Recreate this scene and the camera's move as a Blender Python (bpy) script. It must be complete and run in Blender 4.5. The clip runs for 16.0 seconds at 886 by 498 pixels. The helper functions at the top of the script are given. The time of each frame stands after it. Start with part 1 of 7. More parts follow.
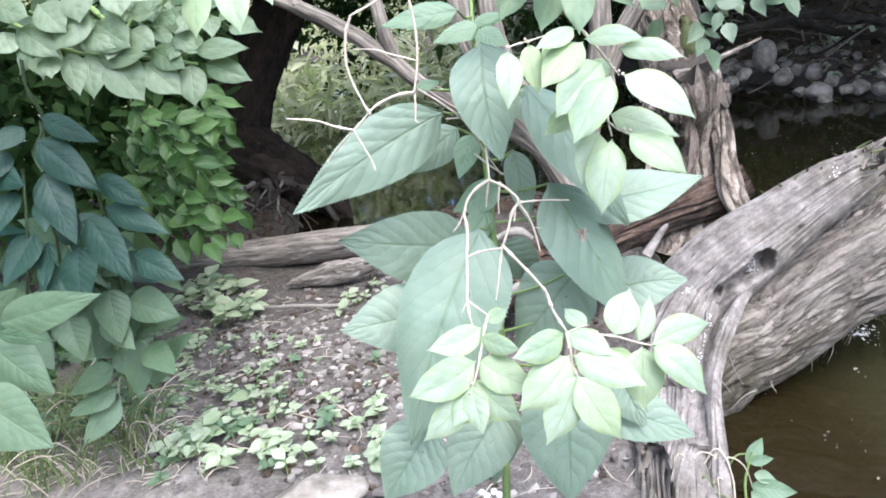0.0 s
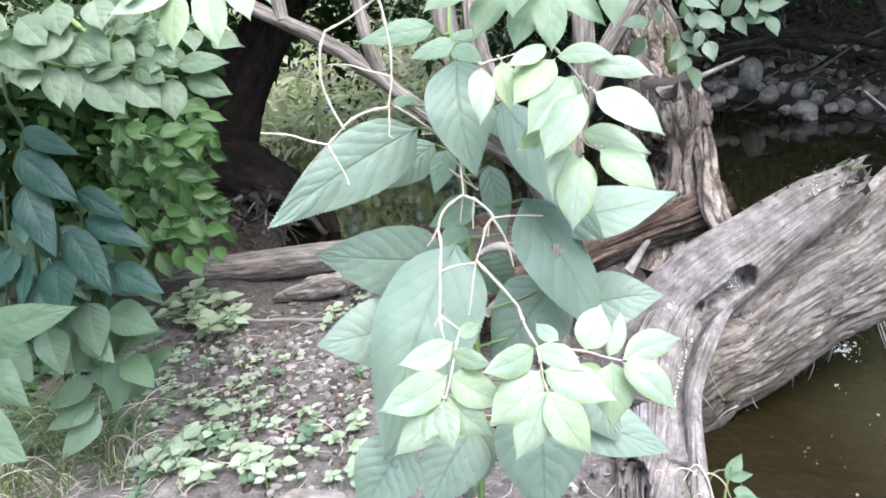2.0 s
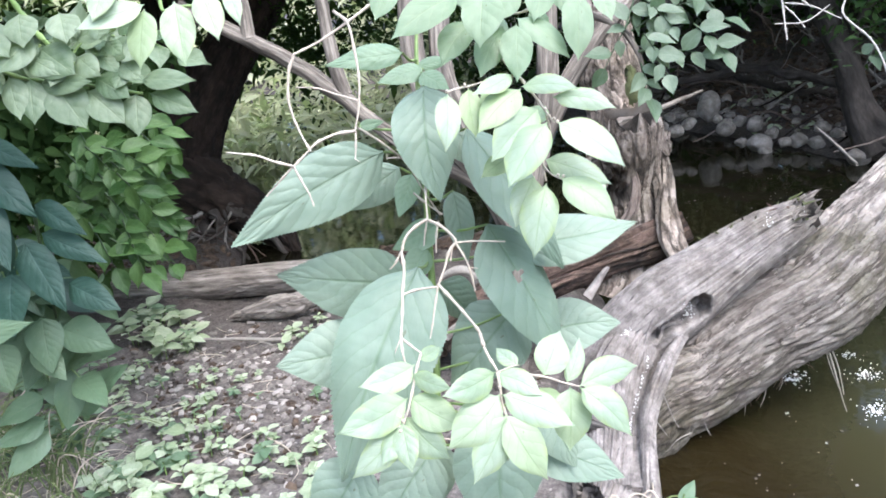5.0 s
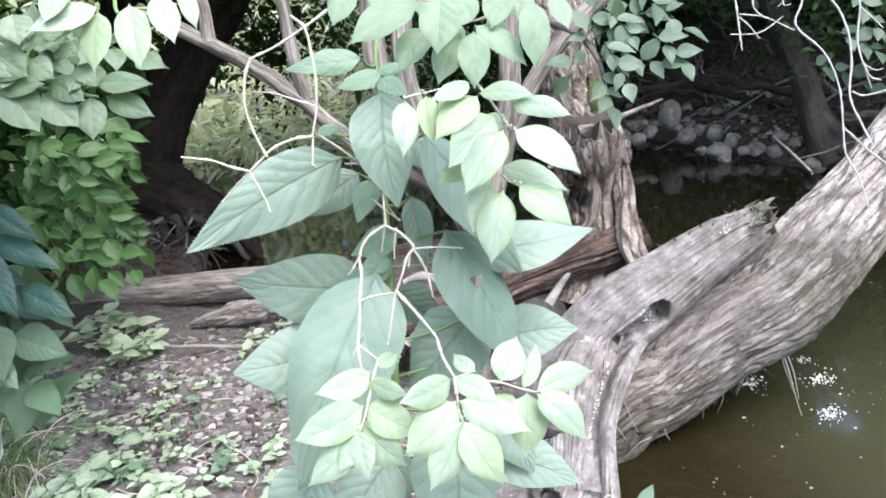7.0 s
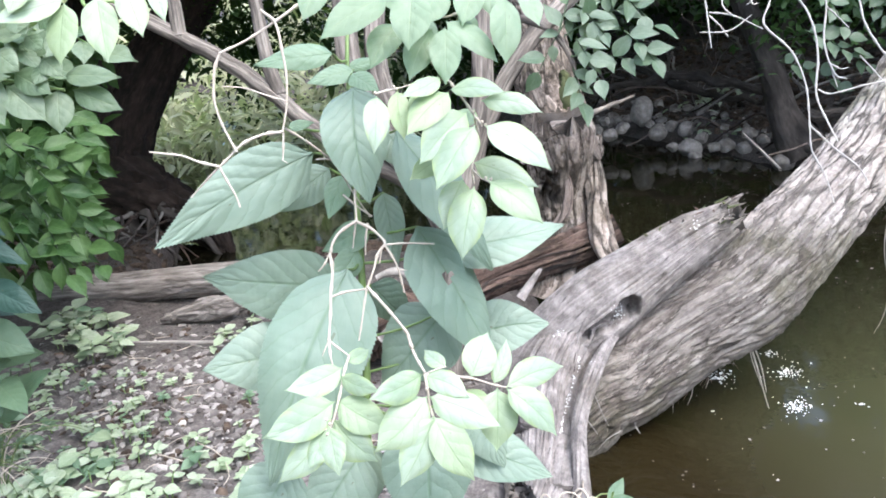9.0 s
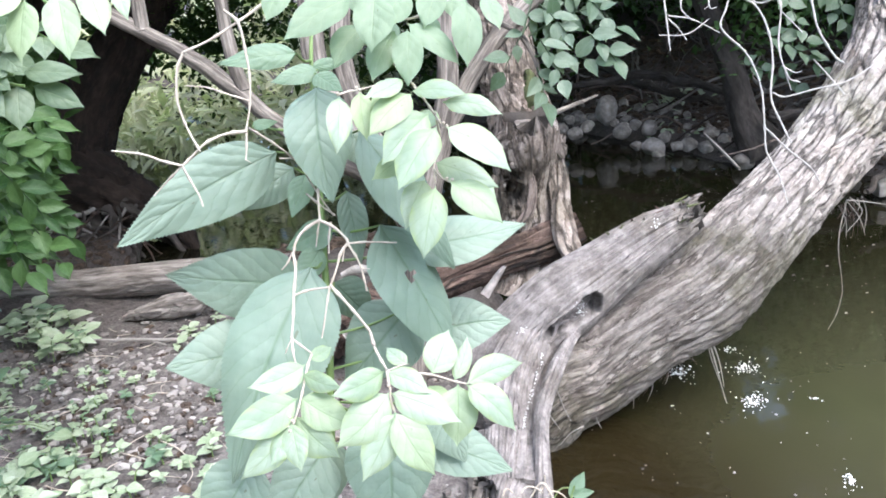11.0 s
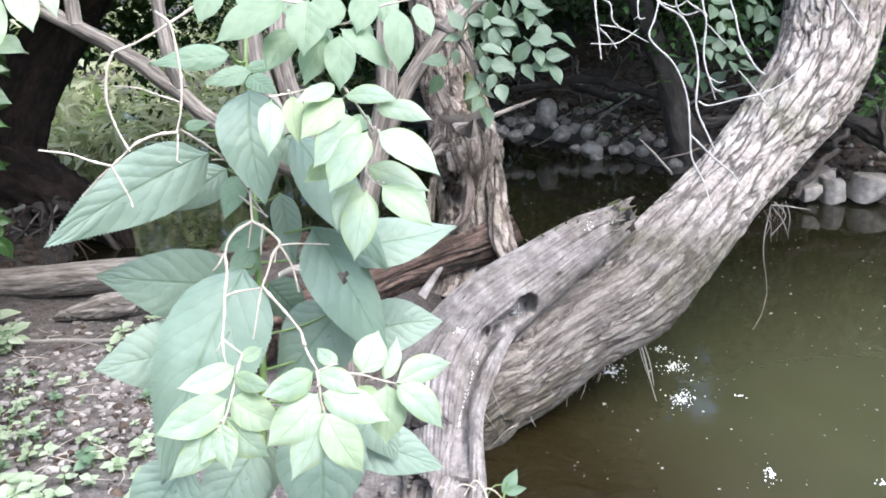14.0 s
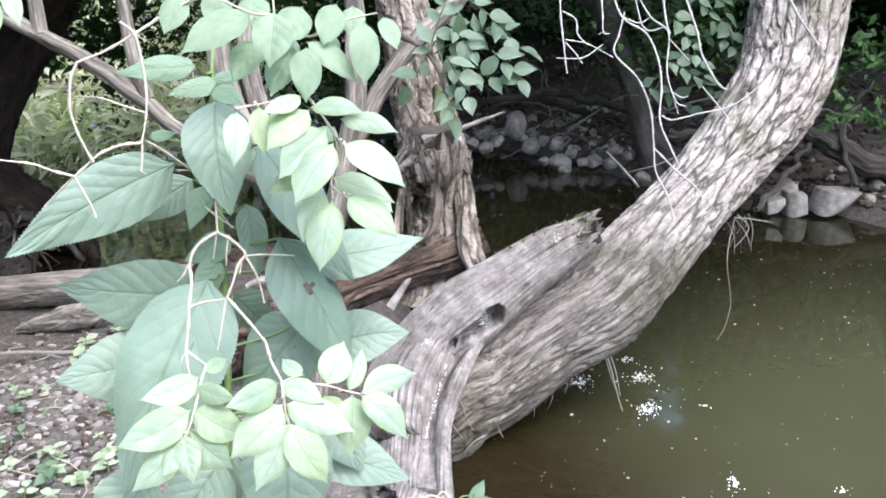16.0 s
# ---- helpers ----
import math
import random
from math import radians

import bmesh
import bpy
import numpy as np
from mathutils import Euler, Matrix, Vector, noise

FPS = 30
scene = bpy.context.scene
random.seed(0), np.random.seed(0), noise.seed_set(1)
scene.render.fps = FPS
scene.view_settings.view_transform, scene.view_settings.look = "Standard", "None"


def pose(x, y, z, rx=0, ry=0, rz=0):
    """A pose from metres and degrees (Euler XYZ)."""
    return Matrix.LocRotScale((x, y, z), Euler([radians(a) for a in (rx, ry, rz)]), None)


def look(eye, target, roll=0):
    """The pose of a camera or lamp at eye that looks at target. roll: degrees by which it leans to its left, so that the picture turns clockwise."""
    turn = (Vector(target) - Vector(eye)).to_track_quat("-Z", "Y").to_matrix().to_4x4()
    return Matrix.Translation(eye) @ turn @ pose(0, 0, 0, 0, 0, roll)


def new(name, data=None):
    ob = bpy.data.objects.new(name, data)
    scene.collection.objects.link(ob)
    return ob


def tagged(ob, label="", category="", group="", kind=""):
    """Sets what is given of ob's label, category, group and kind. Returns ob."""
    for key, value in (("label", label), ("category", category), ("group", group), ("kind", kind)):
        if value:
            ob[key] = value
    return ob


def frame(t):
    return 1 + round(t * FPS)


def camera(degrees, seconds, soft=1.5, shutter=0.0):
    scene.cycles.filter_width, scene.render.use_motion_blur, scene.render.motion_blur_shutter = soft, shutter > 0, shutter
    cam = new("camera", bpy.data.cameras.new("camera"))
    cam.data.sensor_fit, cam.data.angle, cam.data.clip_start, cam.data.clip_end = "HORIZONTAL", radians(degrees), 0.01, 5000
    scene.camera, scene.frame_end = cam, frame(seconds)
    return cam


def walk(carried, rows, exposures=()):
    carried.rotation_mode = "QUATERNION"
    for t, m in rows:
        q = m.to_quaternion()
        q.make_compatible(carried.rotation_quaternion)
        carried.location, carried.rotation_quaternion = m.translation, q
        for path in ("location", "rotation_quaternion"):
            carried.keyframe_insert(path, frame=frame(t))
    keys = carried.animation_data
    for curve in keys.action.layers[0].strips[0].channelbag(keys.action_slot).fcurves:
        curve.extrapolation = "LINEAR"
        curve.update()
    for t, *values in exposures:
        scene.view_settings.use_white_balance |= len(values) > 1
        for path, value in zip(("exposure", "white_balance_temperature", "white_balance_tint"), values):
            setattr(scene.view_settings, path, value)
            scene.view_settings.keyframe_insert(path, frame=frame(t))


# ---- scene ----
cam = camera(57.0, 16.0, soft=1.7)
ROWS = [
    (0, 0, 0, 1.2, 70.7338, 9.3556, -3.2521),
    (0.5, 0.0044, -0.0025, 1.2008, 70.95, 9.2391, -3.3363),
    (1, 0.0121, -0.0049, 1.1993, 71.2198, 9.1742, -3.4088),
    (1.5, 0.0173, -0.0042, 1.1974, 71.4759, 9.0187, -3.5349),
    (2, 0.0207, -0.0049, 1.1978, 71.6881, 8.8491, -3.7429),
    (2.5, 0.0195, -0.0065, 1.1996, 71.877, 8.5973, -4.0699),
    (3, 0.0183, -0.0067, 1.2011, 72.0971, 8.2785, -4.3962),
    (3.5, 0.0163, -0.0066, 1.2023, 72.3011, 7.9323, -4.7515),
    (4, 0.0148, -0.009, 1.2037, 72.5004, 7.527, -5.0822),
    (6.5, 0.0257, -0.0138, 1.2024, 73.2405, 6.0218, -7.7353),
    (7, 0.0271, -0.0136, 1.2019, 73.1112, 5.9461, -8.2941),
    (7.5, 0.0284, -0.012, 1.2006, 73.003, 5.806, -8.7673),
    (8, 0.0289, -0.0119, 1.2009, 72.844, 5.61, -9.2212),
    (8.5, 0.0295, -0.0132, 1.202, 72.7032, 5.4895, -9.6272),
    (11, 0.0344, -0.0305, 1.2102, 72.1523, 4.5628, -12.2148),
    (11.5, 0.0363, -0.0375, 1.2132, 72.0381, 4.3038, -12.8978),
    (12, 0.0398, -0.0438, 1.2167, 71.9413, 3.9976, -13.5),
    (12.5, 0.0427, -0.048, 1.2185, 71.8804, 3.7068, -14.113),
    (13, 0.0451, -0.0482, 1.2179, 71.8702, 3.4824, -14.7151),
    (13.5, 0.044, -0.0496, 1.2187, 71.8577, 3.1681, -15.3468),
    (14, 0.0456, -0.0526, 1.2183, 71.8995, 3.0087, -15.8978),
    (14.5, 0.0488, -0.0555, 1.2186, 72.0055, 2.8166, -16.3582),
    (15, 0.0509, -0.0606, 1.2176, 72.2044, 2.6687, -16.7993),
    (15.5, 0.0508, -0.0622, 1.2185, 72.3726, 2.4786, -17.2898),
    (16, 0.0498, -0.0621, 1.2204, 72.6101, 2.2767, -17.8276),
]
walk(cam, [(t, pose(x, y, z, rx, ry, rz)) for t, x, y, z, rx, ry, rz in ROWS], exposures=[(0.0, 2.12, 5720, 7), (16.0, 2.12, 5720, 7)])

# ---- light: open sky over the camera, tree canopy over the creek ----
SUN_UP, SUN_ROUND = 60.0, 153.0
world = bpy.data.worlds.new("sky")
scene.world = world
world.use_nodes = True
wn = world.node_tree
sky = wn.nodes.new("ShaderNodeTexSky")
sky.sky_type, sky.sun_disc = "NISHITA", False
sky.sun_elevation, sky.sun_rotation = radians(SUN_UP), radians(SUN_ROUND)
sky.air_density, sky.dust_density, sky.ozone_density = 1.0, 4.5, 0.6
wn.links.new(sky.outputs[0], wn.nodes["Background"].inputs[0])
wn.nodes["Background"].inputs[1].default_value = 0.15
sun = new("sun", bpy.data.lights.new("sun", "SUN"))
sun.data.energy, sun.data.angle, sun.data.color = 0.8, radians(90), (1.0, 0.99, 0.975)
sun.matrix_world = look((2.0, -3.93, 7.64), (0, 0, 0))


# ---- materials ----
class Nodes:
    def __init__(self, name):
        self.m = bpy.data.materials.new(name)
        self.m.use_nodes = True
        self.t = self.m.node_tree
        self.b = self.t.nodes["Principled BSDF"]
        self.out = self.t.nodes["Material Output"]

    def add(self, kind, **values):
        n = self.t.nodes.new("ShaderNode" + kind)
        for k, v in values.items():
            n.inputs[k.replace("_", " ")].default_value = v
        return n

    def link(self, a, b):
        self.t.links.new(a, b)

    def coords(self, source, scale):
        c = self.add("TexCoord")
        m = self.add("Mapping")
        m.inputs["Scale"].default_value = scale
        self.link(c.outputs[source], m.inputs["Vector"])
        return m.outputs[0]

    def noise(self, vec, scale, detail=6.0, rough=0.6):
        n = self.add("TexNoise", Scale=scale, Detail=detail, Roughness=rough)
        self.link(vec, n.inputs["Vector"])
        return n.outputs["Fac"]

    def ramp(self, fac, stops):
        r = self.add("ValToRGB")
        while len(r.color_ramp.elements) < len(stops):
            r.color_ramp.elements.new(0.5)
        for e, (p, c) in zip(r.color_ramp.elements, stops):
            e.position, e.color = p, (*c, 1) if len(c) == 3 else c
        self.link(fac, r.inputs[0])
        return r.outputs[0]

    def math(self, op, a, b=None, clamp=False):
        n = self.add("Math")
        n.operation, n.use_clamp = op, clamp
        for i, v in enumerate((a, b)):
            if v is None:
                continue
            if isinstance(v, (int, float)):
                n.inputs[i].default_value = v
            else:
                self.link(v, n.inputs[i])
        return n.outputs[0]

    def mix(self, fac, a, b, blend="MIX"):
        n = self.add("Mix")
        n.data_type, n.blend_type = "RGBA", blend
        for s, v in ((n.inputs[0], fac), (n.inputs[6], a), (n.inputs[7], b)):
            if isinstance(v, (int, float)):
                s.default_value = v
            elif isinstance(v, tuple):
                s.default_value = (*v, 1)
            else:
                self.link(v, s)
        return n.outputs[2]

    def bump(self, height, strength, distance):
        n = self.add("Bump", Strength=strength, Distance=distance)
        self.link(height, n.inputs["Height"])
        self.link(n.outputs[0], self.b.inputs["Normal"])

    def colour(self, c):
        self.link(c, self.b.inputs["Base Color"])


def grainy(name, source, scale, stops, rough=0.85, big=0.5, bump=0.5, depth=0.004, fine=3.0):
    """A mottled, rough surface: colour from two scales of noise, relief from the finer one."""
    n = Nodes(name)
    v = n.coords(source, scale)
    a, b = n.noise(v, big, 4.0), n.noise(v, fine, 8.0, 0.65)
    c = n.mix(0.5, n.ramp(a, stops), n.ramp(b, stops))
    n.colour(c)
    n.b.inputs["Roughness"].default_value = rough
    n.bump(b, bump, depth)
    return n.m


def barky(name, stretch, stops, crack=(0.02, 0.016, 0.013), width=0.09, rough=0.92, blotch=None, depth=0.008, whole=0.5, mottle=0.0):
    """Bark or split wood: plates and fibres along the limb, dark cracks between, lichen or damp blotches."""
    n = Nodes(name)
    v = n.coords("UV", stretch)
    shift = n.add("VectorMath")
    shift.operation = "ADD"
    wav = n.add("TexNoise", Scale=0.35, Detail=4.0)
    n.link(v, wav.inputs["Vector"])
    n.link(v, shift.inputs[0])
    n.link(wav.outputs["Color"], shift.inputs[1])
    cell = n.add("TexVoronoi", Scale=0.55, Randomness=1.0)
    cell.feature = "DISTANCE_TO_EDGE"
    n.link(shift.outputs[0], cell.inputs["Vector"])
    gap = n.ramp(cell.outputs["Distance"], [(0.0, (0, 0, 0)), (width, (1, 1, 1))])
    fine, mid, fleck = n.noise(v, 3.2, 10.0, 0.75), n.noise(v, 0.6, 5.0), n.noise(v, 9.0, 6.0, 0.7)
    broken = n.ramp(n.noise(v, 0.9, 3.0), [(whole - 0.06, (1, 1, 1)), (whole + 0.06, (0, 0, 0))])
    gap = n.math("MAXIMUM", gap, n.math("MULTIPLY", broken, 0.9))
    broad = n.noise(n.coords("Object", (1, 1, 1)), 5.0, 5.0)
    stops = [(0.5 + (p - 0.5) * 0.62, col) for p, col in stops]
    c = n.mix(0.4, n.ramp(fine, stops), n.ramp(mid, stops))
    c = n.mix(0.3, c, n.ramp(fleck, stops))
    if mottle:
        scurf = n.noise(n.coords("Object", (1, 1, 1)), 24.0, 9.0, 0.7)
        c = n.mix(mottle, c, n.ramp(scurf, stops))
        fine = n.mix(mottle, fine, scurf)
    c = n.mix(n.ramp(broad, [(0.50, (0, 0, 0)), (0.60, (0.8, 0.8, 0.8))]), c, n.mix(1.0, c, blotch or (0.5, 0.5, 0.42), "MULTIPLY"))
    n.colour(n.mix(gap, n.mix(0.9, c, crack), c))
    n.b.inputs["Roughness"].default_value = rough
    n.bump(n.math("ADD", n.math("MULTIPLY", gap, 0.8), n.math("MULTIPLY", fine, 0.7)), 1.0, depth)
    return n.m


def plated(name, stops, moss=(0.09, 0.095, 0.05), pale=(0.50, 0.475, 0.45), rough=0.93, size=(46, 8, 1), furrowed=None):
    """Old bark: flakes in thin layers with streaky grain, worn pale spots and algae; furrows between plates, from the given metres along the limb on."""
    n = Nodes(name)
    v = n.coords("UV", size)
    obj = n.coords("Object", (1, 1, 1))
    wav = n.add("TexNoise", Scale=0.5, Detail=7.0, Roughness=0.7)
    n.link(v, wav.inputs["Vector"])
    shift = n.add("VectorMath")
    shift.operation = "ADD"
    n.link(v, shift.inputs[0])
    swell = n.add("VectorMath")
    swell.operation = "SCALE"
    swell.inputs["Scale"].default_value = 2.2
    n.link(wav.outputs["Color"], swell.inputs[0])
    n.link(swell.outputs[0], shift.inputs[1])
    warped = shift.outputs[0]
    edge = n.add("TexVoronoi", Scale=0.55, Randomness=1.0)
    edge.feature = "DISTANCE_TO_EDGE"
    n.link(warped, edge.inputs["Vector"])
    cell = n.add("TexVoronoi", Scale=0.55, Randomness=1.0)
    n.link(warped, cell.inputs["Vector"])
    tone = n.add("SeparateXYZ")
    n.link(cell.outputs["Color"], tone.inputs[0])
    layer = n.noise(warped, 0.34, 4.0, 0.5)
    steps = n.math("FRACT", n.math("MULTIPLY", layer, 6.0))
    rim = n.ramp(steps, [(0.0, (1, 1, 1)), (0.10, (0.5, 0.5, 0.5)), (0.2, (0, 0, 0)), (0.985, (0, 0, 0)), (1.0, (1, 1, 1))])
    rim = n.math("MULTIPLY", rim, n.ramp(n.noise(v, 0.7, 5.0), [(0.42, (0, 0, 0)), (0.56, (1, 1, 1))]))
    fine, grit, streak = n.noise(v, 2.6, 10.0, 0.75), n.noise(obj, 90.0, 8.0, 0.7), n.noise(v, 1.1, 8.0, 0.7)
    broad, spread, tint = n.noise(obj, 4.0, 6.0, 0.6), n.noise(obj, 13.0, 8.0, 0.72), n.noise(obj, 2.2, 4.0)
    if furrowed is not None:
        along = n.add("SeparateXYZ")
        n.link(n.coords("UV", (1, 1, 1)), along.inputs[0])
        young = n.math("SUBTRACT", 1.0, n.math("MULTIPLY", n.math("SUBTRACT", n.math("ADD", along.outputs[1], n.math("MULTIPLY", tint, 0.5)), furrowed + 0.25), 2.5, True), True)
        plain = n.noise(obj, 26.0, 9.0, 0.68)
        steps = n.mix(young, n.mix(0.65, steps, (0.5, 0.5, 0.5)), steps)
        fine, streak = n.mix(young, plain, n.mix(0.55, fine, plain)), n.mix(young, n.noise(v, 0.5, 6.0, 0.6), streak)
    value = n.math("ADD", n.math("MULTIPLY", steps, 0.17), n.math("ADD", n.math("MULTIPLY", fine, 0.30), n.math("ADD", n.math("MULTIPLY", streak, 0.16), n.math("MULTIPLY", grit, 0.30))))
    c = n.ramp(value, stops)
    c = n.mix(n.ramp(tint, [(0.42, (0, 0, 0)), (0.62, (0.5, 0.5, 0.5))]), c, n.mix(1.0, c, (1.08, 0.97, 0.9), "MULTIPLY"))
    c = n.mix(n.ramp(spread, [(0.60, (0, 0, 0)), (0.66, (0.4, 0.4, 0.4))]), c, n.mix(n.math("MULTIPLY", grit, 0.8), pale, c))
    c = n.mix(n.ramp(n.math("ADD", n.math("MULTIPLY", broad, 0.7), n.math("MULTIPLY", spread, 0.3)), [(0.50, (0, 0, 0)), (0.56, (0.65, 0.65, 0.65))]), c, n.mix(grit, moss, n.mix(1.0, c, (0.62, 0.62, 0.5), "MULTIPLY")))
    worn = n.ramp(n.math("ADD", n.math("MULTIPLY", n.noise(obj, 7.0, 7.0, 0.65), 0.75), n.math("MULTIPLY", fine, 0.25)), [(0.50, (0, 0, 0)), (0.56, (0.6, 0.6, 0.6))])
    c = n.mix(worn, c, n.mix(0.75, c, n.mix(1.0, pale, n.ramp(value, [(0.3, (0.45, 0.42, 0.40)), (0.6, (1, 0.97, 0.94))]), "MULTIPLY")))
    shut = n.ramp(n.math("ADD", n.math("MULTIPLY", n.noise(v, 0.8, 4.0), 0.5), n.math("MULTIPLY", n.noise(obj, 8.0, 5.0), 0.5)), [(0.53, (0, 0, 0)), (0.62, (1, 1, 1))])
    gap = n.math("MAXIMUM", n.ramp(edge.outputs["Distance"], [(0.015, (0, 0, 0)), (0.11, (1, 1, 1))]), n.math("MULTIPLY", shut, 0.9))
    if furrowed is not None:
        gap = n.math("MAXIMUM", gap, n.math("MULTIPLY", young, 0.55))
        rim = n.math("MULTIPLY", rim, n.math("ADD", n.math("MULTIPLY", young, 0.7), 0.3))
        # Open light above and shade below, put into the bark colour.
        c = n.mix(young, n.mix(1.0, c, (1.12, 1.12, 1.12), "MULTIPLY"), n.mix(1.0, c, (0.66, 0.645, 0.63), "MULTIPLY"))
    c = n.mix(n.math("MULTIPLY", rim, 0.62), c, (0.04, 0.033, 0.027))
    n.colour(n.mix(gap, n.mix(0.75, c, (0.022, 0.018, 0.014)), c))
    n.b.inputs["Roughness"].default_value = rough
    n.b.inputs["Specular IOR Level"].default_value = 0.25
    height = n.math("ADD", n.math("MULTIPLY", gap, 0.6), n.math("ADD", n.math("MULTIPLY", steps, 0.8), n.math("ADD", n.math("MULTIPLY", fine, 0.55), n.math("MULTIPLY", grit, 0.45))))
    n.bump(height, 1.0, 0.007)
    return n.m


def leaf_material(name, dark, light, vein, veins=7.0, rough=0.45, glow=0.35, relief=0.6, gloss=0.4, tint=None):
    """A leaf with a midrib and slanting side veins along its own length, hue varied leaf by leaf."""
    n = Nodes(name)
    tc = n.add("TexCoord")
    sep = n.add("SeparateXYZ")
    n.link(tc.outputs["UV"], sep.inputs[0])
    across = n.math("ABSOLUTE", n.math("SUBTRACT", sep.outputs[0], 0.5))
    mid = n.math("SUBTRACT", 1.0, n.math("MULTIPLY", across, 30.0), True)
    slant = n.math("SUBTRACT", sep.outputs[1], n.math("MULTIPLY", across, 0.55))
    warp = n.math("MULTIPLY", n.noise(n.coords("Object", (1, 1, 1)), 4.5, 3.0), 0.11)
    slant = n.math("ADD", slant, warp)
    wave = n.math("ABSOLUTE", n.math("SINE", n.math("MULTIPLY", slant, 3.1416 * veins)))
    side = n.math("SUBTRACT", 1.0, n.math("MULTIPLY", wave, 5.0), True)
    lines = n.math("MAXIMUM", mid, n.math("MULTIPLY", side, 0.55))
    info = n.add("ObjectInfo")
    geo = n.add("NewGeometry")
    each = n.math("FRACT", n.math("ADD", info.outputs["Random"], geo.outputs["Random Per Island"]))
    obj = n.coords("Object", (1, 1, 1))
    blot = n.noise(obj, 4.0, 5.0)
    tone = n.math("ADD", n.math("MULTIPLY", each, 0.7), n.math("MULTIPLY", n.math("SUBTRACT", blot, 0.5), 1.5), True)
    c = n.mix(tone, dark, light)
    if tint:
        some = n.ramp(n.math("FRACT", n.math("MULTIPLY", each, 7.3)), [(0.55, (0, 0, 0)), (0.95, (0.7, 0.7, 0.7))])
        base = n.math("SUBTRACT", 0.5, sep.outputs[1], True)
        rim = n.math("MULTIPLY", n.math("MULTIPLY", n.math("SUBTRACT", across, 0.3), 5.0, True), n.math("MULTIPLY", n.math("SUBTRACT", blot, 0.42), 5.0, True))
        c = n.mix(n.math("MAXIMUM", n.math("MAXIMUM", some, rim), n.math("MULTIPLY", base, n.math("MULTIPLY", blot, 1.6))), c, tint)
    c = n.mix(n.math("MULTIPLY", lines, 0.6), c, vein)
    spots = n.ramp(n.noise(obj, 9.0, 2.0), [(0.0, (0, 0, 0)), (0.725, (0, 0, 0)), (0.745, (1, 1, 1))])
    c = n.mix(n.math("MULTIPLY", spots, 0.5), c, (0.07, 0.055, 0.025))
    n.colour(c)
    n.b.inputs["Roughness"].default_value = rough
    pucker = n.math("SUBTRACT", n.math("MULTIPLY", wave, 0.5), n.math("MULTIPLY", mid, 0.6))
    rough_skin = n.math("MULTIPLY", n.noise(obj, 22.0, 4.0), 0.35)
    n.bump(n.math("ADD", pucker, rough_skin), relief, 0.0022)
    n.b.inputs["Specular IOR Level"].default_value = gloss
    tr = n.add("BsdfTranslucent")
    n.link(n.mix(0.5, c, (0.35, 0.55, 0.08)), tr.inputs[0])
    mx = n.add("MixShader")
    mx.inputs[0].default_value = glow
    n.link(n.b.outputs[0], mx.inputs[1])
    n.link(tr.outputs[0], mx.inputs[2])
    n.link(mx.outputs[0], n.out.inputs[0])
    return n.m


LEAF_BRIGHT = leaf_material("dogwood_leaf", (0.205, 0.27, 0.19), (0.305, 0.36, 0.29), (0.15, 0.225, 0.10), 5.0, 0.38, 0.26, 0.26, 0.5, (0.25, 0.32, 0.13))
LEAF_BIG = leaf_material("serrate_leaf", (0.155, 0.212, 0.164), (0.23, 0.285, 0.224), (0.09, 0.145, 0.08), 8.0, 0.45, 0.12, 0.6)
# Darker copy of the dogwood leaf, its shade put into the colour.
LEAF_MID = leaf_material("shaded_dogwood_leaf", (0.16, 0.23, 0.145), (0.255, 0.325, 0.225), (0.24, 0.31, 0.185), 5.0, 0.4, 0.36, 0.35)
LEAF_LOW = leaf_material("low_herb_leaf", (0.058, 0.104, 0.062), (0.102, 0.152, 0.092), (0.09, 0.13, 0.078), 8.0, 0.5, 0.15, 0.35)
LEAF_YOUNG = leaf_material("young_herb_leaf", (0.105, 0.17, 0.105), (0.185, 0.255, 0.175), (0.15, 0.215, 0.13), 7.0, 0.45, 0.2, 0.4)
LEAF_SHRUB = leaf_material("shrub_leaf", (0.016, 0.048, 0.009), (0.082, 0.145, 0.044), (0.085, 0.15, 0.05), 5.0, 0.5, 0.12, 0.35, 0.32)
LEAF_TOP = leaf_material("bush_leaf", (0.068, 0.108, 0.056), (0.18, 0.225, 0.15), (0.14, 0.185, 0.105), 5.0, 0.42, 0.2, 0.4, 0.42)
LEAF_DARK = leaf_material("dark_serrate_leaf", (0.010, 0.035, 0.026), (0.022, 0.054, 0.040), (0.034, 0.065, 0.058), 8.0, 0.55, 0.06, 0.3, 0.35)
LEAF_ALDER = leaf_material("alder_leaf", (0.06, 0.098, 0.056), (0.15, 0.19, 0.137), (0.125, 0.175, 0.115), 6.0, 0.45, 0.22, 0.3)
LEAF_HERB = leaf_material("herb_leaf", (0.25, 0.315, 0.195), (0.46, 0.50, 0.40), (0.38, 0.43, 0.31), 5.0, 0.5, 0.22, 0.25)
# Darker than leaf green: deep shade is put into this colour.
LEAF_FAR_SHADE = leaf_material("far_shade_leaf", (0.008, 0.021, 0.006), (0.032, 0.058, 0.018), (0.035, 0.055, 0.018), 5.0, 0.7, 0.12, 0.4, 0.06)
# Leaf colour raised towards white to carry the bank's sunlight.
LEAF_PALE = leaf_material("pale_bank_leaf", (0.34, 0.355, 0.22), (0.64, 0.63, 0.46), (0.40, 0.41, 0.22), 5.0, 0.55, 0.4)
GRASS = grainy("grass_blade", "Object", (1, 1, 1), [(0.3, (0.06, 0.11, 0.03)), (0.7, (0.18, 0.21, 0.085))], 0.6, 6.0, 0.2)
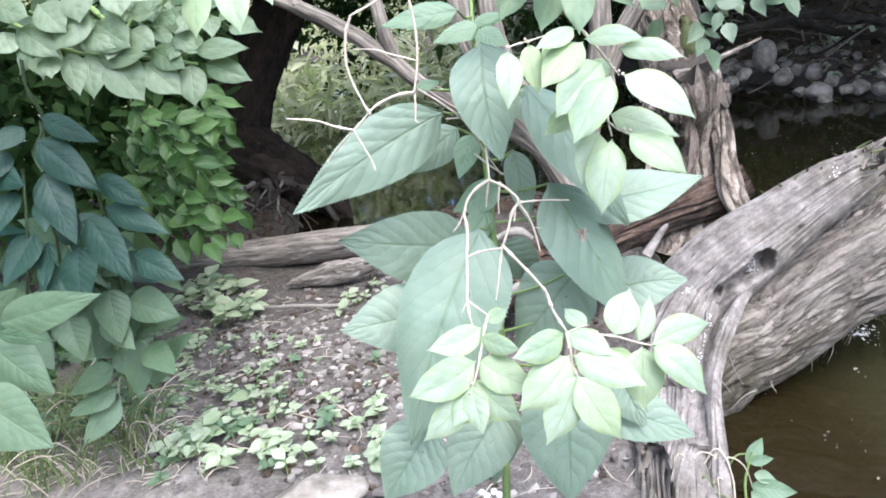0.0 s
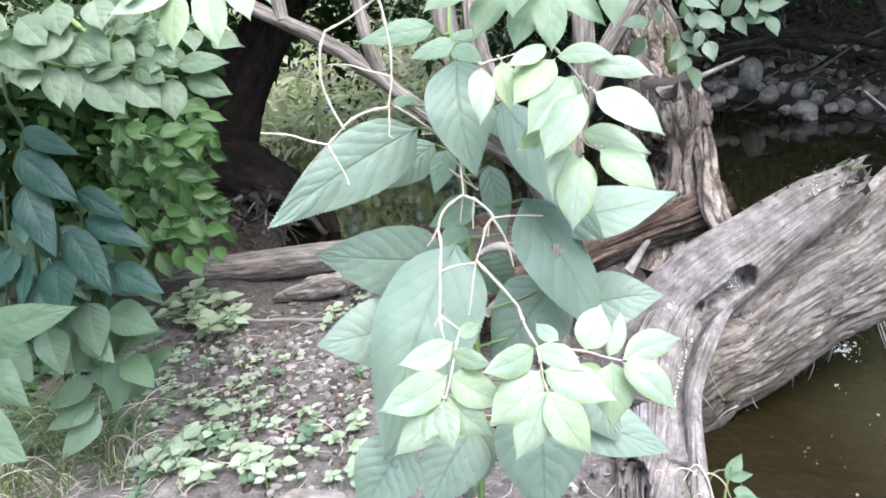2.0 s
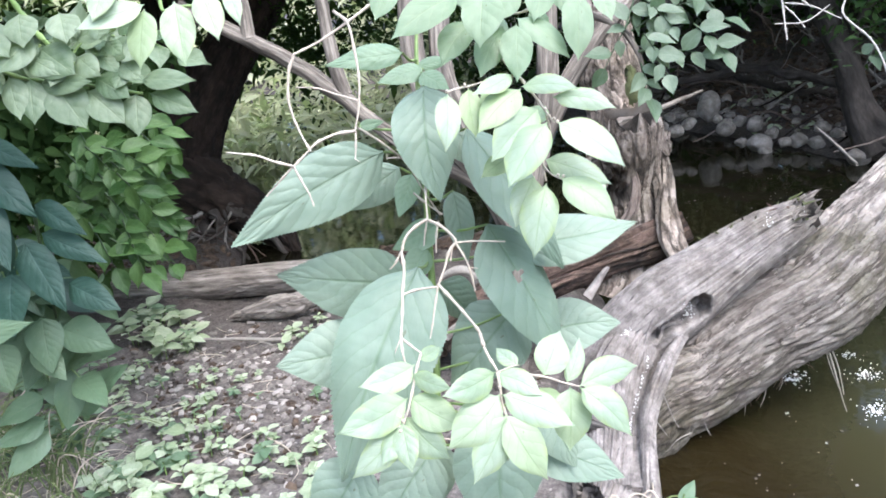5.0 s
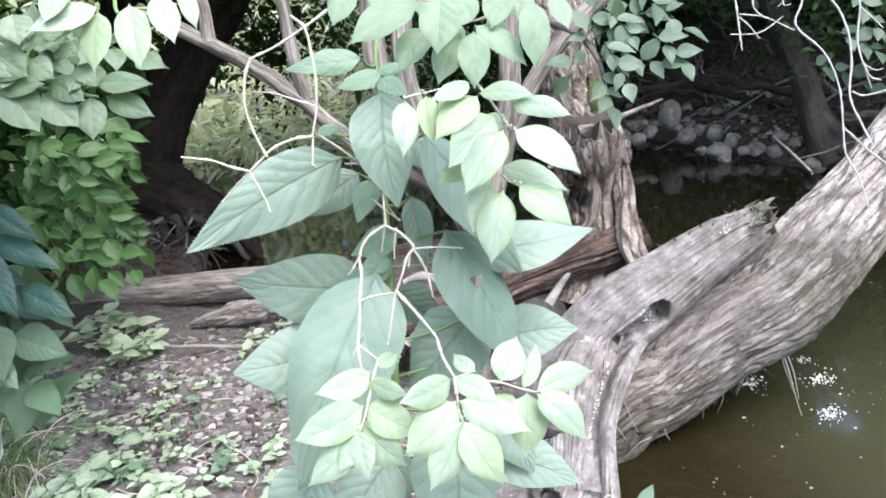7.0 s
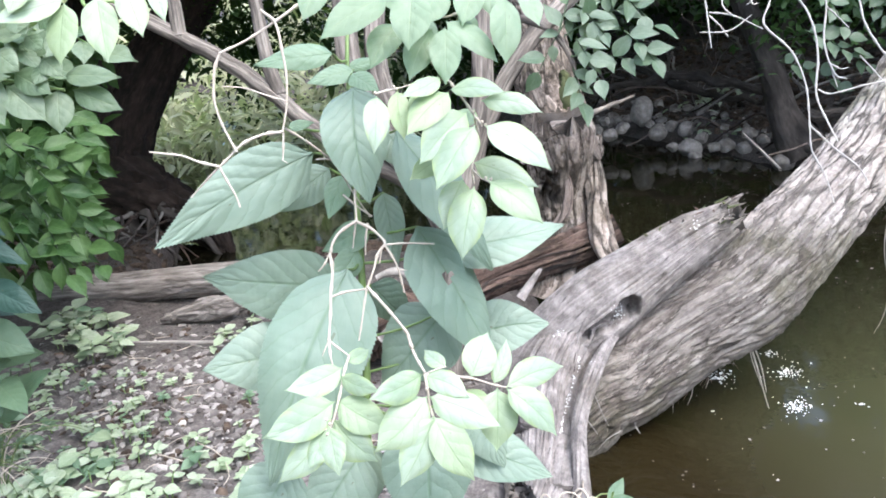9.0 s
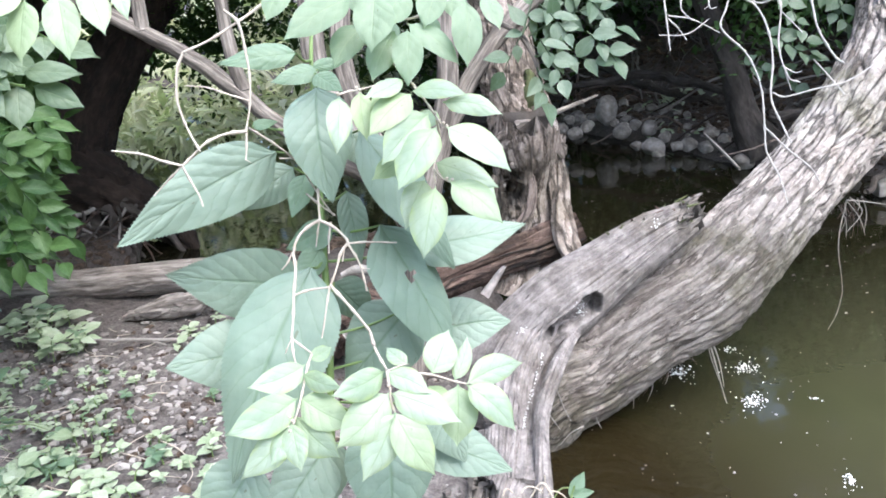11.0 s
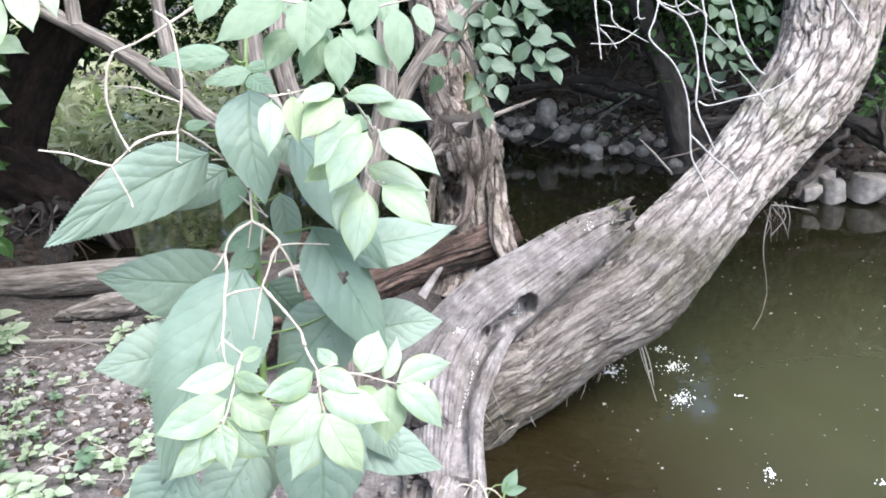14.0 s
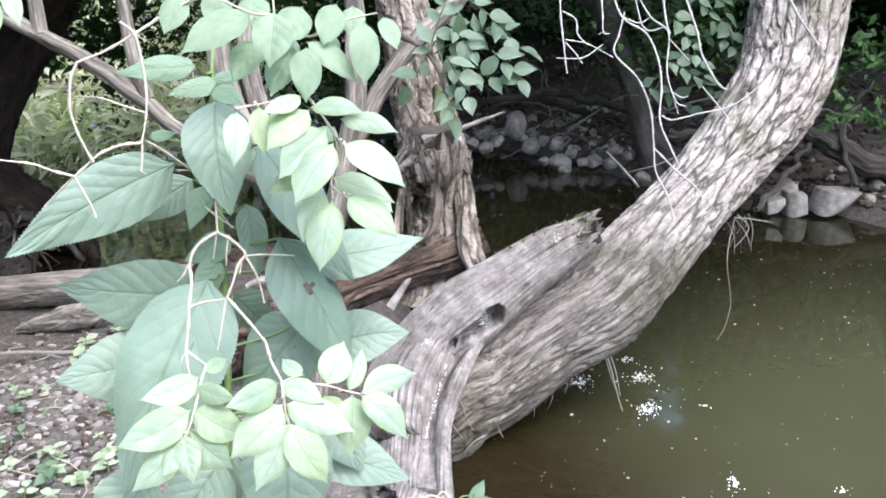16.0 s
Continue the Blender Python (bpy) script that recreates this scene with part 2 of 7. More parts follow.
TWIG_PALE = grainy("bare_twig", "Object", (1, 1, 1), [(0.3, (0.30, 0.25, 0.20)), (0.7, (0.50, 0.45, 0.38))], 0.7, 20.0, 0.4, 0.001, 150.0)
TWIG_GREY = grainy("dead_twig", "Object", (1, 1, 1), [(0.3, (0.13, 0.115, 0.10)), (0.7, (0.32, 0.295, 0.27))], 0.8, 20.0, 0.4, 0.001, 150.0)
TWIG_BLEACHED = grainy("bleached_twig", "Object", (1, 1, 1), [(0.3, (0.25, 0.23, 0.21)), (0.7, (0.47, 0.445, 0.415))], 0.8, 20.0, 0.4, 0.001, 150.0)
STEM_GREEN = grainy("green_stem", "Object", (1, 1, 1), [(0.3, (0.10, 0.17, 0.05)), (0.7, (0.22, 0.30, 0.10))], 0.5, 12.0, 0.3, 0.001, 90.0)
# Darkened copy of the green stem; the colour itself holds the shade.
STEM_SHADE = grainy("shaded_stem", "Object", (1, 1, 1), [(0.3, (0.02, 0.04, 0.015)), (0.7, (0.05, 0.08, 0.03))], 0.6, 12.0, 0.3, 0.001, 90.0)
BARK_STEM = grainy("fibrous_bark", "UV", (70, 5, 1), [(0.38, (0.035, 0.029, 0.024)), (0.5, (0.115, 0.097, 0.082)), (0.62, (0.29, 0.255, 0.22))], 0.9, 0.7, 0.9, 0.004, 1.6)
BARK_TRUNK = plated("willow_bark", [(0.34, (0.105, 0.09, 0.081)), (0.48, (0.265, 0.24, 0.222)), (0.63, (0.48, 0.448, 0.422))], furrowed=0.75)
WOOD_GREY = barky("weathered_wood", (80, 11, 1), [(0.34, (0.075, 0.065, 0.06)), (0.5, (0.185, 0.163, 0.153)), (0.68, (0.33, 0.30, 0.285))], width=0.04, depth=0.004, blotch=(0.6, 0.58, 0.52), whole=0.62, mottle=0.55)
WOOD_TORN = barky("torn_wood", (60, 7, 1), [(0.30, (0.07, 0.05, 0.04)), (0.5, (0.20, 0.155, 0.13)), (0.74, (0.40, 0.34, 0.30))], width=0.07, depth=0.007, blotch=(0.5, 0.42, 0.36))
WOOD_ROT = barky("rotten_wood", (45, 9, 1), [(0.3, (0.025, 0.014, 0.011)), (0.52, (0.10, 0.062, 0.048)), (0.75, (0.26, 0.19, 0.15))], width=0.12, depth=0.01)
BARK_STUMP = plated("stump_bark", [(0.34, (0.08, 0.062, 0.05)), (0.48, (0.29, 0.245, 0.213)), (0.62, (0.50, 0.442, 0.398))], (0.085, 0.062, 0.045), (0.46, 0.40, 0.35), 0.94, (34, 9, 1))
LOG_WOOD = grainy("log_wood", "UV", (60, 6, 1), [(0.38, (0.085, 0.07, 0.06)), (0.5, (0.205, 0.178, 0.157)), (0.62, (0.38, 0.345, 0.315))], 0.9, 0.7, 0.9, 0.004, 1.6)
# Two dark copies of one bark, with shade put into the base colour.
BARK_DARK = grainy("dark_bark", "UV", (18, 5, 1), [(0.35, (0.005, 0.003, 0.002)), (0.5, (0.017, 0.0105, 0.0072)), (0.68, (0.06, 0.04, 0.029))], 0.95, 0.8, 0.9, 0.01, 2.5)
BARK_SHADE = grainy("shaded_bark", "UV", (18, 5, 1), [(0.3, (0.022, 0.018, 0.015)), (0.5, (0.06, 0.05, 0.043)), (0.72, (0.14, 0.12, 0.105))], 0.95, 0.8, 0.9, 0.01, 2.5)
MOSS = grainy("moss", "Object", (1, 1, 1), [(0.3, (0.03, 0.038, 0.014)), (0.7, (0.095, 0.105, 0.04))], 0.95, 20.0, 0.9, 0.004, 220.0)
STONE = grainy("creek_stone", "Object", (1, 1, 1), [(0.35, (0.10, 0.085, 0.072)), (0.5, (0.27, 0.238, 0.208)), (0.66, (0.46, 0.42, 0.38))], 0.8, 4.0, 0.5, 0.008, 26.0)
ROCK_PALE = grainy("pale_rock", "Object", (1, 1, 1), [(0.35, (0.11, 0.095, 0.083)), (0.5, (0.235, 0.21, 0.19)), (0.66, (0.40, 0.365, 0.335))], 0.8, 4.0, 0.5, 0.008, 26.0)
def crumbs(name, stops):
    """Small bits, each of its own tone."""
    n = Nodes(name)
    geo = n.add("NewGeometry")
    v = n.coords("Object", (1, 1, 1))
    tone = n.math("ADD", n.math("MULTIPLY", geo.outputs["Random Per Island"], 0.8), n.math("MULTIPLY", n.noise(v, 60.0, 4.0), 0.2))
    n.colour(n.ramp(tone, stops))
    n.b.inputs["Roughness"].default_value = 0.9
    return n.m


CHIP = crumbs("pale_chip", [(0.1, (0.06, 0.05, 0.045)), (0.55, (0.17, 0.15, 0.14)), (0.95, (0.40, 0.37, 0.35))])
FUNGUS = grainy("white_fungus", "Object", (1, 1, 1), [(0.3, (0.6, 0.6, 0.58)), (0.7, (0.8, 0.8, 0.8))], 0.6, 9.0, 0.3, 0.001, 60.0)
LITTER_DARK = grainy("leaf_mould", "Object", (1, 1, 1), [(0.3, (0.012, 0.008, 0.006)), (0.52, (0.06, 0.04, 0.028)), (0.70, (0.20, 0.145, 0.10))], 0.9, 9.0, 0.4, 0.003, 60.0)


# ---- helpers for building ----
RNG = random.Random(7)


def mesh_of(name, bm, material, smooth=True):
    me = bpy.data.meshes.new(name)
    bm.normal_update()
    for f in bm.faces:
        f.smooth = smooth
    bm.to_mesh(me)
    bm.free()
    me.materials.append(material)
    return me


def thing(name, at, label, category, group="", kind=""):
    ob = new(name)
    ob.empty_display_size = 0.05
    ob.matrix_basis = Matrix.Translation(at)
    return tagged(ob, label, category, group, kind)


def world_of(ob):
    return world_of(ob.parent) @ ob.matrix_parent_inverse @ ob.matrix_basis if ob.parent else ob.matrix_basis


def under(ob, parent, m=None):
    """Makes ob a part of parent, at the pose m in the world."""
    ob.parent = parent
    ob.matrix_parent_inverse = world_of(parent).inverted()
    ob.matrix_basis = m if m is not None else Matrix.Identity(4)
    return ob


def part(name, bm, material, parent, label="", smooth=True):
    ob = under(new(name, mesh_of(name, bm, material, smooth)), parent)
    if label:
        ob["label"] = label
    return ob


def glide(points, steps):
    """Points on a smooth curve through the given ones (each a tuple of any length)."""
    p = [np.array(q, float) for q in points]
    p = [2 * p[0] - p[1]] + p + [2 * p[-1] - p[-2]]
    out = []
    for i in range(1, len(p) - 2):
        for s in range(steps):
            u = s / steps
            a, b, c, d = p[i - 1:i + 3]
            out.append(0.5 * (2 * b + (c - a) * u + (2 * a - 5 * b + 4 * c - d) * u * u + (3 * b - a - 3 * c + d) * u ** 3))
    out.append(p[-2])
    return out


def tube(bm, points, sides=8, steps=4, relief=None, flat=1.0, wobble=0.0, caps=True, jag=0.0):
    """A limb through points (x, y, z, radius). relief(turn, metres, radius) lifts the skin; flat squeezes it front to back;
    jag breaks its end into splinters."""
    path = glide(points, steps)
    uv = bm.loops.layers.uv.verify()
    rings, run, last = [], 0.0, None
    side = Vector((1, 0, 0))
    for i, q in enumerate(path):
        at = Vector(q[:3])
        ahead = Vector(path[min(i + 1, len(path) - 1)][:3]) - Vector(path[max(i - 1, 0)][:3])
        ahead.normalize()
        depth = Vector((0, 1, 0.0)) if abs(ahead.y) < 0.9 else Vector((0, 0, 1))
        side = ahead.cross(depth).normalized()
        fore = side.cross(ahead).normalized()
        if last is not None:
            run += (at - last).length
        last = at
        if wobble:
            at = at + Vector((noise.noise((run * 9, 0, q[3] * 50)), noise.noise((run * 9, 5, q[3] * 50)), noise.noise((run * 9, 9, q[3] * 50)))) * wobble
        ring = []
        for k in range(sides):
            a = 2 * math.pi * k / sides
            r = q[3]
            off = 0.0
            if relief:
                r += relief(a, run, q[3])
            if jag and i > len(path) - 1 - steps:
                off = jag * noise.noise((math.cos(a) * 4, math.sin(a) * 4, 3.3)) * (i - len(path) + 1 + steps) / steps
            ring.append(bm.verts.new(at + side * math.cos(a) * r + fore * math.sin(a) * r * flat + ahead * off))
        rings.append((ring, run, q[3]))
    w = 2 * math.pi * sum(q for _, _, q in rings) / len(rings)
    for (a, ra, qa), (b, rb, qb) in zip(rings, rings[1:]):
        for k in range(sides):
            j = (k + 1) % sides
            f = bm.faces.new((a[k], a[j], b[j], b[k]))
            for lo, (uu, vv) in zip(f.loops, ((k / sides, ra), ((k + 1) / sides, ra), ((k + 1) / sides, rb), (k / sides, rb))):
                lo[uv].uv = (uu * w, vv)
    if caps:
        bm.faces.new(rings[0][0])
        bm.faces.new(rings[-1][0][::-1])
    return bm


def limb(name, points, material, parent, sides=8, steps=4, label="", dents=(), **how):
    bm = tube(bmesh.new(), points, sides, steps, **how)
    for one in dents:
        dent(bm, *one)
    return part(name, bm, material, parent, label)


def ridges(seed, amount, around=5.0, along=3.0):
    """Furrowed bark: long plates with deep narrow furrows that meet and part."""
    def lift(a, s, r):
        x, y = math.cos(a) * around, math.sin(a) * around
        n = noise.noise((x, y, s * along + seed))
        m = noise.noise((x * 1.9, y * 1.9, s * along * 2.0 + seed + 7))
        c = noise.noise((x * 1.2, y * 1.2, s * along * 5.0 + seed + 17))
        f = noise.noise((x * 5, y * 5, s * along * 9.0 + seed))
        b = noise.noise((x * 0.25, y * 0.25, s * 1.4 + seed + 3))
        return amount * (0.3 * m + 0.35 * f - 1.7 * math.exp(-(n / 0.06) ** 2) - 1.0 * math.exp(-(m / 0.05) ** 2) - 0.6 * math.exp(-(c / 0.05) ** 2)) + b * r * 0.16
    return lift


def plates(seed, amount, wide=40.0, long=6.5):
    """Flaking bark: raised plates of uneven height, parted by furrows that run with the limb."""
    def lift(a, s, r):
        x, y = math.cos(a) * r, math.sin(a) * r
        w = Vector((x * wide, y * wide, s * long + seed))
        w += noise.noise_vector(w * 0.45) * 1.6 + noise.noise_vector(w * 1.7) * 0.5
        d, at = noise.voronoi(w)
        gap = max(0.0, 1 - (d[1] - d[0]) / 0.16)
        big = noise.noise((x * 9, y * 9, s * 3.0 + seed))
        b = noise.noise((x * 3, y * 3, s * 1.4 + seed + 3))
        deep = min(1.0, max(0.15, 0.6 + 1.2 * big))
        return amount * (0.75 * noise.noise(at[0] * 3.7) - 1.3 * gap * deep + 0.35 * noise.noise(w * 3.1)) + b * r * 0.14
    return lift


def old_bark(seed, amount, from_run=0.75):
    """Bark in thin flaking layers with ragged edges, deeply furrowed from a way up the limb on."""
    def lift(a, s, r):
        x, y = math.cos(a) * r, math.sin(a) * r
        w = Vector((x * 30, y * 30, s * 6.0 + seed))
        w += noise.noise_vector(w * 0.4) * 1.5 + noise.noise_vector(w * 1.6) * 0.4
        q = (noise.noise(w * 0.55) + 0.35 * noise.noise(w * 1.7) + 1.0) * 2.6
        part_up = q - math.floor(q)
        layer = part_up if part_up < 0.88 else (1 - part_up) / 0.12 * 0.88
        d, at = noise.voronoi(w * 0.8)
        gap = max(0.0, 1 - (d[1] - d[0]) / 0.15)
        big = noise.noise((x * 9, y * 9, s * 3.0 + seed))
        high = min(1.0, max(0.4, (s - from_run + 0.25 * big) / 0.5))
        b = noise.noise((x * 3, y * 3, s * 1.4 + seed + 3))
        lump = noise.noise((x * 14, y * 14, s * 5.0 + seed))
        groove = noise.noise((x * 75, y * 75, s * 5.0 + seed))
        return amount * ((0.75 - 0.3 * high) * layer - 0.5 + (0.4 - 0.15 * high) * groove + (0.65 - 0.3 * high) * noise.noise(w * 3.1) - 2.2 * high * gap * min(1.0, max(0.2, 0.7 + big))) + 0.010 * lump + b * r * 0.13
    return lift


def fibres(seed, amount, around=9.0):
    """Weathered wood: straight grain with long splits."""
    def lift(a, s, r):
        x, y = math.cos(a) * around, math.sin(a) * around
        n = noise.noise((x, y, s * 1.3 + seed))
        m = noise.noise((x * 1.8, y * 1.8, s * 2.6 + seed + 5))
        b = noise.noise((x * 0.16, y * 0.16, s * 3.0 + seed))
        return amount * (0.7 * m - 1.8 * math.exp(-(n / 0.08) ** 2) - 0.6 * math.exp(-(m / 0.08) ** 2)) + b * r * 0.28
    return lift


def knots(seed):
    """Twig nodes every few centimetres, uneven."""
    def lift(a, s, r):
        u = (s * 31 + 0.35 * noise.noise((s * 11, seed, 2.0))) % 1.0 - 0.5
        return r * (0.55 * math.exp(-(u / 0.09) ** 2) + 0.2 * noise.noise((s * 60, seed, math.cos(a))))
    return lift


def dent(bm, at, reach, depth, way=(0.2, 0.95, -0.1), end=None):
    """Presses a hollow into a skin, long if an end is given."""
    at, way = Vector(at), Vector(way)
    run = Vector(end) - at if end else Vector((0, 0, 0))
    for v in bm.verts:
        u = min(1.0, max(0.0, (v.co - at).dot(run) / run.length_squared)) if end else 0.0
        d = (v.co - at - run * u).length / (reach * (1 - 0.45 * u)) + 0.25 * noise.noise(v.co * 40)
        if d < 1:
            v.co += way * depth * (1 - max(0.0, d) ** 4)
    return bm


LEAF_SHAPES = {}


def leaf_shape(kind, i, rows=10, cols=4):
    """One of a few blades of a kind: length 1 along y, width 1 along x, face to z."""
    if (kind, i) in LEAF_SHAPES:
        return LEAF_SHAPES[kind, i]
    material, teeth, belly, point, fold, droop = kind
    rg = random.Random(i * 13 + int(belly * 100))
    bm = bmesh.new()
    uv = bm.loops.layers.uv.verify()
    if teeth:
        rows = 80
    grid = []
    twist, bend = rg.uniform(-0.25, 0.25), rg.uniform(-0.05, 0.05)
    for r in range(rows + 1):
        v = r / rows
        w = math.sin(math.pi * v ** belly) ** (0.85 if teeth else 1.1) * (1 - v ** 6 * 0.3)
        e = max(0.0, v - 0.56) / 0.44
        w = w * (1 - 0.80 * e * e * (3 - 2 * e)) if point else w
        w = max(w, 0.012)
        if teeth and 0.06 < v < 0.97 and r % 2:
            w *= 1.0 + 0.05
        row = []
        for c in range(cols + 1):
            u = 2 * c / cols - 1
            edge = abs(u)
            x = u * w * 0.5 + bend * math.sin(math.pi * v)
            y = v - (0.007 if teeth and edge == 1 and r % 2 else 0)
            z = fold * edge * w * 0.5 - droop * (v - 0.15) ** 2 + 0.02 * math.sin(v * 9 + i + u * 2) * edge + twist * u * w * 0.3 * (v - 0.3)
            row.append(bm.verts.new((x, y, z)))
        grid.append(row)
    for r in range(rows):
        for c in range(cols):
            f = bm.faces.new((grid[r][c], grid[r][c + 1], grid[r + 1][c + 1], grid[r + 1][c]))
            for lo, (rr, cc) in zip(f.loops, ((r, c), (r, c + 1), (r + 1, c + 1), (r + 1, c))):
                lo[uv].uv = (cc / cols, rr / rows)
    me = mesh_of("leaf", bm, material)
    LEAF_SHAPES[kind, i] = me
    return me


# material, toothed edge, where the belly lies, drawn-out point, fold along the midrib, droop
BRIGHT = (LEAF_BRIGHT, False, 0.94, True, 0.09, 0.16)
MIDLEAF = (LEAF_MID, False, 0.90, True, 0.14, 0.14)
BIG = (LEAF_BIG, True, 0.66, False, 0.10, 0.10)
SHRUB = (LEAF_SHRUB, False, 0.78, True, 0.20, 0.14)
SHRUB_TOP = (LEAF_TOP, False, 0.78, True, 0.12, 0.14)
DARK = (LEAF_DARK, True, 0.70, False, 0.14, 0.16)
ALDER = (LEAF_ALDER, False, 0.72, False, 0.14, 0.12)
HERB = (LEAF_HERB, False, 0.82, False, 0.18, 0.12)
HERB_TOP = (LEAF_YOUNG, True, 0.80, False, 0.10, 0.10)
HERB_BIG = (LEAF_LOW, True, 0.74, False, 0.12, 0.12)


def leaf_pose(base, tip, width, face):
    y = Vector(tip) - Vector(base)
    size = y.length
    y.normalize()
    z = Vector(face) - y * Vector(face).dot(y)
    z.normalize()
    x = y.cross(z)
    m = Matrix((x, y, z)).transposed().to_4x4()
    m.translation = base
    return m @ Matrix.Diagonal((size * width, size, size, 1))


def leaf(plant, kind, base, tip, width=0.5, face=(0.0, -0.85, 0.55)):
    """A blade from its foot to its tip; width is a share of its length."""
    rg = random.Random(int(abs(base[0] * 7919 + base[2] * 104729 + tip[0] * 1299)))
    f = Vector(face) + Vector((rg.uniform(-0.3, 0.3), 0, rg.uniform(-0.2, 0.2)))
    ob = new("leaf", leaf_shape(kind, rg.randrange(4)))
    return under(ob, plant, leaf_pose(base, tip, width, f))


# where the half width stands along a blade, from foot to tip
OUTLINES = {True: ((0, 0.02, 0.05, 0.10, 0.17, 0.26, 0.36, 0.48, 0.62, 0.75, 0.86, 0.94, 1), (0.03, 0.12, 0.42, 0.68, 0.88, 0.98, 1, 0.93, 0.75, 0.51, 0.28, 0.11, 0.005)),
            False: ((0, 0.04, 0.07, 0.12, 0.20, 0.30, 0.42, 0.55, 0.68, 0.79, 0.87, 0.92, 0.96, 1), (0.03, 0.035, 0.24, 0.54, 0.81, 0.95, 1, 0.96, 0.80, 0.54, 0.29, 0.145, 0.07, 0.01))}


def blade(plant, kind, base, tip, width, bow=0.0, face=(0.0, -0.85, 0.5), hole=None):
    """One large blade of its own shape: bow bends it sideways, hole (across, along, radius) is eaten through it."""
    material, teeth = kind[:2]
    rg = random.Random(int(abs(base[0] * 7919 + base[2] * 104729 + tip[0] * 1299)))
    rows, cols = (100, 12) if teeth else (34, 10)
    vs, ws = OUTLINES[teeth]
    fold, arch, curl, wave = rg.uniform(0.04, 0.18), rg.uniform(0.02, 0.07), rg.uniform(0.06, 0.26), rg.uniform(0.006, 0.016)
    lean, phase, hook = rg.uniform(-0.10, 0.10), rg.uniform(0, 6.3), rg.uniform(-0.03, 0.03)
    verts, uvs = [], []
    for r in range(rows + 1):
        v = r / rows
        w = float(np.interp(v, vs, ws)) * 0.5
        w = 0.5 * w + 0.25 * float(np.interp(v - 0.02, vs, ws)) * 0.5 + 0.25 * float(np.interp(v + 0.02, vs, ws)) * 0.5
        for c in range(cols + 1):
            u = 2 * c / cols - 1
            e = abs(u)
            ww = w * (1 + lean * u)
            y = v
            if teeth and e == 1 and 0.04 < v < 0.985:
                ww += 0.017 * (r % 2) + 0.008 * noise.noise((r * 0.9, u, phase))
                y += 0.008 * (r % 2)
            elif not teeth and e == 1:
                ww *= 1 + 0.02 * noise.noise((v * 9, u, phase))
            rib = v - e * w * 1.3 * (0.55 if teeth else 0.9)
            quilt = abs(math.sin(rib * math.pi * (9 if teeth else 6) + 0.5 * phase)) * min(1.0, e * 4) * (1 - e ** 4) * w
            z = width * (fold * e * w - curl * e * e * w) + arch * math.sin(math.pi * v) + wave * e * math.sin(v * 11 + phase + u * 1.3)
            z += (0.011 if teeth else 0.008) * quilt + (0.006 if teeth else 0.003) * noise.noise((u * 3, v * 9, phase)) + hook * v * v
            verts.append((u * ww + (bow * math.sin(math.pi * v) - hook * 0.6 * max(0.0, v - 0.8) * (1 - v) * 4) / width, y, z))
            uvs.append((c / cols, v))
    faces = []
    for r in range(rows):
        for c in range(cols):
            if hole and math.hypot((2 * (c + 0.5) / cols - 1 - hole[0]) * width * 0.5, (r + 0.5) / rows - hole[1]) < hole[2] * (1 + 0.5 * math.sin(c * 2.1 + r)):
                continue
            k = r * (cols + 1) + c
            faces.append((k, k + 1, k + cols + 2, k + cols + 1))
    me = bpy.data.meshes.new("leaf")
    me.from_pydata(verts, [], faces)
    index = np.empty(len(me.loops), np.int32)
    me.loops.foreach_get("vertex_index", index)
    me.uv_layers.new(name="UVMap").data.foreach_set("uv", np.array(uvs, np.float32)[index].ravel())
    me.polygons.foreach_set("use_smooth", [True] * len(me.polygons))
    me.materials.append(material)
    f = Vector(face) + Vector((rg.uniform(-0.22, 0.22), 0, rg.uniform(-0.15, 0.15)))
    return under(new("leaf", me), plant, leaf_pose(base, tip, width, f))


def joined_leaves(name, places, kind, rows=3):
    """Many small blades in one mesh, from rows of (foot, tip, width, face)."""
    verts, faces, uvs = [], [], []
    for base, tip, width, face in places:
        m = leaf_pose(base, tip, width, face)
        k = len(verts)
        for x, y, z in ((0, 0, 0), (-0.42, 0.3, 0.06), (0, 0.32, 0), (0.42, 0.3, 0.06), (-0.36, 0.62, 0.02), (0, 0.65, -0.05), (0.36, 0.62, 0.02), (0, 1, -0.14)):
            verts.append(m @ Vector((x, y, z)))
        faces += [(k, k + 2, k + 1), (k, k + 3, k + 2), (k + 1, k + 2, k + 5, k + 4), (k + 2, k + 3, k + 6, k + 5), (k + 4, k + 5, k + 7), (k + 5, k + 6, k + 7)]
    me = bpy.data.meshes.new(name)
    me.from_pydata(verts, [], faces)
    lay = me.uv_layers.new(name="UVMap")
    flat = ((0.5, 0), (0.05, 0.3), (0.5, 0.32), (0.95, 0.3), (0.1, 0.62), (0.5, 0.65), (0.9, 0.62), (0.5, 1))
    index = np.empty(len(me.loops), np.int32)
    me.loops.foreach_get("vertex_index", index)
    lay.data.foreach_set("uv", np.array(flat, np.float32)[index % 8].ravel())
    me.polygons.foreach_set("use_smooth", [True] * len(me.polygons))
    me.materials.append(kind)
    return me


# ---- ground and water ----
def smooth(a, b, x):
    u = np.clip((x - a) / (b - a), 0, 1)
    return u * u * (3 - 2 * u)


def far_edge(y):
    return np.interp(y, [-8, 0, 3.3, 5.2, 6.2, 8.5, 11.0, 13.0, 30.0], [4.2, 3.9, 3.35, 2.75, 2.45, 1.2, -1.6, -6.0, -30.0])


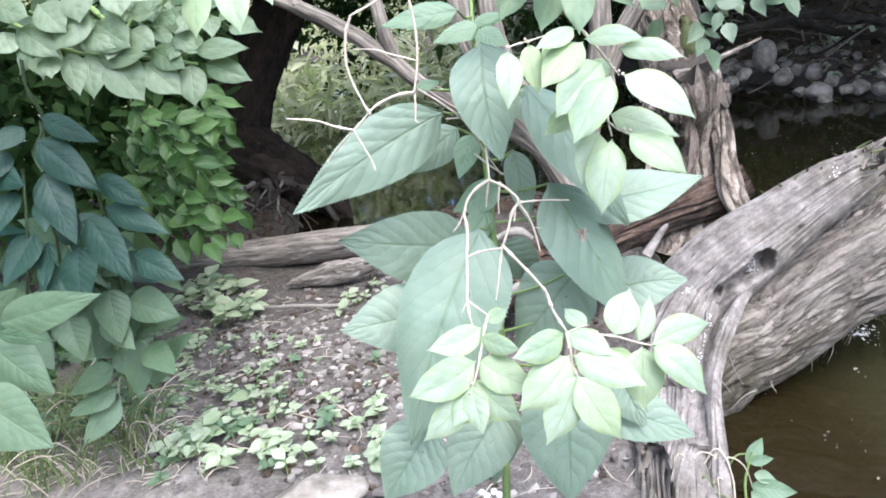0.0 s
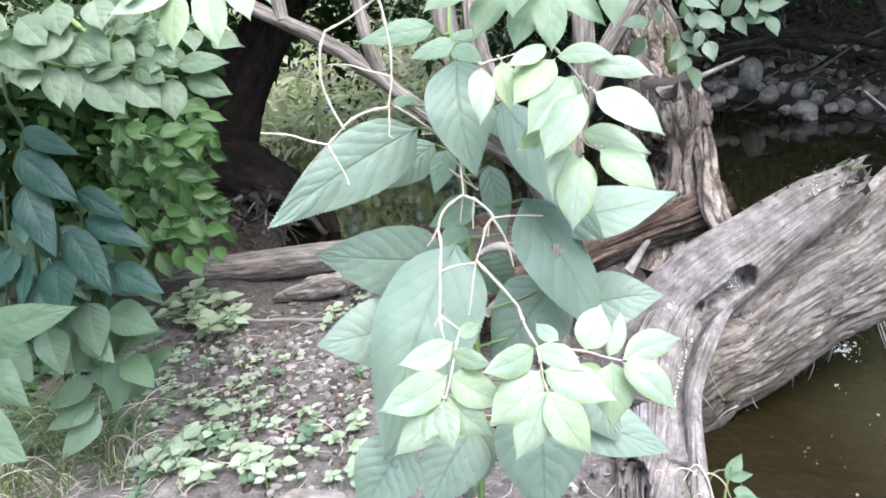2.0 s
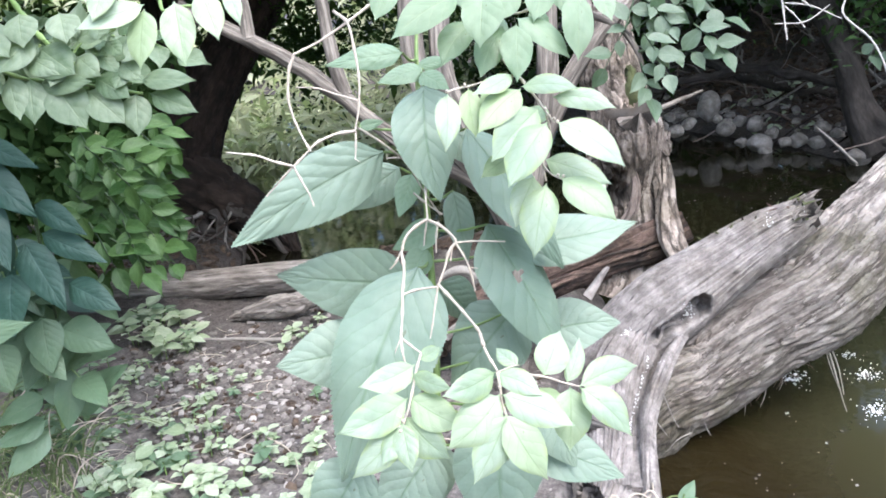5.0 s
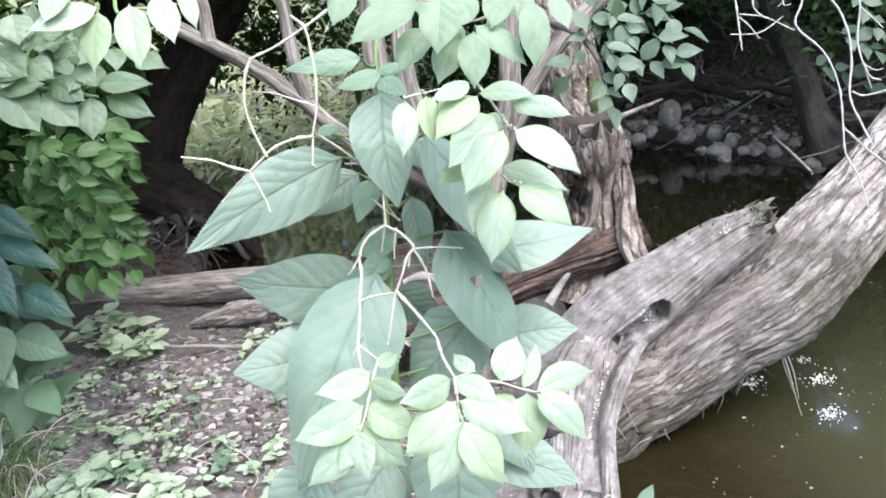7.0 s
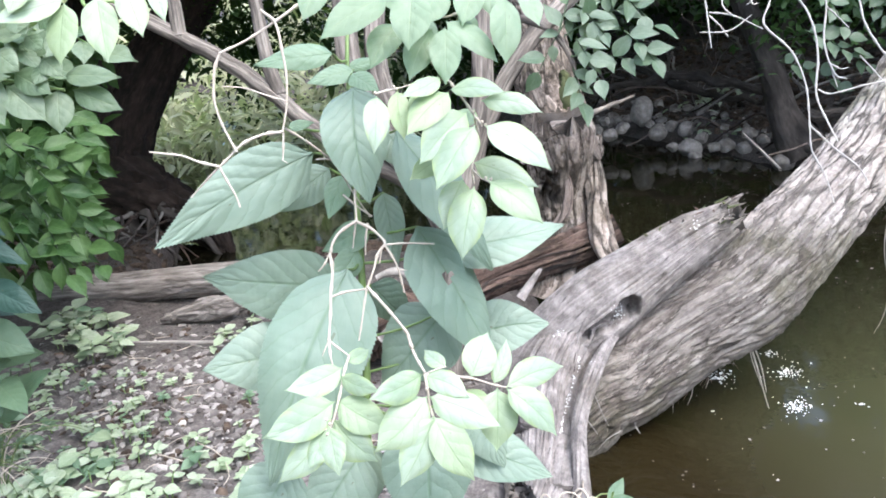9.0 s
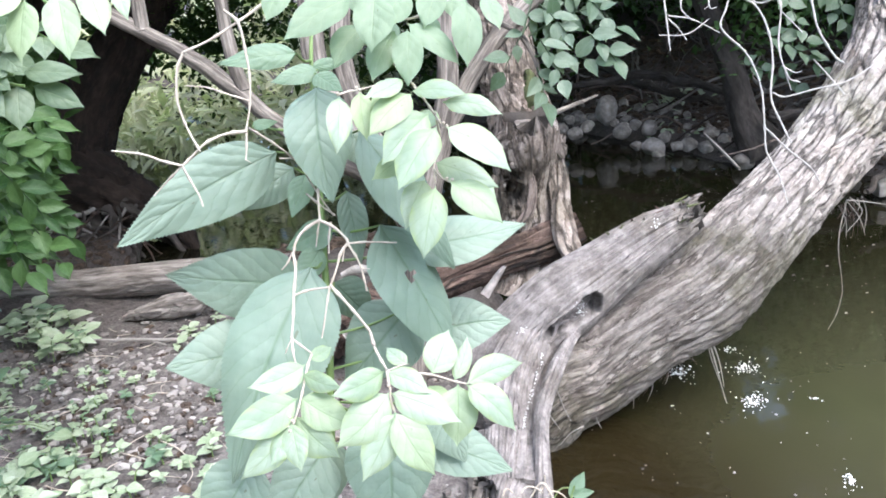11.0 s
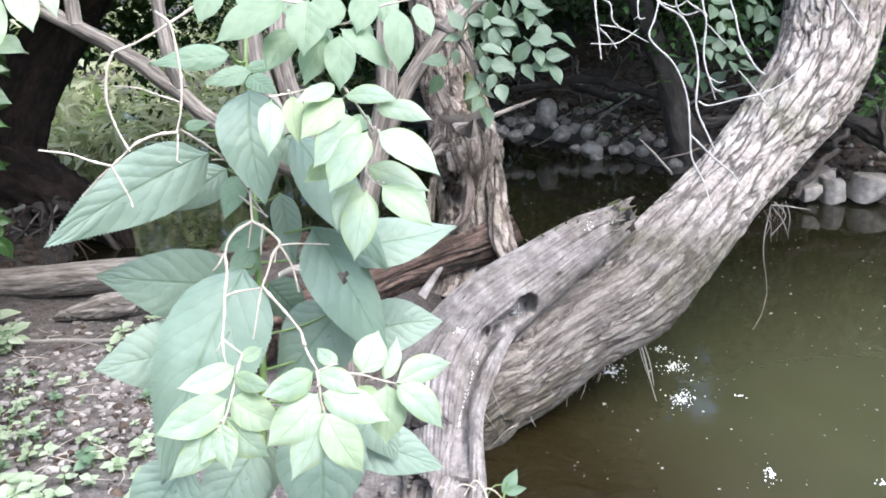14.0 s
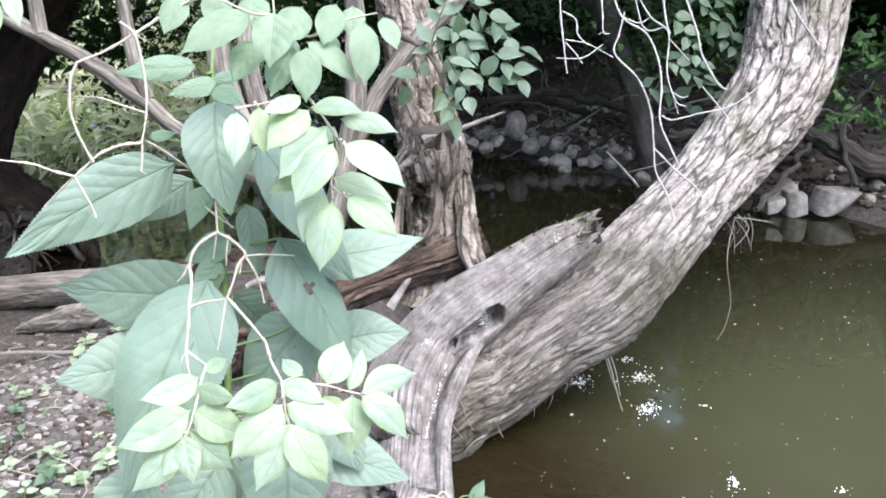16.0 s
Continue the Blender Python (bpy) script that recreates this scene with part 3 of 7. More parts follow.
def ground_height(x, y):
    wob = 0.05 * np.sin(x * 7 + 1) + 0.05 * np.sin(y * 5.3 + x * 3)
    right = np.interp(y, [-9, 1.2, 1.7, 2.3, 2.9, 3.6], [0.9, 0.42, 0.50, 0.66, 0.86, 0.7])
    near = np.minimum(right - x, 3.75 - y + 0.12 * np.sin(x * 4))
    left = np.minimum(-0.78 - x, 5.6 - y + 0.4 * np.sin(x * 1.3))
    near = np.maximum(near, left) + wob * 0.5
    far = (x - far_edge(y)) * 0.8 + wob
    h = -0.30 + 0.42 * smooth(-0.22, 0.16, near) + 0.03 * smooth(0.1, 1.2, near) + 0.02 * np.sin(x * 3.1) * np.sin(y * 2.7) * smooth(0, 0.5, near)
    g = -0.30 + 0.36 * smooth(-0.35, 0.1, far) + 0.5 * smooth(0.0, 1.6, far) + 0.06 * np.clip(far - 1.0, 0, 30)
    return np.maximum(h, g)


def on_bank(x, y):
    return float(ground_height(np.array(x), np.array(y)))


def axis(lo, hi, dense_lo, dense_hi, step):
    mid = np.arange(dense_lo, dense_hi, step)
    return np.concatenate([np.linspace(lo, dense_lo, 24)[:-1] , mid, np.linspace(dense_hi, hi, 24)])


def build_ground():
    xs, ys = axis(-400, 400, -3.0, 5.5, 0.035), axis(-400, 600, -0.5, 8.0, 0.035)
    gx, gy = np.meshgrid(xs, ys, indexing="ij")
    gz = ground_height(gx, gy)
    fine = 0.012 * np.sin(gx * 31 + np.sin(gy * 23) * 2) * np.sin(gy * 29 + np.sin(gx * 19) * 2) + 0.006 * np.sin(gx * 83) * np.sin(gy * 77)
    gz = gz + fine * (np.hypot(gx, gy) < 9)
    n, m = gx.shape
    i = np.arange(n * m).reshape(n, m)
    quads = np.stack([i[:-1, :-1], i[1:, :-1], i[1:, 1:], i[:-1, 1:]], -1).reshape(-1, 4)
    me = bpy.data.meshes.new("ground")
    me.from_pydata(np.stack([gx, gy, gz], -1).reshape(-1, 3).tolist(), [], quads.tolist())
    me.polygons.foreach_set("use_smooth", [True] * len(me.polygons))
    n = Nodes("bank_soil")
    v = n.coords("Object", (1, 1, 1))
    a, b, c = n.noise(v, 2.2, 5.0), n.noise(v, 24.0, 8.0, 0.7), n.noise(v, 110.0, 4.0)
    soil = n.ramp(b, [(0.35, (0.05, 0.044, 0.042)), (0.50, (0.11, 0.098, 0.095)), (0.66, (0.235, 0.217, 0.21))])
    wet = n.ramp(a, [(0.35, (0.78, 0.75, 0.73)), (0.65, (1.0, 1.0, 1.0))])
    place = n.add("SeparateXYZ")
    n.link(v, place.inputs[0])
    # Paler soil towards the near left, its edge broken by noise.
    pale_left = n.math("MULTIPLY", n.math("SUBTRACT", n.math("ADD", n.math("MULTIPLY", n.noise(v, 3.0, 5.0), 0.5), 0.22), n.math("ADD", place.outputs[0], n.math("MULTIPLY", place.outputs[1], 0.6))), 5.0, True)
    soil = n.mix(n.math("MULTIPLY", pale_left, 0.4), soil, n.ramp(b, [(0.35, (0.20, 0.18, 0.168)), (0.6, (0.42, 0.39, 0.37))]))
    # Dark brown soil beyond the creek and round the inlet, by position.
    dark_brown = n.ramp(b, [(0.35, (0.016, 0.010, 0.007)), (0.52, (0.05, 0.034, 0.024)), (0.68, (0.13, 0.092, 0.066))])
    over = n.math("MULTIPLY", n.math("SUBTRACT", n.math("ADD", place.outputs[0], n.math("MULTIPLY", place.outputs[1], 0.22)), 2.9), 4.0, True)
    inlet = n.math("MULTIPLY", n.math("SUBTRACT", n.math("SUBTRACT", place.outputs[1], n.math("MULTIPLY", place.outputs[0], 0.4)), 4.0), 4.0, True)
    soil = n.mix(n.math("MAXIMUM", over, inlet), soil, dark_brown)
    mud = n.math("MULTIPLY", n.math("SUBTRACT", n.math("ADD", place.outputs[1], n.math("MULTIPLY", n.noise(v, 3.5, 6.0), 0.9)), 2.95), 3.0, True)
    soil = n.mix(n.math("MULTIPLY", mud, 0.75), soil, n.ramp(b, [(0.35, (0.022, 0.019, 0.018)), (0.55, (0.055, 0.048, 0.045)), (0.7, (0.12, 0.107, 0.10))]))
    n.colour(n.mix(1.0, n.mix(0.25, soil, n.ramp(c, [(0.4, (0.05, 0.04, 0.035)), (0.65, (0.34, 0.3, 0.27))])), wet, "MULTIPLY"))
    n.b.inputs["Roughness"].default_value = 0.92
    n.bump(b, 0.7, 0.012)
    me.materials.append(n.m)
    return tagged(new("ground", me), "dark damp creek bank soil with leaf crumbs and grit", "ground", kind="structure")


build_ground()


def build_water():
    n = Nodes("creek_water")
    v = n.coords("Object", (1, 1, 1))
    murk = n.noise(v, 0.8, 3.0)
    where = n.add("SeparateXYZ")
    n.link(v, where.inputs[0])
    # Trunk shade and a dark bottom coloured in near the bank; shade far off.
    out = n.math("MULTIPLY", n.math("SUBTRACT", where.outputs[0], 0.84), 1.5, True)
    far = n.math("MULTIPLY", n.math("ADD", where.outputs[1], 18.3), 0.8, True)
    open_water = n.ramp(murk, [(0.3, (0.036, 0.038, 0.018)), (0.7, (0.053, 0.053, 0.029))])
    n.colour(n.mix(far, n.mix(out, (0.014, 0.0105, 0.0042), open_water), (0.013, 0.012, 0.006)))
    n.b.inputs["Roughness"].default_value = 0.04
    n.b.inputs["IOR"].default_value = 1.33
    n.bump(n.noise(v, 7.0, 3.0), 0.045, 0.02)
    bm = bmesh.new()
    bmesh.ops.create_grid(bm, x_segments=2, y_segments=2, size=60)
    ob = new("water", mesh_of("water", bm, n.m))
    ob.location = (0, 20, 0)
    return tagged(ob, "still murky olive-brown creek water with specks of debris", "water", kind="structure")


build_water()


# ---- the leaning tree over the creek ----
leaning = thing("leaning_tree", (0.583, 1.866, 0.076), "grey furrowed willow trunk leaning low over the creek", "tree")
hollows = [((0.773, 1.855, 0.388), 0.036, 0.075, (0.2, 0.95, -0.1), (0.662, 1.847, 0.328))]
limb("trunk", [(0.56, 1.95, 0.06, 0.178), (0.679, 1.95, 0.137, 0.166), (0.801, 1.96, 0.166, 0.156), (0.98, 1.97, 0.254, 0.145), (1.161, 2.0, 0.319, 0.148), (1.382, 2.1, 0.416, 0.138), (1.695, 2.25, 0.566, 0.136),
               (1.976, 2.38, 0.728, 0.159), (2.189, 2.5, 0.887, 0.177), (2.322, 2.62, 1.082, 0.18), (2.489, 2.82, 1.398, 0.182), (2.65, 3.0, 1.8, 0.175)], BARK_TRUNK, leaning, 340, 48, relief=old_bark(2.0, 0.0095), dents=hollows)
limb("broken_limb", [(0.489, 1.943, 0.055, 0.10513), (0.555, 1.938, 0.237, 0.11895), (0.702, 1.917, 0.365, 0.122), (0.855, 1.921, 0.448, 0.094), (1.002, 1.941, 0.515, 0.074), (1.115, 1.957, 0.555, 0.052)], WOOD_GREY, leaning, 260, 40,
     "splintered grey stub of a broken limb", relief=fibres(5.0, 0.0042, 9.0), flat=0.6, jag=0.07, dents=hollows)
limb("buttress", [(0.802, 1.984, 0.409, 0.02892), (0.686, 1.926, 0.322, 0.07513), (0.565, 1.825, 0.236, 0.08975), (0.482, 1.654, 0.172, 0.08588), (0.41, 1.465, 0.128, 0.08319), (0.38, 1.37, 0.043, 0.08968), (0.334, 1.252, -0.193, 0.09419)], WOOD_GREY, leaning, 200, 34,
     "split weathered root flare", relief=fibres(9.0, 0.009, 7.0), flat=0.6, dents=hollows + [((0.353, 1.443, 0.169), 0.034, 0.12, (0.2, 0.95, -0.1), (0.363, 1.38, 0.11))])
limb("buttress", [(0.773, 1.878, 0.326, 0.00621), (0.701, 1.817, 0.305, 0.01503), (0.626, 1.73, 0.269, 0.02161), (0.548, 1.607, 0.222, 0.02036), (0.493, 1.446, 0.149, 0.02269), (0.463, 1.352, 0.033, 0.02925), (0.412, 1.226, -0.196, 0.03297)], WOOD_GREY, leaning, 48, 20,
     "split weathered root flare", relief=fibres(12.0, 0.006, 5.0), flat=0.9)
rg = random.Random(44)
for k in range(16):
    a = Vector((1.092, 1.929, 0.58)) + Vector((rg.uniform(-0.05, 0.03), rg.uniform(-0.02, 0.03), rg.uniform(-0.03, 0.035)))
    e = Vector((rg.uniform(0.01, 0.05), rg.uniform(-0.02, 0.02), rg.uniform(-0.012, 0.035)))
    limb("splinter", [(*a, 0.004), (*(a + e * 0.6), 0.003), (*(a + e), 0.0006)], WOOD_GREY if k % 3 else MOSS, leaning, 6, 3)
limb("splinter", [(0.511, 1.945, 0.418, 0.01371), (0.566, 1.959, 0.478, 0.00765), (0.579, 1.958, 0.486, 0.00153)], WOOD_GREY, leaning, 10, 4)
for foot, sag, end in (((1.131, 1.880, 0.207, 0.00320), (1.148, 1.860, 0.123, 0.00224), (1.171, 1.840, 0.024, 0.00128)),
                       ((1.142, 1.880, 0.202, 0.00260), (1.154, 1.860, 0.143, 0.00182), (1.166, 1.850, 0.072, 0.00104)),
                       ((1.132, 1.890, 0.207, 0.00200), (1.132, 1.870, 0.161, 0.00140), (1.156, 1.860, 0.088, 0.00080)),
                       ((1.790, 2.200, 0.453, 0.00260), (1.750, 2.170, 0.336, 0.00182), (1.753, 2.140, 0.161, 0.00104)),
                       ((1.753, 2.140, 0.161, 0.00160), (1.722, 2.120, 0.100, 0.00112), (1.679, 2.100, 0.059, 0.00064)),
                       ((1.790, 2.200, 0.453, 0.00260), (1.844, 2.180, 0.446, 0.00182), (1.917, 2.160, 0.430, 0.00104)),
                       ((1.801, 2.200, 0.462, 0.00260), (1.835, 2.180, 0.413, 0.00182), (1.768, 2.160, 0.357, 0.00104)),
                       ((0.769, 1.830, 0.073, 0.00240), (0.772, 1.820, 0.051, 0.00168), (0.777, 1.810, 0.038, 0.00096)),
                       ((0.644, 1.790, 0.205, 0.00180), (0.662, 1.780, 0.139, 0.00126), (0.678, 1.770, 0.104, 0.00072)),
                       ((0.615, 1.780, 0.141, 0.00200), (0.631, 1.770, 0.109, 0.00140), (0.646, 1.770, 0.083, 0.00080)),
                       ((0.724, 1.800, 0.064, 0.00220), (0.679, 1.790, 0.053, 0.00154), (0.650, 1.790, 0.024, 0.00088))):
    limb("hanging_root", [foot, sag, end], TWIG_GREY, leaning, 6, 5, wobble=0.006)

# ragged fibres along the broken edge and hair roots under the trunk
from mathutils.bvhtree import BVHTree


def skin_of(ob):
    return BVHTree.FromPolygons([v.co for v in ob.data.vertices], [p.vertices for p in ob.data.polygons])


stub_skin = skin_of(next(o for o in leaning.children if o.name.startswith("broken_limb")))
for k in range(46):
    u = k / 45
    a = Vector((0.786, 1.964, 0.567)).lerp(Vector((1.104, 1.935, 0.61)), u) + Vector((0, rg.uniform(-0.03, 0.03), rg.uniform(-0.02, 0.004)))
    rest = stub_skin.ray_cast(a + Vector((0, 0, 0.15)), Vector((0, 0, -1)), 0.3)[0]
    if rest is None:
        continue
    a = rest - Vector((0, 0, 0.003))
    e = Vector((rg.uniform(-0.02, 0.03), rg.uniform(-0.02, 0.01), rg.uniform(0.004, 0.016)))
    limb("splinter", [(*a, 0.0035), (*(a + e * 0.6), 0.0026), (*(a + e), 0.0006)], (WOOD_GREY, WOOD_ROT, WOOD_GREY, MOSS)[k % 4], leaning, 5, 2)
for k in range(34):
    u = rg.random()
    a = Vector((0.619, 1.830, 0.049)).lerp(Vector((1.120, 1.900, 0.168)), u) + Vector((0, rg.uniform(-0.02, 0.03), rg.uniform(-0.005, 0.025)))
    e = Vector((rg.uniform(-0.03, 0.03), rg.uniform(-0.03, 0.0), -rg.uniform(0.015, 0.06)))
    limb("hanging_root", [(*a, 0.0014), (*(a + e * 0.5 + Vector((0.008, 0, 0))), 0.0011), (*(a + e), 0.0004)], (TWIG_GREY, WOOD_ROT)[k % 2], leaning, 5, 4, wobble=0.004)

for k in range(16):
    a = Vector((1.758, 2.200, 0.437)).lerp(Vector((1.862, 2.220, 0.454)), rg.random())
    e = Vector((rg.uniform(-0.05, 0.06), rg.uniform(-0.03, 0.0), -rg.uniform(0.02, 0.13)))
    limb("hanging_root", [(*a, 0.0022), (*(a + e * 0.5 + Vector((0.012, 0, 0))), 0.0018), (*(a + e), 0.0005)], (TWIG_GREY, WOOD_ROT, BARK_DARK)[k % 3], leaning, 5, 4, wobble=0.01)

# white fungus dots in rows along the cracks
SKIN = [skin_of(o) for o in leaning.children if o.name.split(".")[0] in ("trunk", "broken_limb", "buttress")]
rg = random.Random(12)


def first_hit(near, beyond):
    """Where the line from near to beyond first meets the tree's skin."""
    way = (Vector(beyond) - Vector(near)).normalized()
    best = min((h for h in (t.ray_cast(Vector(near), way) for t in SKIN) if h[0] is not None), key=lambda h: h[3], default=None)
    return best[0] if best else None


FUNGI = (((0.488, 1.400, 0.495), (0.878, 2.600, -0.105), (0.469, 1.400, 0.432), (0.842, 2.600, -0.222), 0.0022, 34),
             ((0.469, 1.400, 0.432), (0.842, 2.600, -0.222), (0.440, 1.400, 0.333), (0.789, 2.600, -0.405), 0.0022, 44),
             ((0.567, 1.400, 0.557), (1.024, 2.600, 0.009), (0.578, 1.400, 0.591), (1.043, 2.600, 0.072), 0.006, 40),
             ((0.438, 1.400, 0.545), (0.784, 2.600, -0.013), (0.452, 1.400, 0.557), (0.811, 2.600, 0.009), 0.004, 14),
             ((0.728, 1.400, 0.719), (1.321, 2.600, 0.309), (0.735, 1.400, 0.745), (1.334, 2.600, 0.358), 0.004, 12),
             ((0.600, 1.400, 0.749), (1.085, 2.600, 0.364), (0.625, 1.400, 0.750), (1.131, 2.600, 0.366), 0.004, 10),
             ((0.520, 1.400, 0.482), (0.937, 2.600, -0.129), (0.483, 1.400, 0.474), (0.867, 2.600, -0.144), 0.003, 8),
             ((0.797, 1.400, 0.762), (1.449, 2.600, 0.387), (0.805, 1.400, 0.740), (1.463, 2.600, 0.348), 0.003, 6))
for n0, b0, n1, b1, wide, count in FUNGI:
    bm = bmesh.new()
    for k in range(count):
        u = rg.random()
        jog = Vector((rg.gauss(0, wide), 0, rg.gauss(0, wide)))
        at = first_hit(Vector(n0).lerp(Vector(n1), u) + jog, Vector(b0).lerp(Vector(b1), u) + jog * 1.9)
        if at:
            bmesh.ops.create_icosphere(bm, subdivisions=1, radius=rg.uniform(0.0008, 0.0024), matrix=Matrix.Translation(at))
    tagged(new("white_fungus", mesh_of("white_fungus", bm, FUNGUS)), "row of tiny white fungus dots on the grey wood", "fungus", kind="stuff")

# curled splinters at the mouth of the crevice
for rays, thick in (((((0.478, 1.400, 0.455), (0.859, 2.600, -0.179)), ((0.482, 1.400, 0.501), (0.865, 2.600, -0.094)), ((0.490, 1.400, 0.541), (0.882, 2.600, -0.020)), ((0.504, 1.400, 0.567), (0.907, 2.600, 0.029)), ((0.520, 1.400, 0.582), (0.936, 2.600, 0.055)), ((0.528, 1.400, 0.591), (0.951, 2.600, 0.072))), 0.007), ((((0.516, 1.400, 0.550), (0.929, 2.600, -0.004)), ((0.539, 1.400, 0.557), (0.972, 2.600, 0.009)), ((0.560, 1.400, 0.558), (1.011, 2.600, 0.011)), ((0.575, 1.400, 0.568), (1.037, 2.600, 0.029))), 0.006)):
    line = []
    for k, (near, beyond) in enumerate(rays):
        at = first_hit(near, beyond)
        if at:
            back = (Vector(near) - Vector(beyond)).normalized()
            line.append((*(at + back * 0.004), thick * (0.55 + 0.45 * math.sin(3.1 * (k + 0.5) / len(rays)))))
    limb("splinter", line, WOOD_GREY, leaning, 12, 8, "curled grey splinter", relief=fibres(thick * 999, 0.0015, 3.0), flat=0.6)

# ---- the broken stump and the tree behind it ----
stump = thing("tree_stump", (0.753, 2.274, 0.478), "splintered upright stump with a torn hollow top", "tree stump")
limb("trunk", [(0.686, 2.270, 0.282, 0.1288), (0.740, 2.290, 0.419, 0.1099), (0.751, 2.300, 0.508, 0.0937), (0.754, 2.310, 0.596, 0.0857), (0.761, 2.310, 0.667, 0.0890), (0.761, 2.300, 0.736, 0.1037), (0.760, 2.300, 0.781, 0.1054), (0.757, 2.300, 0.812, 0.0937)], BARK_STUMP, stump, 170, 40,
     relief=plates(21.0, 0.012, 24.0, 8.0), jag=0.07,
     dents=[((0.659, 2.230, 0.605), 0.07, 0.13), ((0.646, 2.220, 0.551), 0.05, 0.11), ((0.696, 2.240, 0.654), 0.03, 0.05)])
limb("root", [(0.881, 2.185, 0.495, 0.03809), (0.776, 2.204, 0.455, 0.05887), (0.625, 2.217, 0.417, 0.0584), (0.475, 2.228, 0.376, 0.05111), (0.317, 2.249, 0.293, 0.05792)], WOOD_ROT, stump, 80, 24, "reddish rotten root", relief=fibres(31.0, 0.02, 4.0))
limb("root", [(0.857, 2.297, 0.714, 0.00701), (0.85, 2.252, 0.635, 0.02086), (0.826, 2.199, 0.56, 0.030), (0.815, 2.139, 0.486, 0.036), (0.822, 2.078, 0.429, 0.030)], BARK_STUMP, stump, 30, 10, relief=fibres(33.0, 0.006, 5.0))
for points in ([(0.642, 2.289, 0.72, 0.00681), (0.72, 2.293, 0.805, 0.02385)], [(0.716, 2.245, 0.69, 0.00509), (0.738, 2.253, 0.734, 0.02375), (0.762, 2.298, 0.794, 0.02233)], [(0.604, 2.206, 0.499, 0.02028), (0.623, 2.237, 0.576, 0.01697), (0.65, 2.278, 0.661, 0.01368)]):
    limb("splinter", points, BARK_STUMP, stump, 20, 8, relief=fibres(points[0][0] * 40, 0.002, 2.0), flat=0.22)
limb("cap", [(0.623, 2.270, 0.708, 0.0132), (0.664, 2.255, 0.754, 0.0394), (0.726, 2.250, 0.769, 0.0556), (0.785, 2.250, 0.756, 0.0556), (0.834, 2.260, 0.728, 0.0362), (0.862, 2.270, 0.692, 0.0132)], BARK_STUMP, stump, 60, 14, "torn tan rim of the hollow top", relief=plates(24.0, 0.014, 26.0, 12.0), flat=0.45)
limb("plate", [(0.769, 2.240, 0.773, 0.0326), (0.770, 2.230, 0.723, 0.0324), (0.761, 2.240, 0.671, 0.0195), (0.752, 2.250, 0.642, 0.0065)], WOOD_TORN, stump, 40, 10, "bare plate of torn wood", relief=fibres(25.0, 0.004, 4.0), flat=0.4)
limb("strip", [(0.743, 2.240, 0.683, 0.0081), (0.748, 2.225, 0.625, 0.0129), (0.735, 2.220, 0.563, 0.0161), (0.705, 2.220, 0.524, 0.0145), (0.664, 2.220, 0.501, 0.0081)], WOOD_TORN, stump, 24, 10, "pale curled strip of wood", relief=fibres(27.0, 0.002, 4.0), flat=0.5)
limb("strip", [(0.811, 2.250, 0.691, 0.0147), (0.813, 2.240, 0.623, 0.0147), (0.815, 2.220, 0.570, 0.0145), (0.832, 2.200, 0.527, 0.0160), (0.849, 2.180, 0.505, 0.0095)], BARK_STUMP, stump, 24, 10, relief=fibres(28.0, 0.003, 4.0), flat=0.6)
limb("knob", [(0.816, 2.295, 0.701, 0.01745), (0.849, 2.272, 0.729, 0.01731), (0.867, 2.277, 0.761, 0.00866)], BARK_STUMP, stump, 16, 6, relief=fibres(35.0, 0.004, 4.0))
behind = thing("scaly_tree", (0.881, 2.853, 0.525), "scaly brown tree trunk with moss, behind the stump", "tree")
limb("trunk", [(0.938, 2.774, 0.337, 0.13311), (0.931, 2.884, 0.667, 0.12452), (0.909, 2.952, 0.853, 0.11164), (0.898, 3.029, 1.08, 0.10305), (0.886, 3.114, 1.327, 0.09876), (0.911, 3.268, 1.82, 0.09446)], BARK_STUMP, behind, 110, 40, relief=plates(14.0, 0.012, 24.0, 10.0))
limb("moss_patch", [(0.988, 2.809, 0.726, 0.03777), (0.958, 2.81, 0.802, 0.04155), (0.952, 2.831, 0.858, 0.02909), (0.942, 2.848, 0.902, 0.01247)], MOSS, behind, 16, 6, "yellow-green moss cushion", relief=ridges(3.0, 0.01, 3, 20), flat=0.5)

# ---- pole lying from the stump towards the stones, and twigs by it ----
pole = thing("fallen_branch", (0.73, 2.578, 0.715), "pale bare branch propped against the stump", "branch")
limb("branch", [(0.613, 2.265, 0.753, 0.0067), (0.741, 2.273, 0.799, 0.00848), (0.942, 2.486, 0.801, 0.00841), (1.207, 2.836, 0.781, 0.00429)], BARK_STEM, pole, 10, 5, wobble=0.004)
stick = thing("fallen_branch", (1.879, 3.069, 0.448), "thin grey stick leaning out of the creek", "branch")
limb("branch", [(1.761, 2.775, 0.445, 0.00594), (1.806, 2.992, 0.48, 0.00582), (1.85, 3.207, 0.509, 0.0041)], TWIG_GREY, stick, 6, 4)

# ---- fibrous shrub stems behind the foreground plant ----
mound = thing("rotten_wood_heap", (0.153, 2.149, 0.224), "heap of crumbled reddish wood and dead leaves at the stems' foot", "rotten wood")
limb("wood", [(-0.088, 2.278, 0.136, 0.06925), (0.087, 2.267, 0.259, 0.09502), (0.225, 2.23, 0.303, 0.09973), (0.419, 2.276, 0.286, 0.08484)], WOOD_ROT, mound, 60, 16, relief=ridges(91.0, 0.03, 3.0, 9.0))
limb("splinter", [(0.156, 2.177, 0.457, 0.00796), (0.214, 2.162, 0.477, 0.01421), (0.258, 2.171, 0.441, 0.00796)], TWIG_GREY, mound, 10, 5, wobble=0.01)
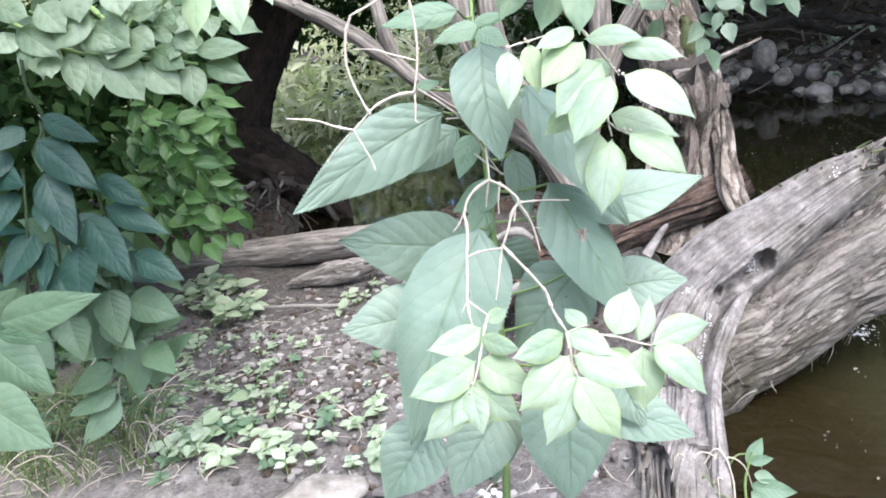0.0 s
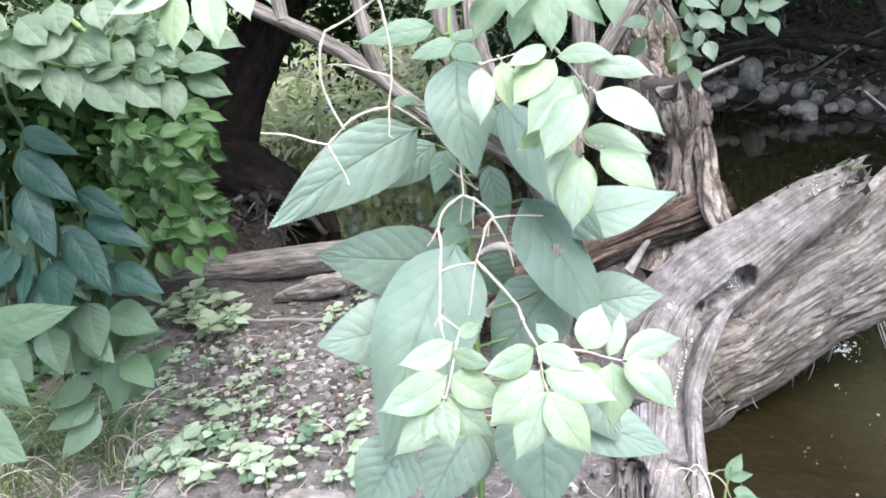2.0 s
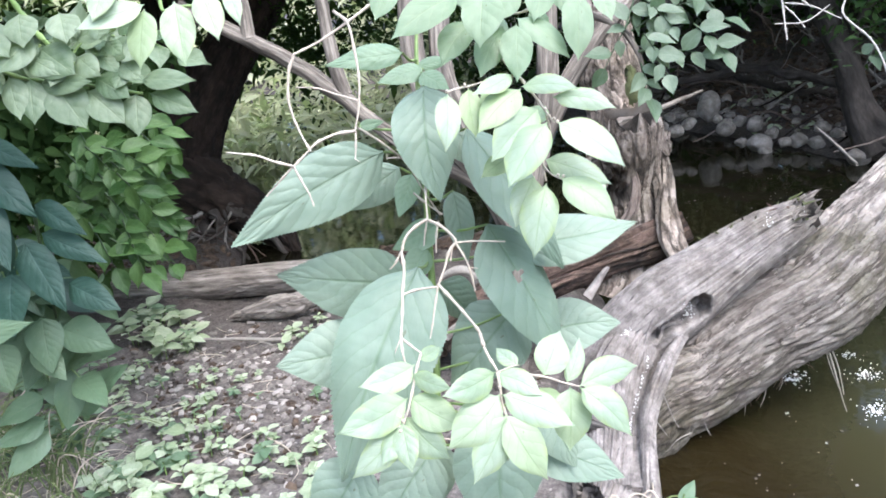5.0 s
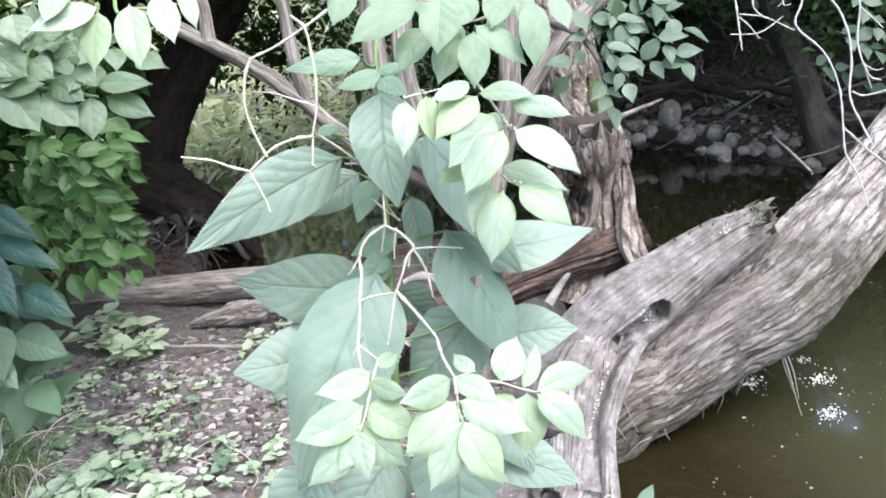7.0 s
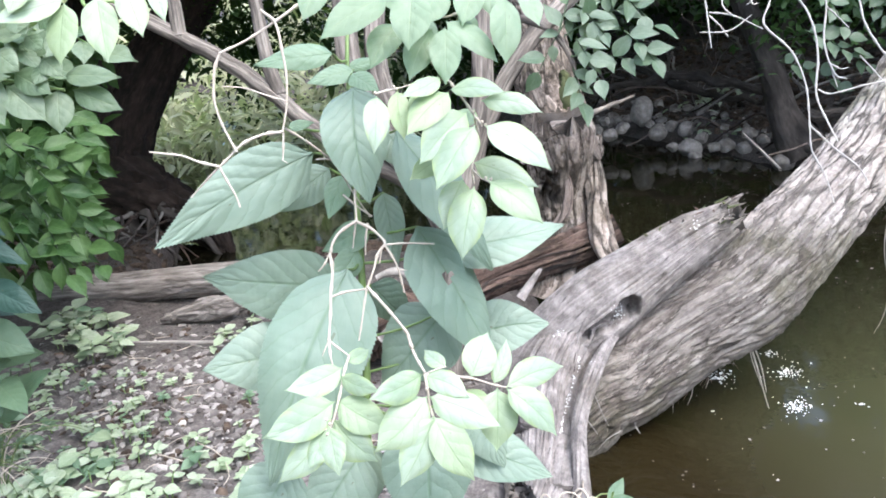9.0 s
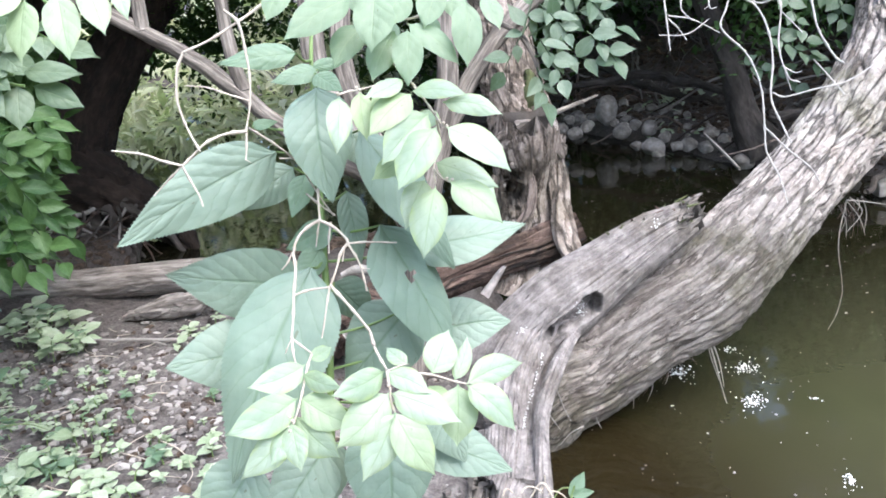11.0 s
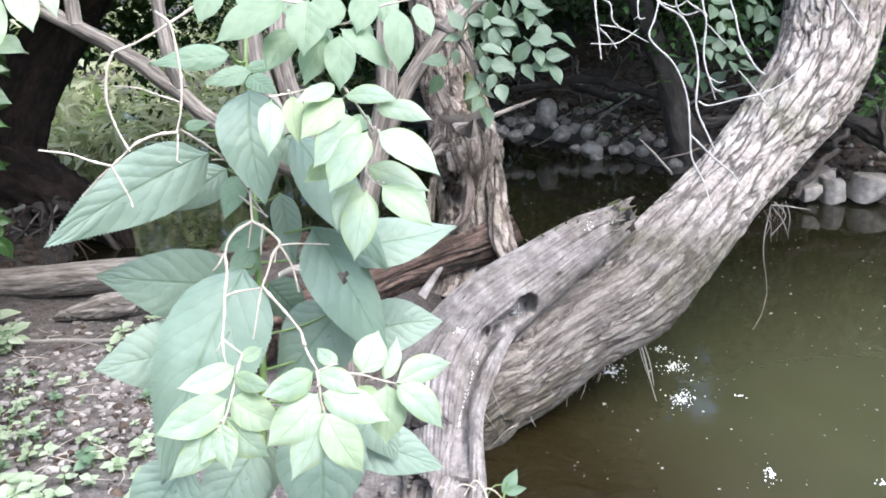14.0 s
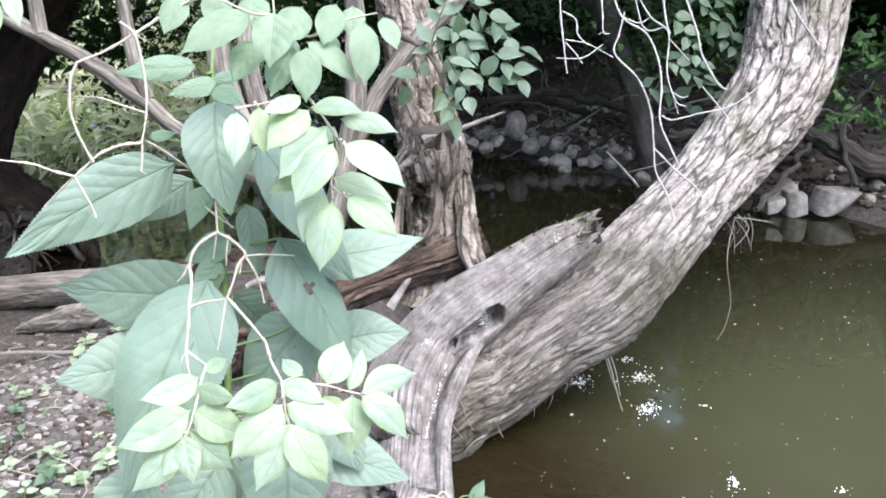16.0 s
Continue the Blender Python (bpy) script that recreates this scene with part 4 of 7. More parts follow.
limb("splinter", [(0.142, 2.12, 0.292, 0.01274), (0.194, 2.111, 0.329, 0.01579), (0.251, 2.127, 0.312, 0.00796)], TWIG_GREY, mound, 10, 5, wobble=0.01)
shrub = thing("shrub_stems", (0.118, 2.105, 0.25), "shaggy tan shrub stems forking up from the bank", "shrub")
limb("stem", [(-0.514, 2.660, 1.274, 0.0244), (-0.312, 2.580, 1.153, 0.0242), (-0.128, 2.480, 1.029, 0.0238), (0.031, 2.360, 0.881, 0.0232), (0.166, 2.280, 0.774, 0.0229), (0.281, 2.220, 0.706, 0.0227), (0.352, 2.160, 0.595, 0.0226), (0.369, 2.120, 0.463, 0.0226), (0.337, 2.060, 0.287, 0.0224), (0.303, 2.000, 0.148, 0.0222), (0.286, 1.980, 0.039, 0.0224)], BARK_STEM, shrub, 34, 14, relief=fibres(41.0, 0.003, 5.0), wobble=0.006)
limb("stem", [(0.181, 2.450, 1.306, 0.0346), (0.168, 2.400, 1.168, 0.0343), (0.165, 2.340, 1.046, 0.0338), (0.183, 2.280, 0.924, 0.0333), (0.241, 2.240, 0.806, 0.0331), (0.321, 2.200, 0.672, 0.0328), (0.366, 2.140, 0.508, 0.0322), (0.351, 2.080, 0.345, 0.0317), (0.303, 2.000, 0.148, 0.0308), (0.286, 1.980, 0.039, 0.0308)], BARK_STEM, shrub, 34, 14, relief=fibres(43.0, 0.004, 5.0), wobble=0.006)
limb("stem", [(0.277, 2.500, 1.300, 0.0318), (0.252, 2.420, 1.128, 0.0312), (0.243, 2.360, 0.989, 0.0307), (0.264, 2.300, 0.889, 0.0303), (0.315, 2.240, 0.779, 0.0299), (0.367, 2.190, 0.652, 0.0296), (0.374, 2.130, 0.493, 0.0291), (0.354, 2.080, 0.328, 0.0287), (0.309, 2.000, 0.147, 0.0279), (0.292, 1.980, 0.037, 0.0280)], BARK_STEM, shrub, 34, 14, relief=fibres(45.0, 0.004, 5.0), wobble=0.006)
limb("stem", [(0.994, 2.640, 1.225, 0.0280), (0.849, 2.560, 1.120, 0.0283), (0.715, 2.500, 1.012, 0.0287), (0.606, 2.420, 0.893, 0.0288), (0.486, 2.300, 0.721, 0.0284), (0.392, 2.180, 0.492, 0.0279), (0.333, 2.080, 0.280, 0.0275), (0.300, 2.000, 0.114, 0.0274), (0.288, 1.980, 0.021, 0.0280)], BARK_STEM, shrub, 34, 14, relief=fibres(47.0, 0.003, 5.0), wobble=0.006)
limb("stem", [(0.572, 2.420, 1.270, 0.0291), (0.559, 2.370, 1.082, 0.0297), (0.529, 2.310, 0.929, 0.0301), (0.460, 2.240, 0.719, 0.0303), (0.387, 2.150, 0.502, 0.0302), (0.327, 2.060, 0.289, 0.0299), (0.295, 1.990, 0.120, 0.0299), (0.283, 1.970, 0.027, 0.0306)], BARK_STEM, shrub, 34, 14, relief=fibres(49.0, 0.003, 5.0), wobble=0.006)
limb("stem", [(-0.318, 2.620, 1.343, 0.0167), (-0.309, 2.590, 1.246, 0.0183), (-0.307, 2.570, 1.156, 0.0200)], BARK_STEM, shrub, 34, 14, relief=fibres(51.0, 0.002, 5.0), wobble=0.006)
limb("stem", [(-0.079, 2.500, 1.317, 0.0212), (-0.072, 2.480, 1.191, 0.0216), (-0.065, 2.460, 1.088, 0.0220), (-0.046, 2.420, 0.965, 0.0222)], BARK_STEM, shrub, 34, 14, relief=fibres(53.0, 0.002, 5.0), wobble=0.006)

# ---- fallen log on the bank ----
log = thing("fallen_log", (-0.784, 3.335, 0.134), "barkless grey-brown fallen log lying across the bank", "log")
limb("log", [(-1.275, 3.597, 0.127, 0.05714), (-1.101, 3.499, 0.152, 0.06067), (-0.806, 3.367, 0.166, 0.06582), (-0.518, 3.248, 0.19, 0.06593), (-0.226, 3.127, 0.207, 0.06587), (0.023, 2.997, 0.227, 0.06545)], LOG_WOOD, log, 90, 30, relief=plates(61.0, 0.006, 30.0, 4.0))
stub = thing("wood_block", (-0.45, 2.922, 0.164), "short weathered piece of driftwood", "driftwood")
limb("wood", [(-0.618, 2.967, 0.14, 0.01091), (-0.54, 2.941, 0.159, 0.03025), (-0.437, 2.925, 0.174, 0.04938), (-0.336, 2.908, 0.185, 0.04266), (-0.251, 2.912, 0.196, 0.02346)], LOG_WOOD, stub, 60, 16, relief=plates(63.0, 0.012, 26.0, 9.0), flat=0.6, jag=0.08)
cane = thing("dry_stick", (-0.567, 2.753, 0.133), "thin pale dry stick on the soil", "stick")
limb("stick", [(-0.703, 2.675, 0.183, 0.00198), (-0.647, 2.675, 0.184, 0.00436), (-0.549, 2.67, 0.169, 0.00594), (-0.46, 2.654, 0.155, 0.00671), (-0.382, 2.643, 0.152, 0.00747), (-0.346, 2.643, 0.153, 0.00511)], TWIG_GREY, cane, 8, 6, wobble=0.012)
limb("twig", [(-0.47, 2.655, 0.156, 0.00395), (-0.433, 2.621, 0.149, 0.00312), (-0.407, 2.6, 0.151, 0.00155)], TWIG_GREY, cane, 6, 4, wobble=0.01)

# ---- dark tree with bare roots across the inlet ----
dark_tree = thing("dark_tree", (-1.176, 4.746, -0.068), "dark shaded tree trunk with bare washed-out roots", "tree")
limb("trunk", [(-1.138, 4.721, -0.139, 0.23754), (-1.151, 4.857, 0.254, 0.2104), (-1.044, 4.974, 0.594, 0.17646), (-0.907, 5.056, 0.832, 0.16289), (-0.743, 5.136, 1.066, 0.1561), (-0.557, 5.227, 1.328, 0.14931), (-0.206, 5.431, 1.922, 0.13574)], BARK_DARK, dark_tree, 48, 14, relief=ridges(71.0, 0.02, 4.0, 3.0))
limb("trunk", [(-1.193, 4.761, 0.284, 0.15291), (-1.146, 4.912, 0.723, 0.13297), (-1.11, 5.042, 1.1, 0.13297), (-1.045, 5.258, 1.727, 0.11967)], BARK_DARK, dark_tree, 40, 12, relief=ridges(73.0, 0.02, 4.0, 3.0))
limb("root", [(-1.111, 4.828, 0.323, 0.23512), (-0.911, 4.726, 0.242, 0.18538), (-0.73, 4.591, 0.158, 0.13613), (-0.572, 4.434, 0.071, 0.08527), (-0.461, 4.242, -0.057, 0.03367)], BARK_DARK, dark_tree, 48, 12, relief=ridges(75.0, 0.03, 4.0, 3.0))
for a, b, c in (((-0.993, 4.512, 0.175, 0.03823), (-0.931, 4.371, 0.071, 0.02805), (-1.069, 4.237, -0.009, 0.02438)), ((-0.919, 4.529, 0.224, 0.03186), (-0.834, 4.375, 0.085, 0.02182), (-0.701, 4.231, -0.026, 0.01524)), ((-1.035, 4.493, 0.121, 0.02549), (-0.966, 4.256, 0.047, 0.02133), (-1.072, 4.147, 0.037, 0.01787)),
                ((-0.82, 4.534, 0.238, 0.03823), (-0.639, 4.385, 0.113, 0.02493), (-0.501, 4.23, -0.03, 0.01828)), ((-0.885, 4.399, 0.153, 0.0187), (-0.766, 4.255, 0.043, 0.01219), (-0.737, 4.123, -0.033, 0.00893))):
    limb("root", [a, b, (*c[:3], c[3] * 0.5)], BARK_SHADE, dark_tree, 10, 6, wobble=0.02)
rg = random.Random(29)
for k in range(20):
    a = Vector((rg.uniform(-1.15, -0.6), rg.uniform(4.4, 4.55), rg.uniform(0.12, 0.26)))
    e = a + Vector((rg.uniform(-0.25, 0.25), rg.uniform(-0.4, -0.15), 0))
    e.z = max(-0.02, on_bank(e.x, e.y)) + rg.uniform(-0.01, 0.04)
    r = rg.uniform(0.004, 0.011)
    m = (a + e) * 0.5 + Vector((rg.uniform(-0.08, 0.08), 0, rg.uniform(-0.02, 0.07)))
    limb("root", [(*a, r * 1.3), (*m, r), (*e, r * 0.5)], (BARK_SHADE, WOOD_ROT, TWIG_GREY)[k % 3], dark_tree, 7, 6, wobble=0.015)

# ---- trees on the far bank ----
far_tree = thing("dark_tree", (2.843, 4.446, 0.202), "dark leaning young tree on the far bank", "tree")
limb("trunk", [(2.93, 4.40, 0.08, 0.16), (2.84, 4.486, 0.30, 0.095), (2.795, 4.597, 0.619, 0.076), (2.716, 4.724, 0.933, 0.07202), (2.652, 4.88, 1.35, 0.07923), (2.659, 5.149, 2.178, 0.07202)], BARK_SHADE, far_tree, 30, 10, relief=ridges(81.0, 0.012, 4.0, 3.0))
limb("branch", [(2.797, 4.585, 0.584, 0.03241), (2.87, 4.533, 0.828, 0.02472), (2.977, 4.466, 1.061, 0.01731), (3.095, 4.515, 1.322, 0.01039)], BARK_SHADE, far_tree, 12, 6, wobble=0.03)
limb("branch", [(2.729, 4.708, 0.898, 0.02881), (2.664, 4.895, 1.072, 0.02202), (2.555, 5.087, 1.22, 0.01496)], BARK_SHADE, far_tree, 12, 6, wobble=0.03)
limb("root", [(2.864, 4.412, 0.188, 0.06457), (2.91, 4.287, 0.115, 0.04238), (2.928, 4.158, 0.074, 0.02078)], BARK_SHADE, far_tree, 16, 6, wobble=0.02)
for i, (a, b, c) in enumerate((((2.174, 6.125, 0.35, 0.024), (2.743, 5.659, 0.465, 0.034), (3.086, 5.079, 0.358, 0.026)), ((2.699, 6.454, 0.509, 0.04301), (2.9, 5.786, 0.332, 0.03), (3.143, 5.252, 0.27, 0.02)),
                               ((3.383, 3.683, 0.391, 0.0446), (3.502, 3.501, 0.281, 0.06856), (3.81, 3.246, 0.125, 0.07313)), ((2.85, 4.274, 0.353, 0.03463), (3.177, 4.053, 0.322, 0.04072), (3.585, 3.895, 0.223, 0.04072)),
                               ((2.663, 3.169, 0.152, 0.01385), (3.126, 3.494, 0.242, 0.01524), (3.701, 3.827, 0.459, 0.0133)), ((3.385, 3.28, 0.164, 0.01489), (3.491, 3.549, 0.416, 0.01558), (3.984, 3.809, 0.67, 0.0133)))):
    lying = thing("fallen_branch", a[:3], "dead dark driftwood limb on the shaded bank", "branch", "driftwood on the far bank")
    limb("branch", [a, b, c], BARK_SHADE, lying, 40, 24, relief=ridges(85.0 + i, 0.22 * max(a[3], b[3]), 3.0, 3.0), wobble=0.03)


# roots and sticks tangled on the far bank
rg = random.Random(61)
for k in range(90):
    y = rg.uniform(1.6, 8.0)
    x = float(far_edge(y)) + rg.uniform(0.25, 1.5)
    z = float(ground_height(np.array(x), np.array(y)))
    a, ln, r = rg.uniform(0, 6.3), rg.uniform(0.3, 1.1), rg.uniform(0.004, 0.014)
    e = Vector((math.cos(a), math.sin(a), 0)) * ln
    ze = float(ground_height(np.array(x + e.x), np.array(y + e.y)))
    root = thing("dead_root", (x, y, z), "thin dead root lying on the shaded bank", "root", "roots and sticks on the far bank")
    limb("root", [(x, y, z, r), (x + e.x * 0.4, y + e.y * 0.4, z + rg.uniform(0.03, 0.22), r * 0.9), (x + e.x, y + e.y, max(ze, 0.02) + rg.uniform(0.0, 0.15), r * 0.5)],
         (WOOD_TORN, TWIG_GREY, BARK_DARK, WOOD_TORN)[k % 4], root, 7, 5, wobble=0.03)


# dead brush standing and leaning on the far bank
for k in range(46):
    y = rg.uniform(2.0, 7.6)
    x = float(far_edge(y)) + rg.uniform(0.5, 1.9)
    z = float(ground_height(np.array(x), np.array(y)))
    a, ln, r = rg.uniform(0, 6.3), rg.uniform(0.3, 0.9), rg.uniform(0.003, 0.009)
    e = Vector((math.cos(a) * 0.8, math.sin(a) * 0.8, rg.uniform(0.2, 1.0))).normalized() * ln
    brush = thing("dead_branch", (x, y, z), "dead leaning branch with bare side twigs on the far bank", "branch", "dead brush on the far bank")
    limb("branch", [(x, y, z - 0.02, r), (x + e.x * 0.5, y + e.y * 0.5, z + e.z * 0.6, r * 0.8), (x + e.x, y + e.y, z + e.z, r * 0.3)], (WOOD_TORN, TWIG_GREY)[k % 2], brush, 6, 5, wobble=0.03)
    for u in (0.45, 0.7):
        q = Vector((x, y, z)) + e * u
        s = Vector((rg.uniform(-1, 1), rg.uniform(-1, 0.5), rg.uniform(-0.5, 0.8))).normalized() * ln * 0.35
        limb("twig", [(*q, r * 0.5), (*(q + s * 0.6), r * 0.4), (*(q + s), r * 0.15)], (WOOD_TORN, TWIG_GREY)[k % 2], brush, 5, 4, wobble=0.02)


# ---- stones ----
def stone(at, size, seed, label="rounded grey creek stone on the far bank", group="creek stones", squash=(1, 0.9, 0.8), cut=5, material=STONE, block=False):
    """A worn stone; cut gives it flat broken sides."""
    rg = random.Random(seed)
    bm = bmesh.new()
    if block:
        bmesh.ops.create_cube(bm, size=1.7)
        bmesh.ops.bevel(bm, geom=bm.edges[:], offset=0.16, segments=2, profile=0.6, affect="EDGES")
        bmesh.ops.subdivide_edges(bm, edges=bm.edges[:], cuts=3, use_grid_fill=True)
        for v in bm.verts:
            v.co.x += 0.16 * v.co.z * rg.choice((1,))
            v.co.y *= 1 - 0.12 * v.co.z
    else:
        bmesh.ops.create_icosphere(bm, subdivisions=3, radius=1)
    off = Vector((rg.uniform(0, 50), rg.uniform(0, 50), rg.uniform(0, 50)))
    planes = [(Vector((rg.uniform(-1, 1), rg.uniform(-1, 1), rg.uniform(-1, 1))).normalized(), rg.uniform(0.55, 0.8)) for _ in range(cut)]
    for v in bm.verts:
        for nrm, d in planes:
            over = v.co.dot(nrm) - d
            if over > 0:
                v.co -= nrm * over * 0.92
        v.co *= 1 + (0.1 if block else 0.22) * noise.noise(v.co * 0.9 + off) + 0.06 * noise.noise(v.co * 3 + off)
        v.co = Vector((v.co.x * squash[0], v.co.y * squash[1], v.co.z * squash[2])) * size
    ob = new("stone", mesh_of("stone", bm, material))
    ob.matrix_basis = Matrix.Translation(at) @ Euler((rg.uniform(-0.2, 0.2), rg.uniform(-0.25, 0.25), rg.uniform(0, 6))).to_matrix().to_4x4()
    return tagged(ob, label, "stone", group)


big = stone((2.442, 5.679, 0.243), 0.098, 1, "large upright pale egg-shaped stone above the waterline", squash=(0.95, 0.8, 1.12), cut=0)
big.rotation_euler = (0.1, 0.12, 0.3)
for at, size, seed in (((2.529, 5.093, 0.044), 0.15, 2), ((2.216, 5.505, 0.169), 0.09, 3), ((2.113, 5.47, 0.134), 0.10, 4), ((2.54, 5.401, 0.156), 0.09, 5), ((2.585, 5.275, 0.15), 0.12, 6), ((2.637, 5.133, 0.099), 0.085, 7),
                       ((2.418, 5.134, 0.064), 0.075, 8), ((2.728, 4.984, 0.064), 0.11, 9), ((2.652, 5.005, 0.055), 0.08, 10), ((2.449, 5.42, 0.128), 0.13, 11), ((2.789, 4.854, 0.061), 0.09, 12), ((2.035, 5.557, 0.157), 0.1, 13),
                       ((2.533, 5.028, 0.015), 0.08, 14), ((2.435, 5.545, 0.165), 0.07, 15), ((2.788, 4.412, 0.049), 0.12, 16), ((2.172, 5.744, 0.189), 0.08, 17), ((2.046, 5.775, 0.165), 0.08, 18)):
    stone(at, size * 0.6, seed, material=ROCK_PALE if seed in (2, 5, 6, 8) else STONE)
for at, size, seed, sq in (((3.293, 3.335, 0.08), 0.125, 31, (1.0, 0.7, 0.62)), ((3.124, 3.44, 0.075), 0.08, 32, (0.8, 0.8, 1.0)), ((3.119, 3.556, 0.088), 0.085, 33, (1, 1, 0.8)), ((2.981, 3.43, 0.078), 0.06, 34, (1, 1, 0.7))):
    b = stone(at, size, seed, "pale angular rock at the water's edge", "creek stones", sq, 2, STONE, True)
    b.rotation_euler = (0.05, 0.05 if seed == 31 else -0.2, -0.35)
for k in range(190):
    y = RNG.uniform(2.9, 7.2)
    x = float(far_edge(y)) + RNG.uniform(0.05, 0.55)
    size = 0.016 + 0.05 * RNG.random() ** 2
    stone((x, y, float(ground_height(x, y)) + size * 0.35), size, 100 + k, squash=(1, RNG.uniform(0.6, 1), RNG.uniform(0.5, 0.9)), cut=RNG.choice((3, 5, 7)), material=(STONE, STONE, ROCK_PALE)[k % 3])
flat = stone((-0.385, 1.497, 0.171), 0.13, 201, "flat pale stone half sunk in the bank soil", "bank stones", (1.0, 0.6, 0.28), 3, STONE)
flat.rotation_euler = (0.1, 0.0, 0.2)


# ---- foreground plant with large toothed leaves ----
herb = thing("tall_herb", (-0.024, 0.9, 0.128), "tall green herb with large toothed leaves in pairs", "plant")
limb("stem", [(-0.024, 0.9, 0.128, 0.00582), (0.029, 0.995, 0.467, 0.00572), (0.063, 1.062, 0.72, 0.00562), (0.079, 1.117, 0.913, 0.00478), (0.089, 1.162, 1.041, 0.00398), (0.095, 1.188, 1.116, 0.00319), (0.104, 1.208, 1.176, 0.00239)], STEM_GREEN, herb, 8, 6)
STEM_LINE = ((0.029, 0.995, 0.467), (0.063, 1.062, 0.72), (0.079, 1.117, 0.913), (0.095, 1.188, 1.116))


def stalked(grown):
    """Gives a blade its leaf stalk, down to the herb's stem."""
    at = grown.matrix_basis.translation
    zs = [p[2] for p in STEM_LINE]
    z = at.z - 0.015
    foot = Vector((float(np.interp(z, zs, [p[0] for p in STEM_LINE])), float(np.interp(z, zs, [p[1] for p in STEM_LINE])), z))
    mid = (at + foot) * 0.5 + Vector((0, 0, -0.006))
    return limb("leaf_stalk", [(*foot, 0.0022), (*mid, 0.002), (*at, 0.0016)], STEM_GREEN, grown, 6, 3)


blade(herb, BIG, (0.029, 1.06, 1.02), (-0.181, 1.01, 0.934), 0.38, 0.03, face=(-0.25, -1.0, 0.05))
blade(herb, BIG, (0.039, 1.08, 0.827), (-0.142, 1.08, 0.868), 0.57, face=(0.0, -1.0, 0.1))
blade(herb, BIG, (0.053, 1.02, 0.867), (-0.085, 0.92, 0.626), 0.46, 0.03, face=(0.0, -0.8, 0.7))
blade(herb, BIG, (-0.023, 1.06, 0.745), (-0.159, 1.04, 0.748), 0.70)
blade(herb, BIG, (0.09, 1.03, 1.101), (0.09, 0.98, 0.961), 0.58, 0.05, face=(0.1, -0.8, 0.6))
blade(herb, BIG, (0.141, 1.06, 1.036), (0.246, 1.01, 0.84), 0.39, 0.02, face=(0.1, -0.75, 0.7))
blade(herb, BIG, (0.153, 1.04, 0.907), (0.239, 1, 0.704), 0.48, face=(0.15, -0.75, 0.75), hole=(0.05, 0.36, 0.03))
blade(herb, BIG, (0.189, 1.07, 0.863), (0.363, 1.05, 0.877), 0.47, 0.04, face=(0.1, -0.75, 0.65))
blade(herb, BIG, (0.117, 1.09, 0.948), (0.123, 1.07, 0.846), 0.42)
blade(herb, BIG, (0.187, 1.09, 0.761), (0.079, 1.06, 0.667), 0.79, face=(0.15, -0.75, 0.65))
blade(herb, BIG, (0.215, 1.09, 0.713), (0.341, 1.08, 0.718), 0.66, -0.05)
blade(herb, BIG, (0.165, 0.98, 0.61), (0.295, 0.95, 0.544), 0.52, face=(0.1, -0.8, 0.6))
blade(herb, BIG, (0.194, 0.97, 0.669), (0.226, 0.94, 0.579), 0.68)
blade(herb, BIG, (0.125, 0.94, 0.668), (0.107, 0.89, 0.519), 0.77)
blade(herb, BIG, (0.037, 0.96, 0.627), (-0.044, 0.92, 0.537), 0.69, 0.04)
blade(herb, BIG, (-0.056, 0.97, 0.622), (-0.136, 0.94, 0.534), 0.76)
blade(herb, BIG, (0.051, 1.02, 0.602), (0.013, 1, 0.488), 0.49, face=(0.2, -0.95, 0.0))
blade(herb, BIG, (0.049, 1.12, 0.985), (-0.042, 1.1, 0.938), 0.50, face=(-0.3, -0.95, 0.0))
blade(herb, HERB_TOP, (0.074, 1.14, 1.139), (-0.033, 1.13, 1.135), 0.36)
blade(herb, HERB_TOP, (0.099, 1.13, 1.115), (0.033, 1.11, 1.105), 0.44)
blade(herb, HERB_TOP, (0.095, 1.11, 1.111), (0.127, 1.08, 1.086), 0.65)
blade(herb, HERB_TOP, (0.094, 1.15, 1.116), (0.146, 1.16, 1.121), 0.38)
blade(herb, HERB_TOP, (0.064, 1.09, 0.979), (0.037, 1.06, 0.928), 0.54)
blade(herb, HERB_TOP, (0.001, 1.12, 1.049), (0.037, 1.13, 1.05), 0.42)
blade(herb, HERB_TOP, (0.091, 1.1, 0.9), (0.022, 1.1, 0.873), 0.60)
blade(herb, HERB_TOP, (0.071, 1.09, 0.871), (0.029, 1.07, 0.825), 0.60)
blade(herb, BIG, (0.085, 1.12, 0.807), (0.138, 1.14, 0.727), 0.61, face=(0.1, -0.95, 0.1))
blade(herb, BIG, (0.137, 1.12, 1.022), (0.163, 1.12, 0.97), 0.96, face=(0.1, -0.95, 0.1))
for grown in [o for o in herb.children if o.name.split(".")[0] == "leaf"]:
    stalked(grown)

# ---- dogwood branch hanging in front, with bare twigs and fresh leaves ----
dogwood = thing("hanging_dogwood_branch", (0.026, 1.059, 1.203), "dogwood branch hanging down with bare pale twigs and fresh green leaves", "branch")
limb("twig", [(0.079, 0.990, 1.227, 0.00189), (0.040, 0.990, 1.209, 0.00173), (0.009, 0.980, 1.192, 0.00156), (-0.027, 0.970, 1.173, 0.00140), (-0.058, 0.960, 1.162, 0.00123)], TWIG_PALE, dogwood, 7, 9, wobble=0.002, relief=knots(1))
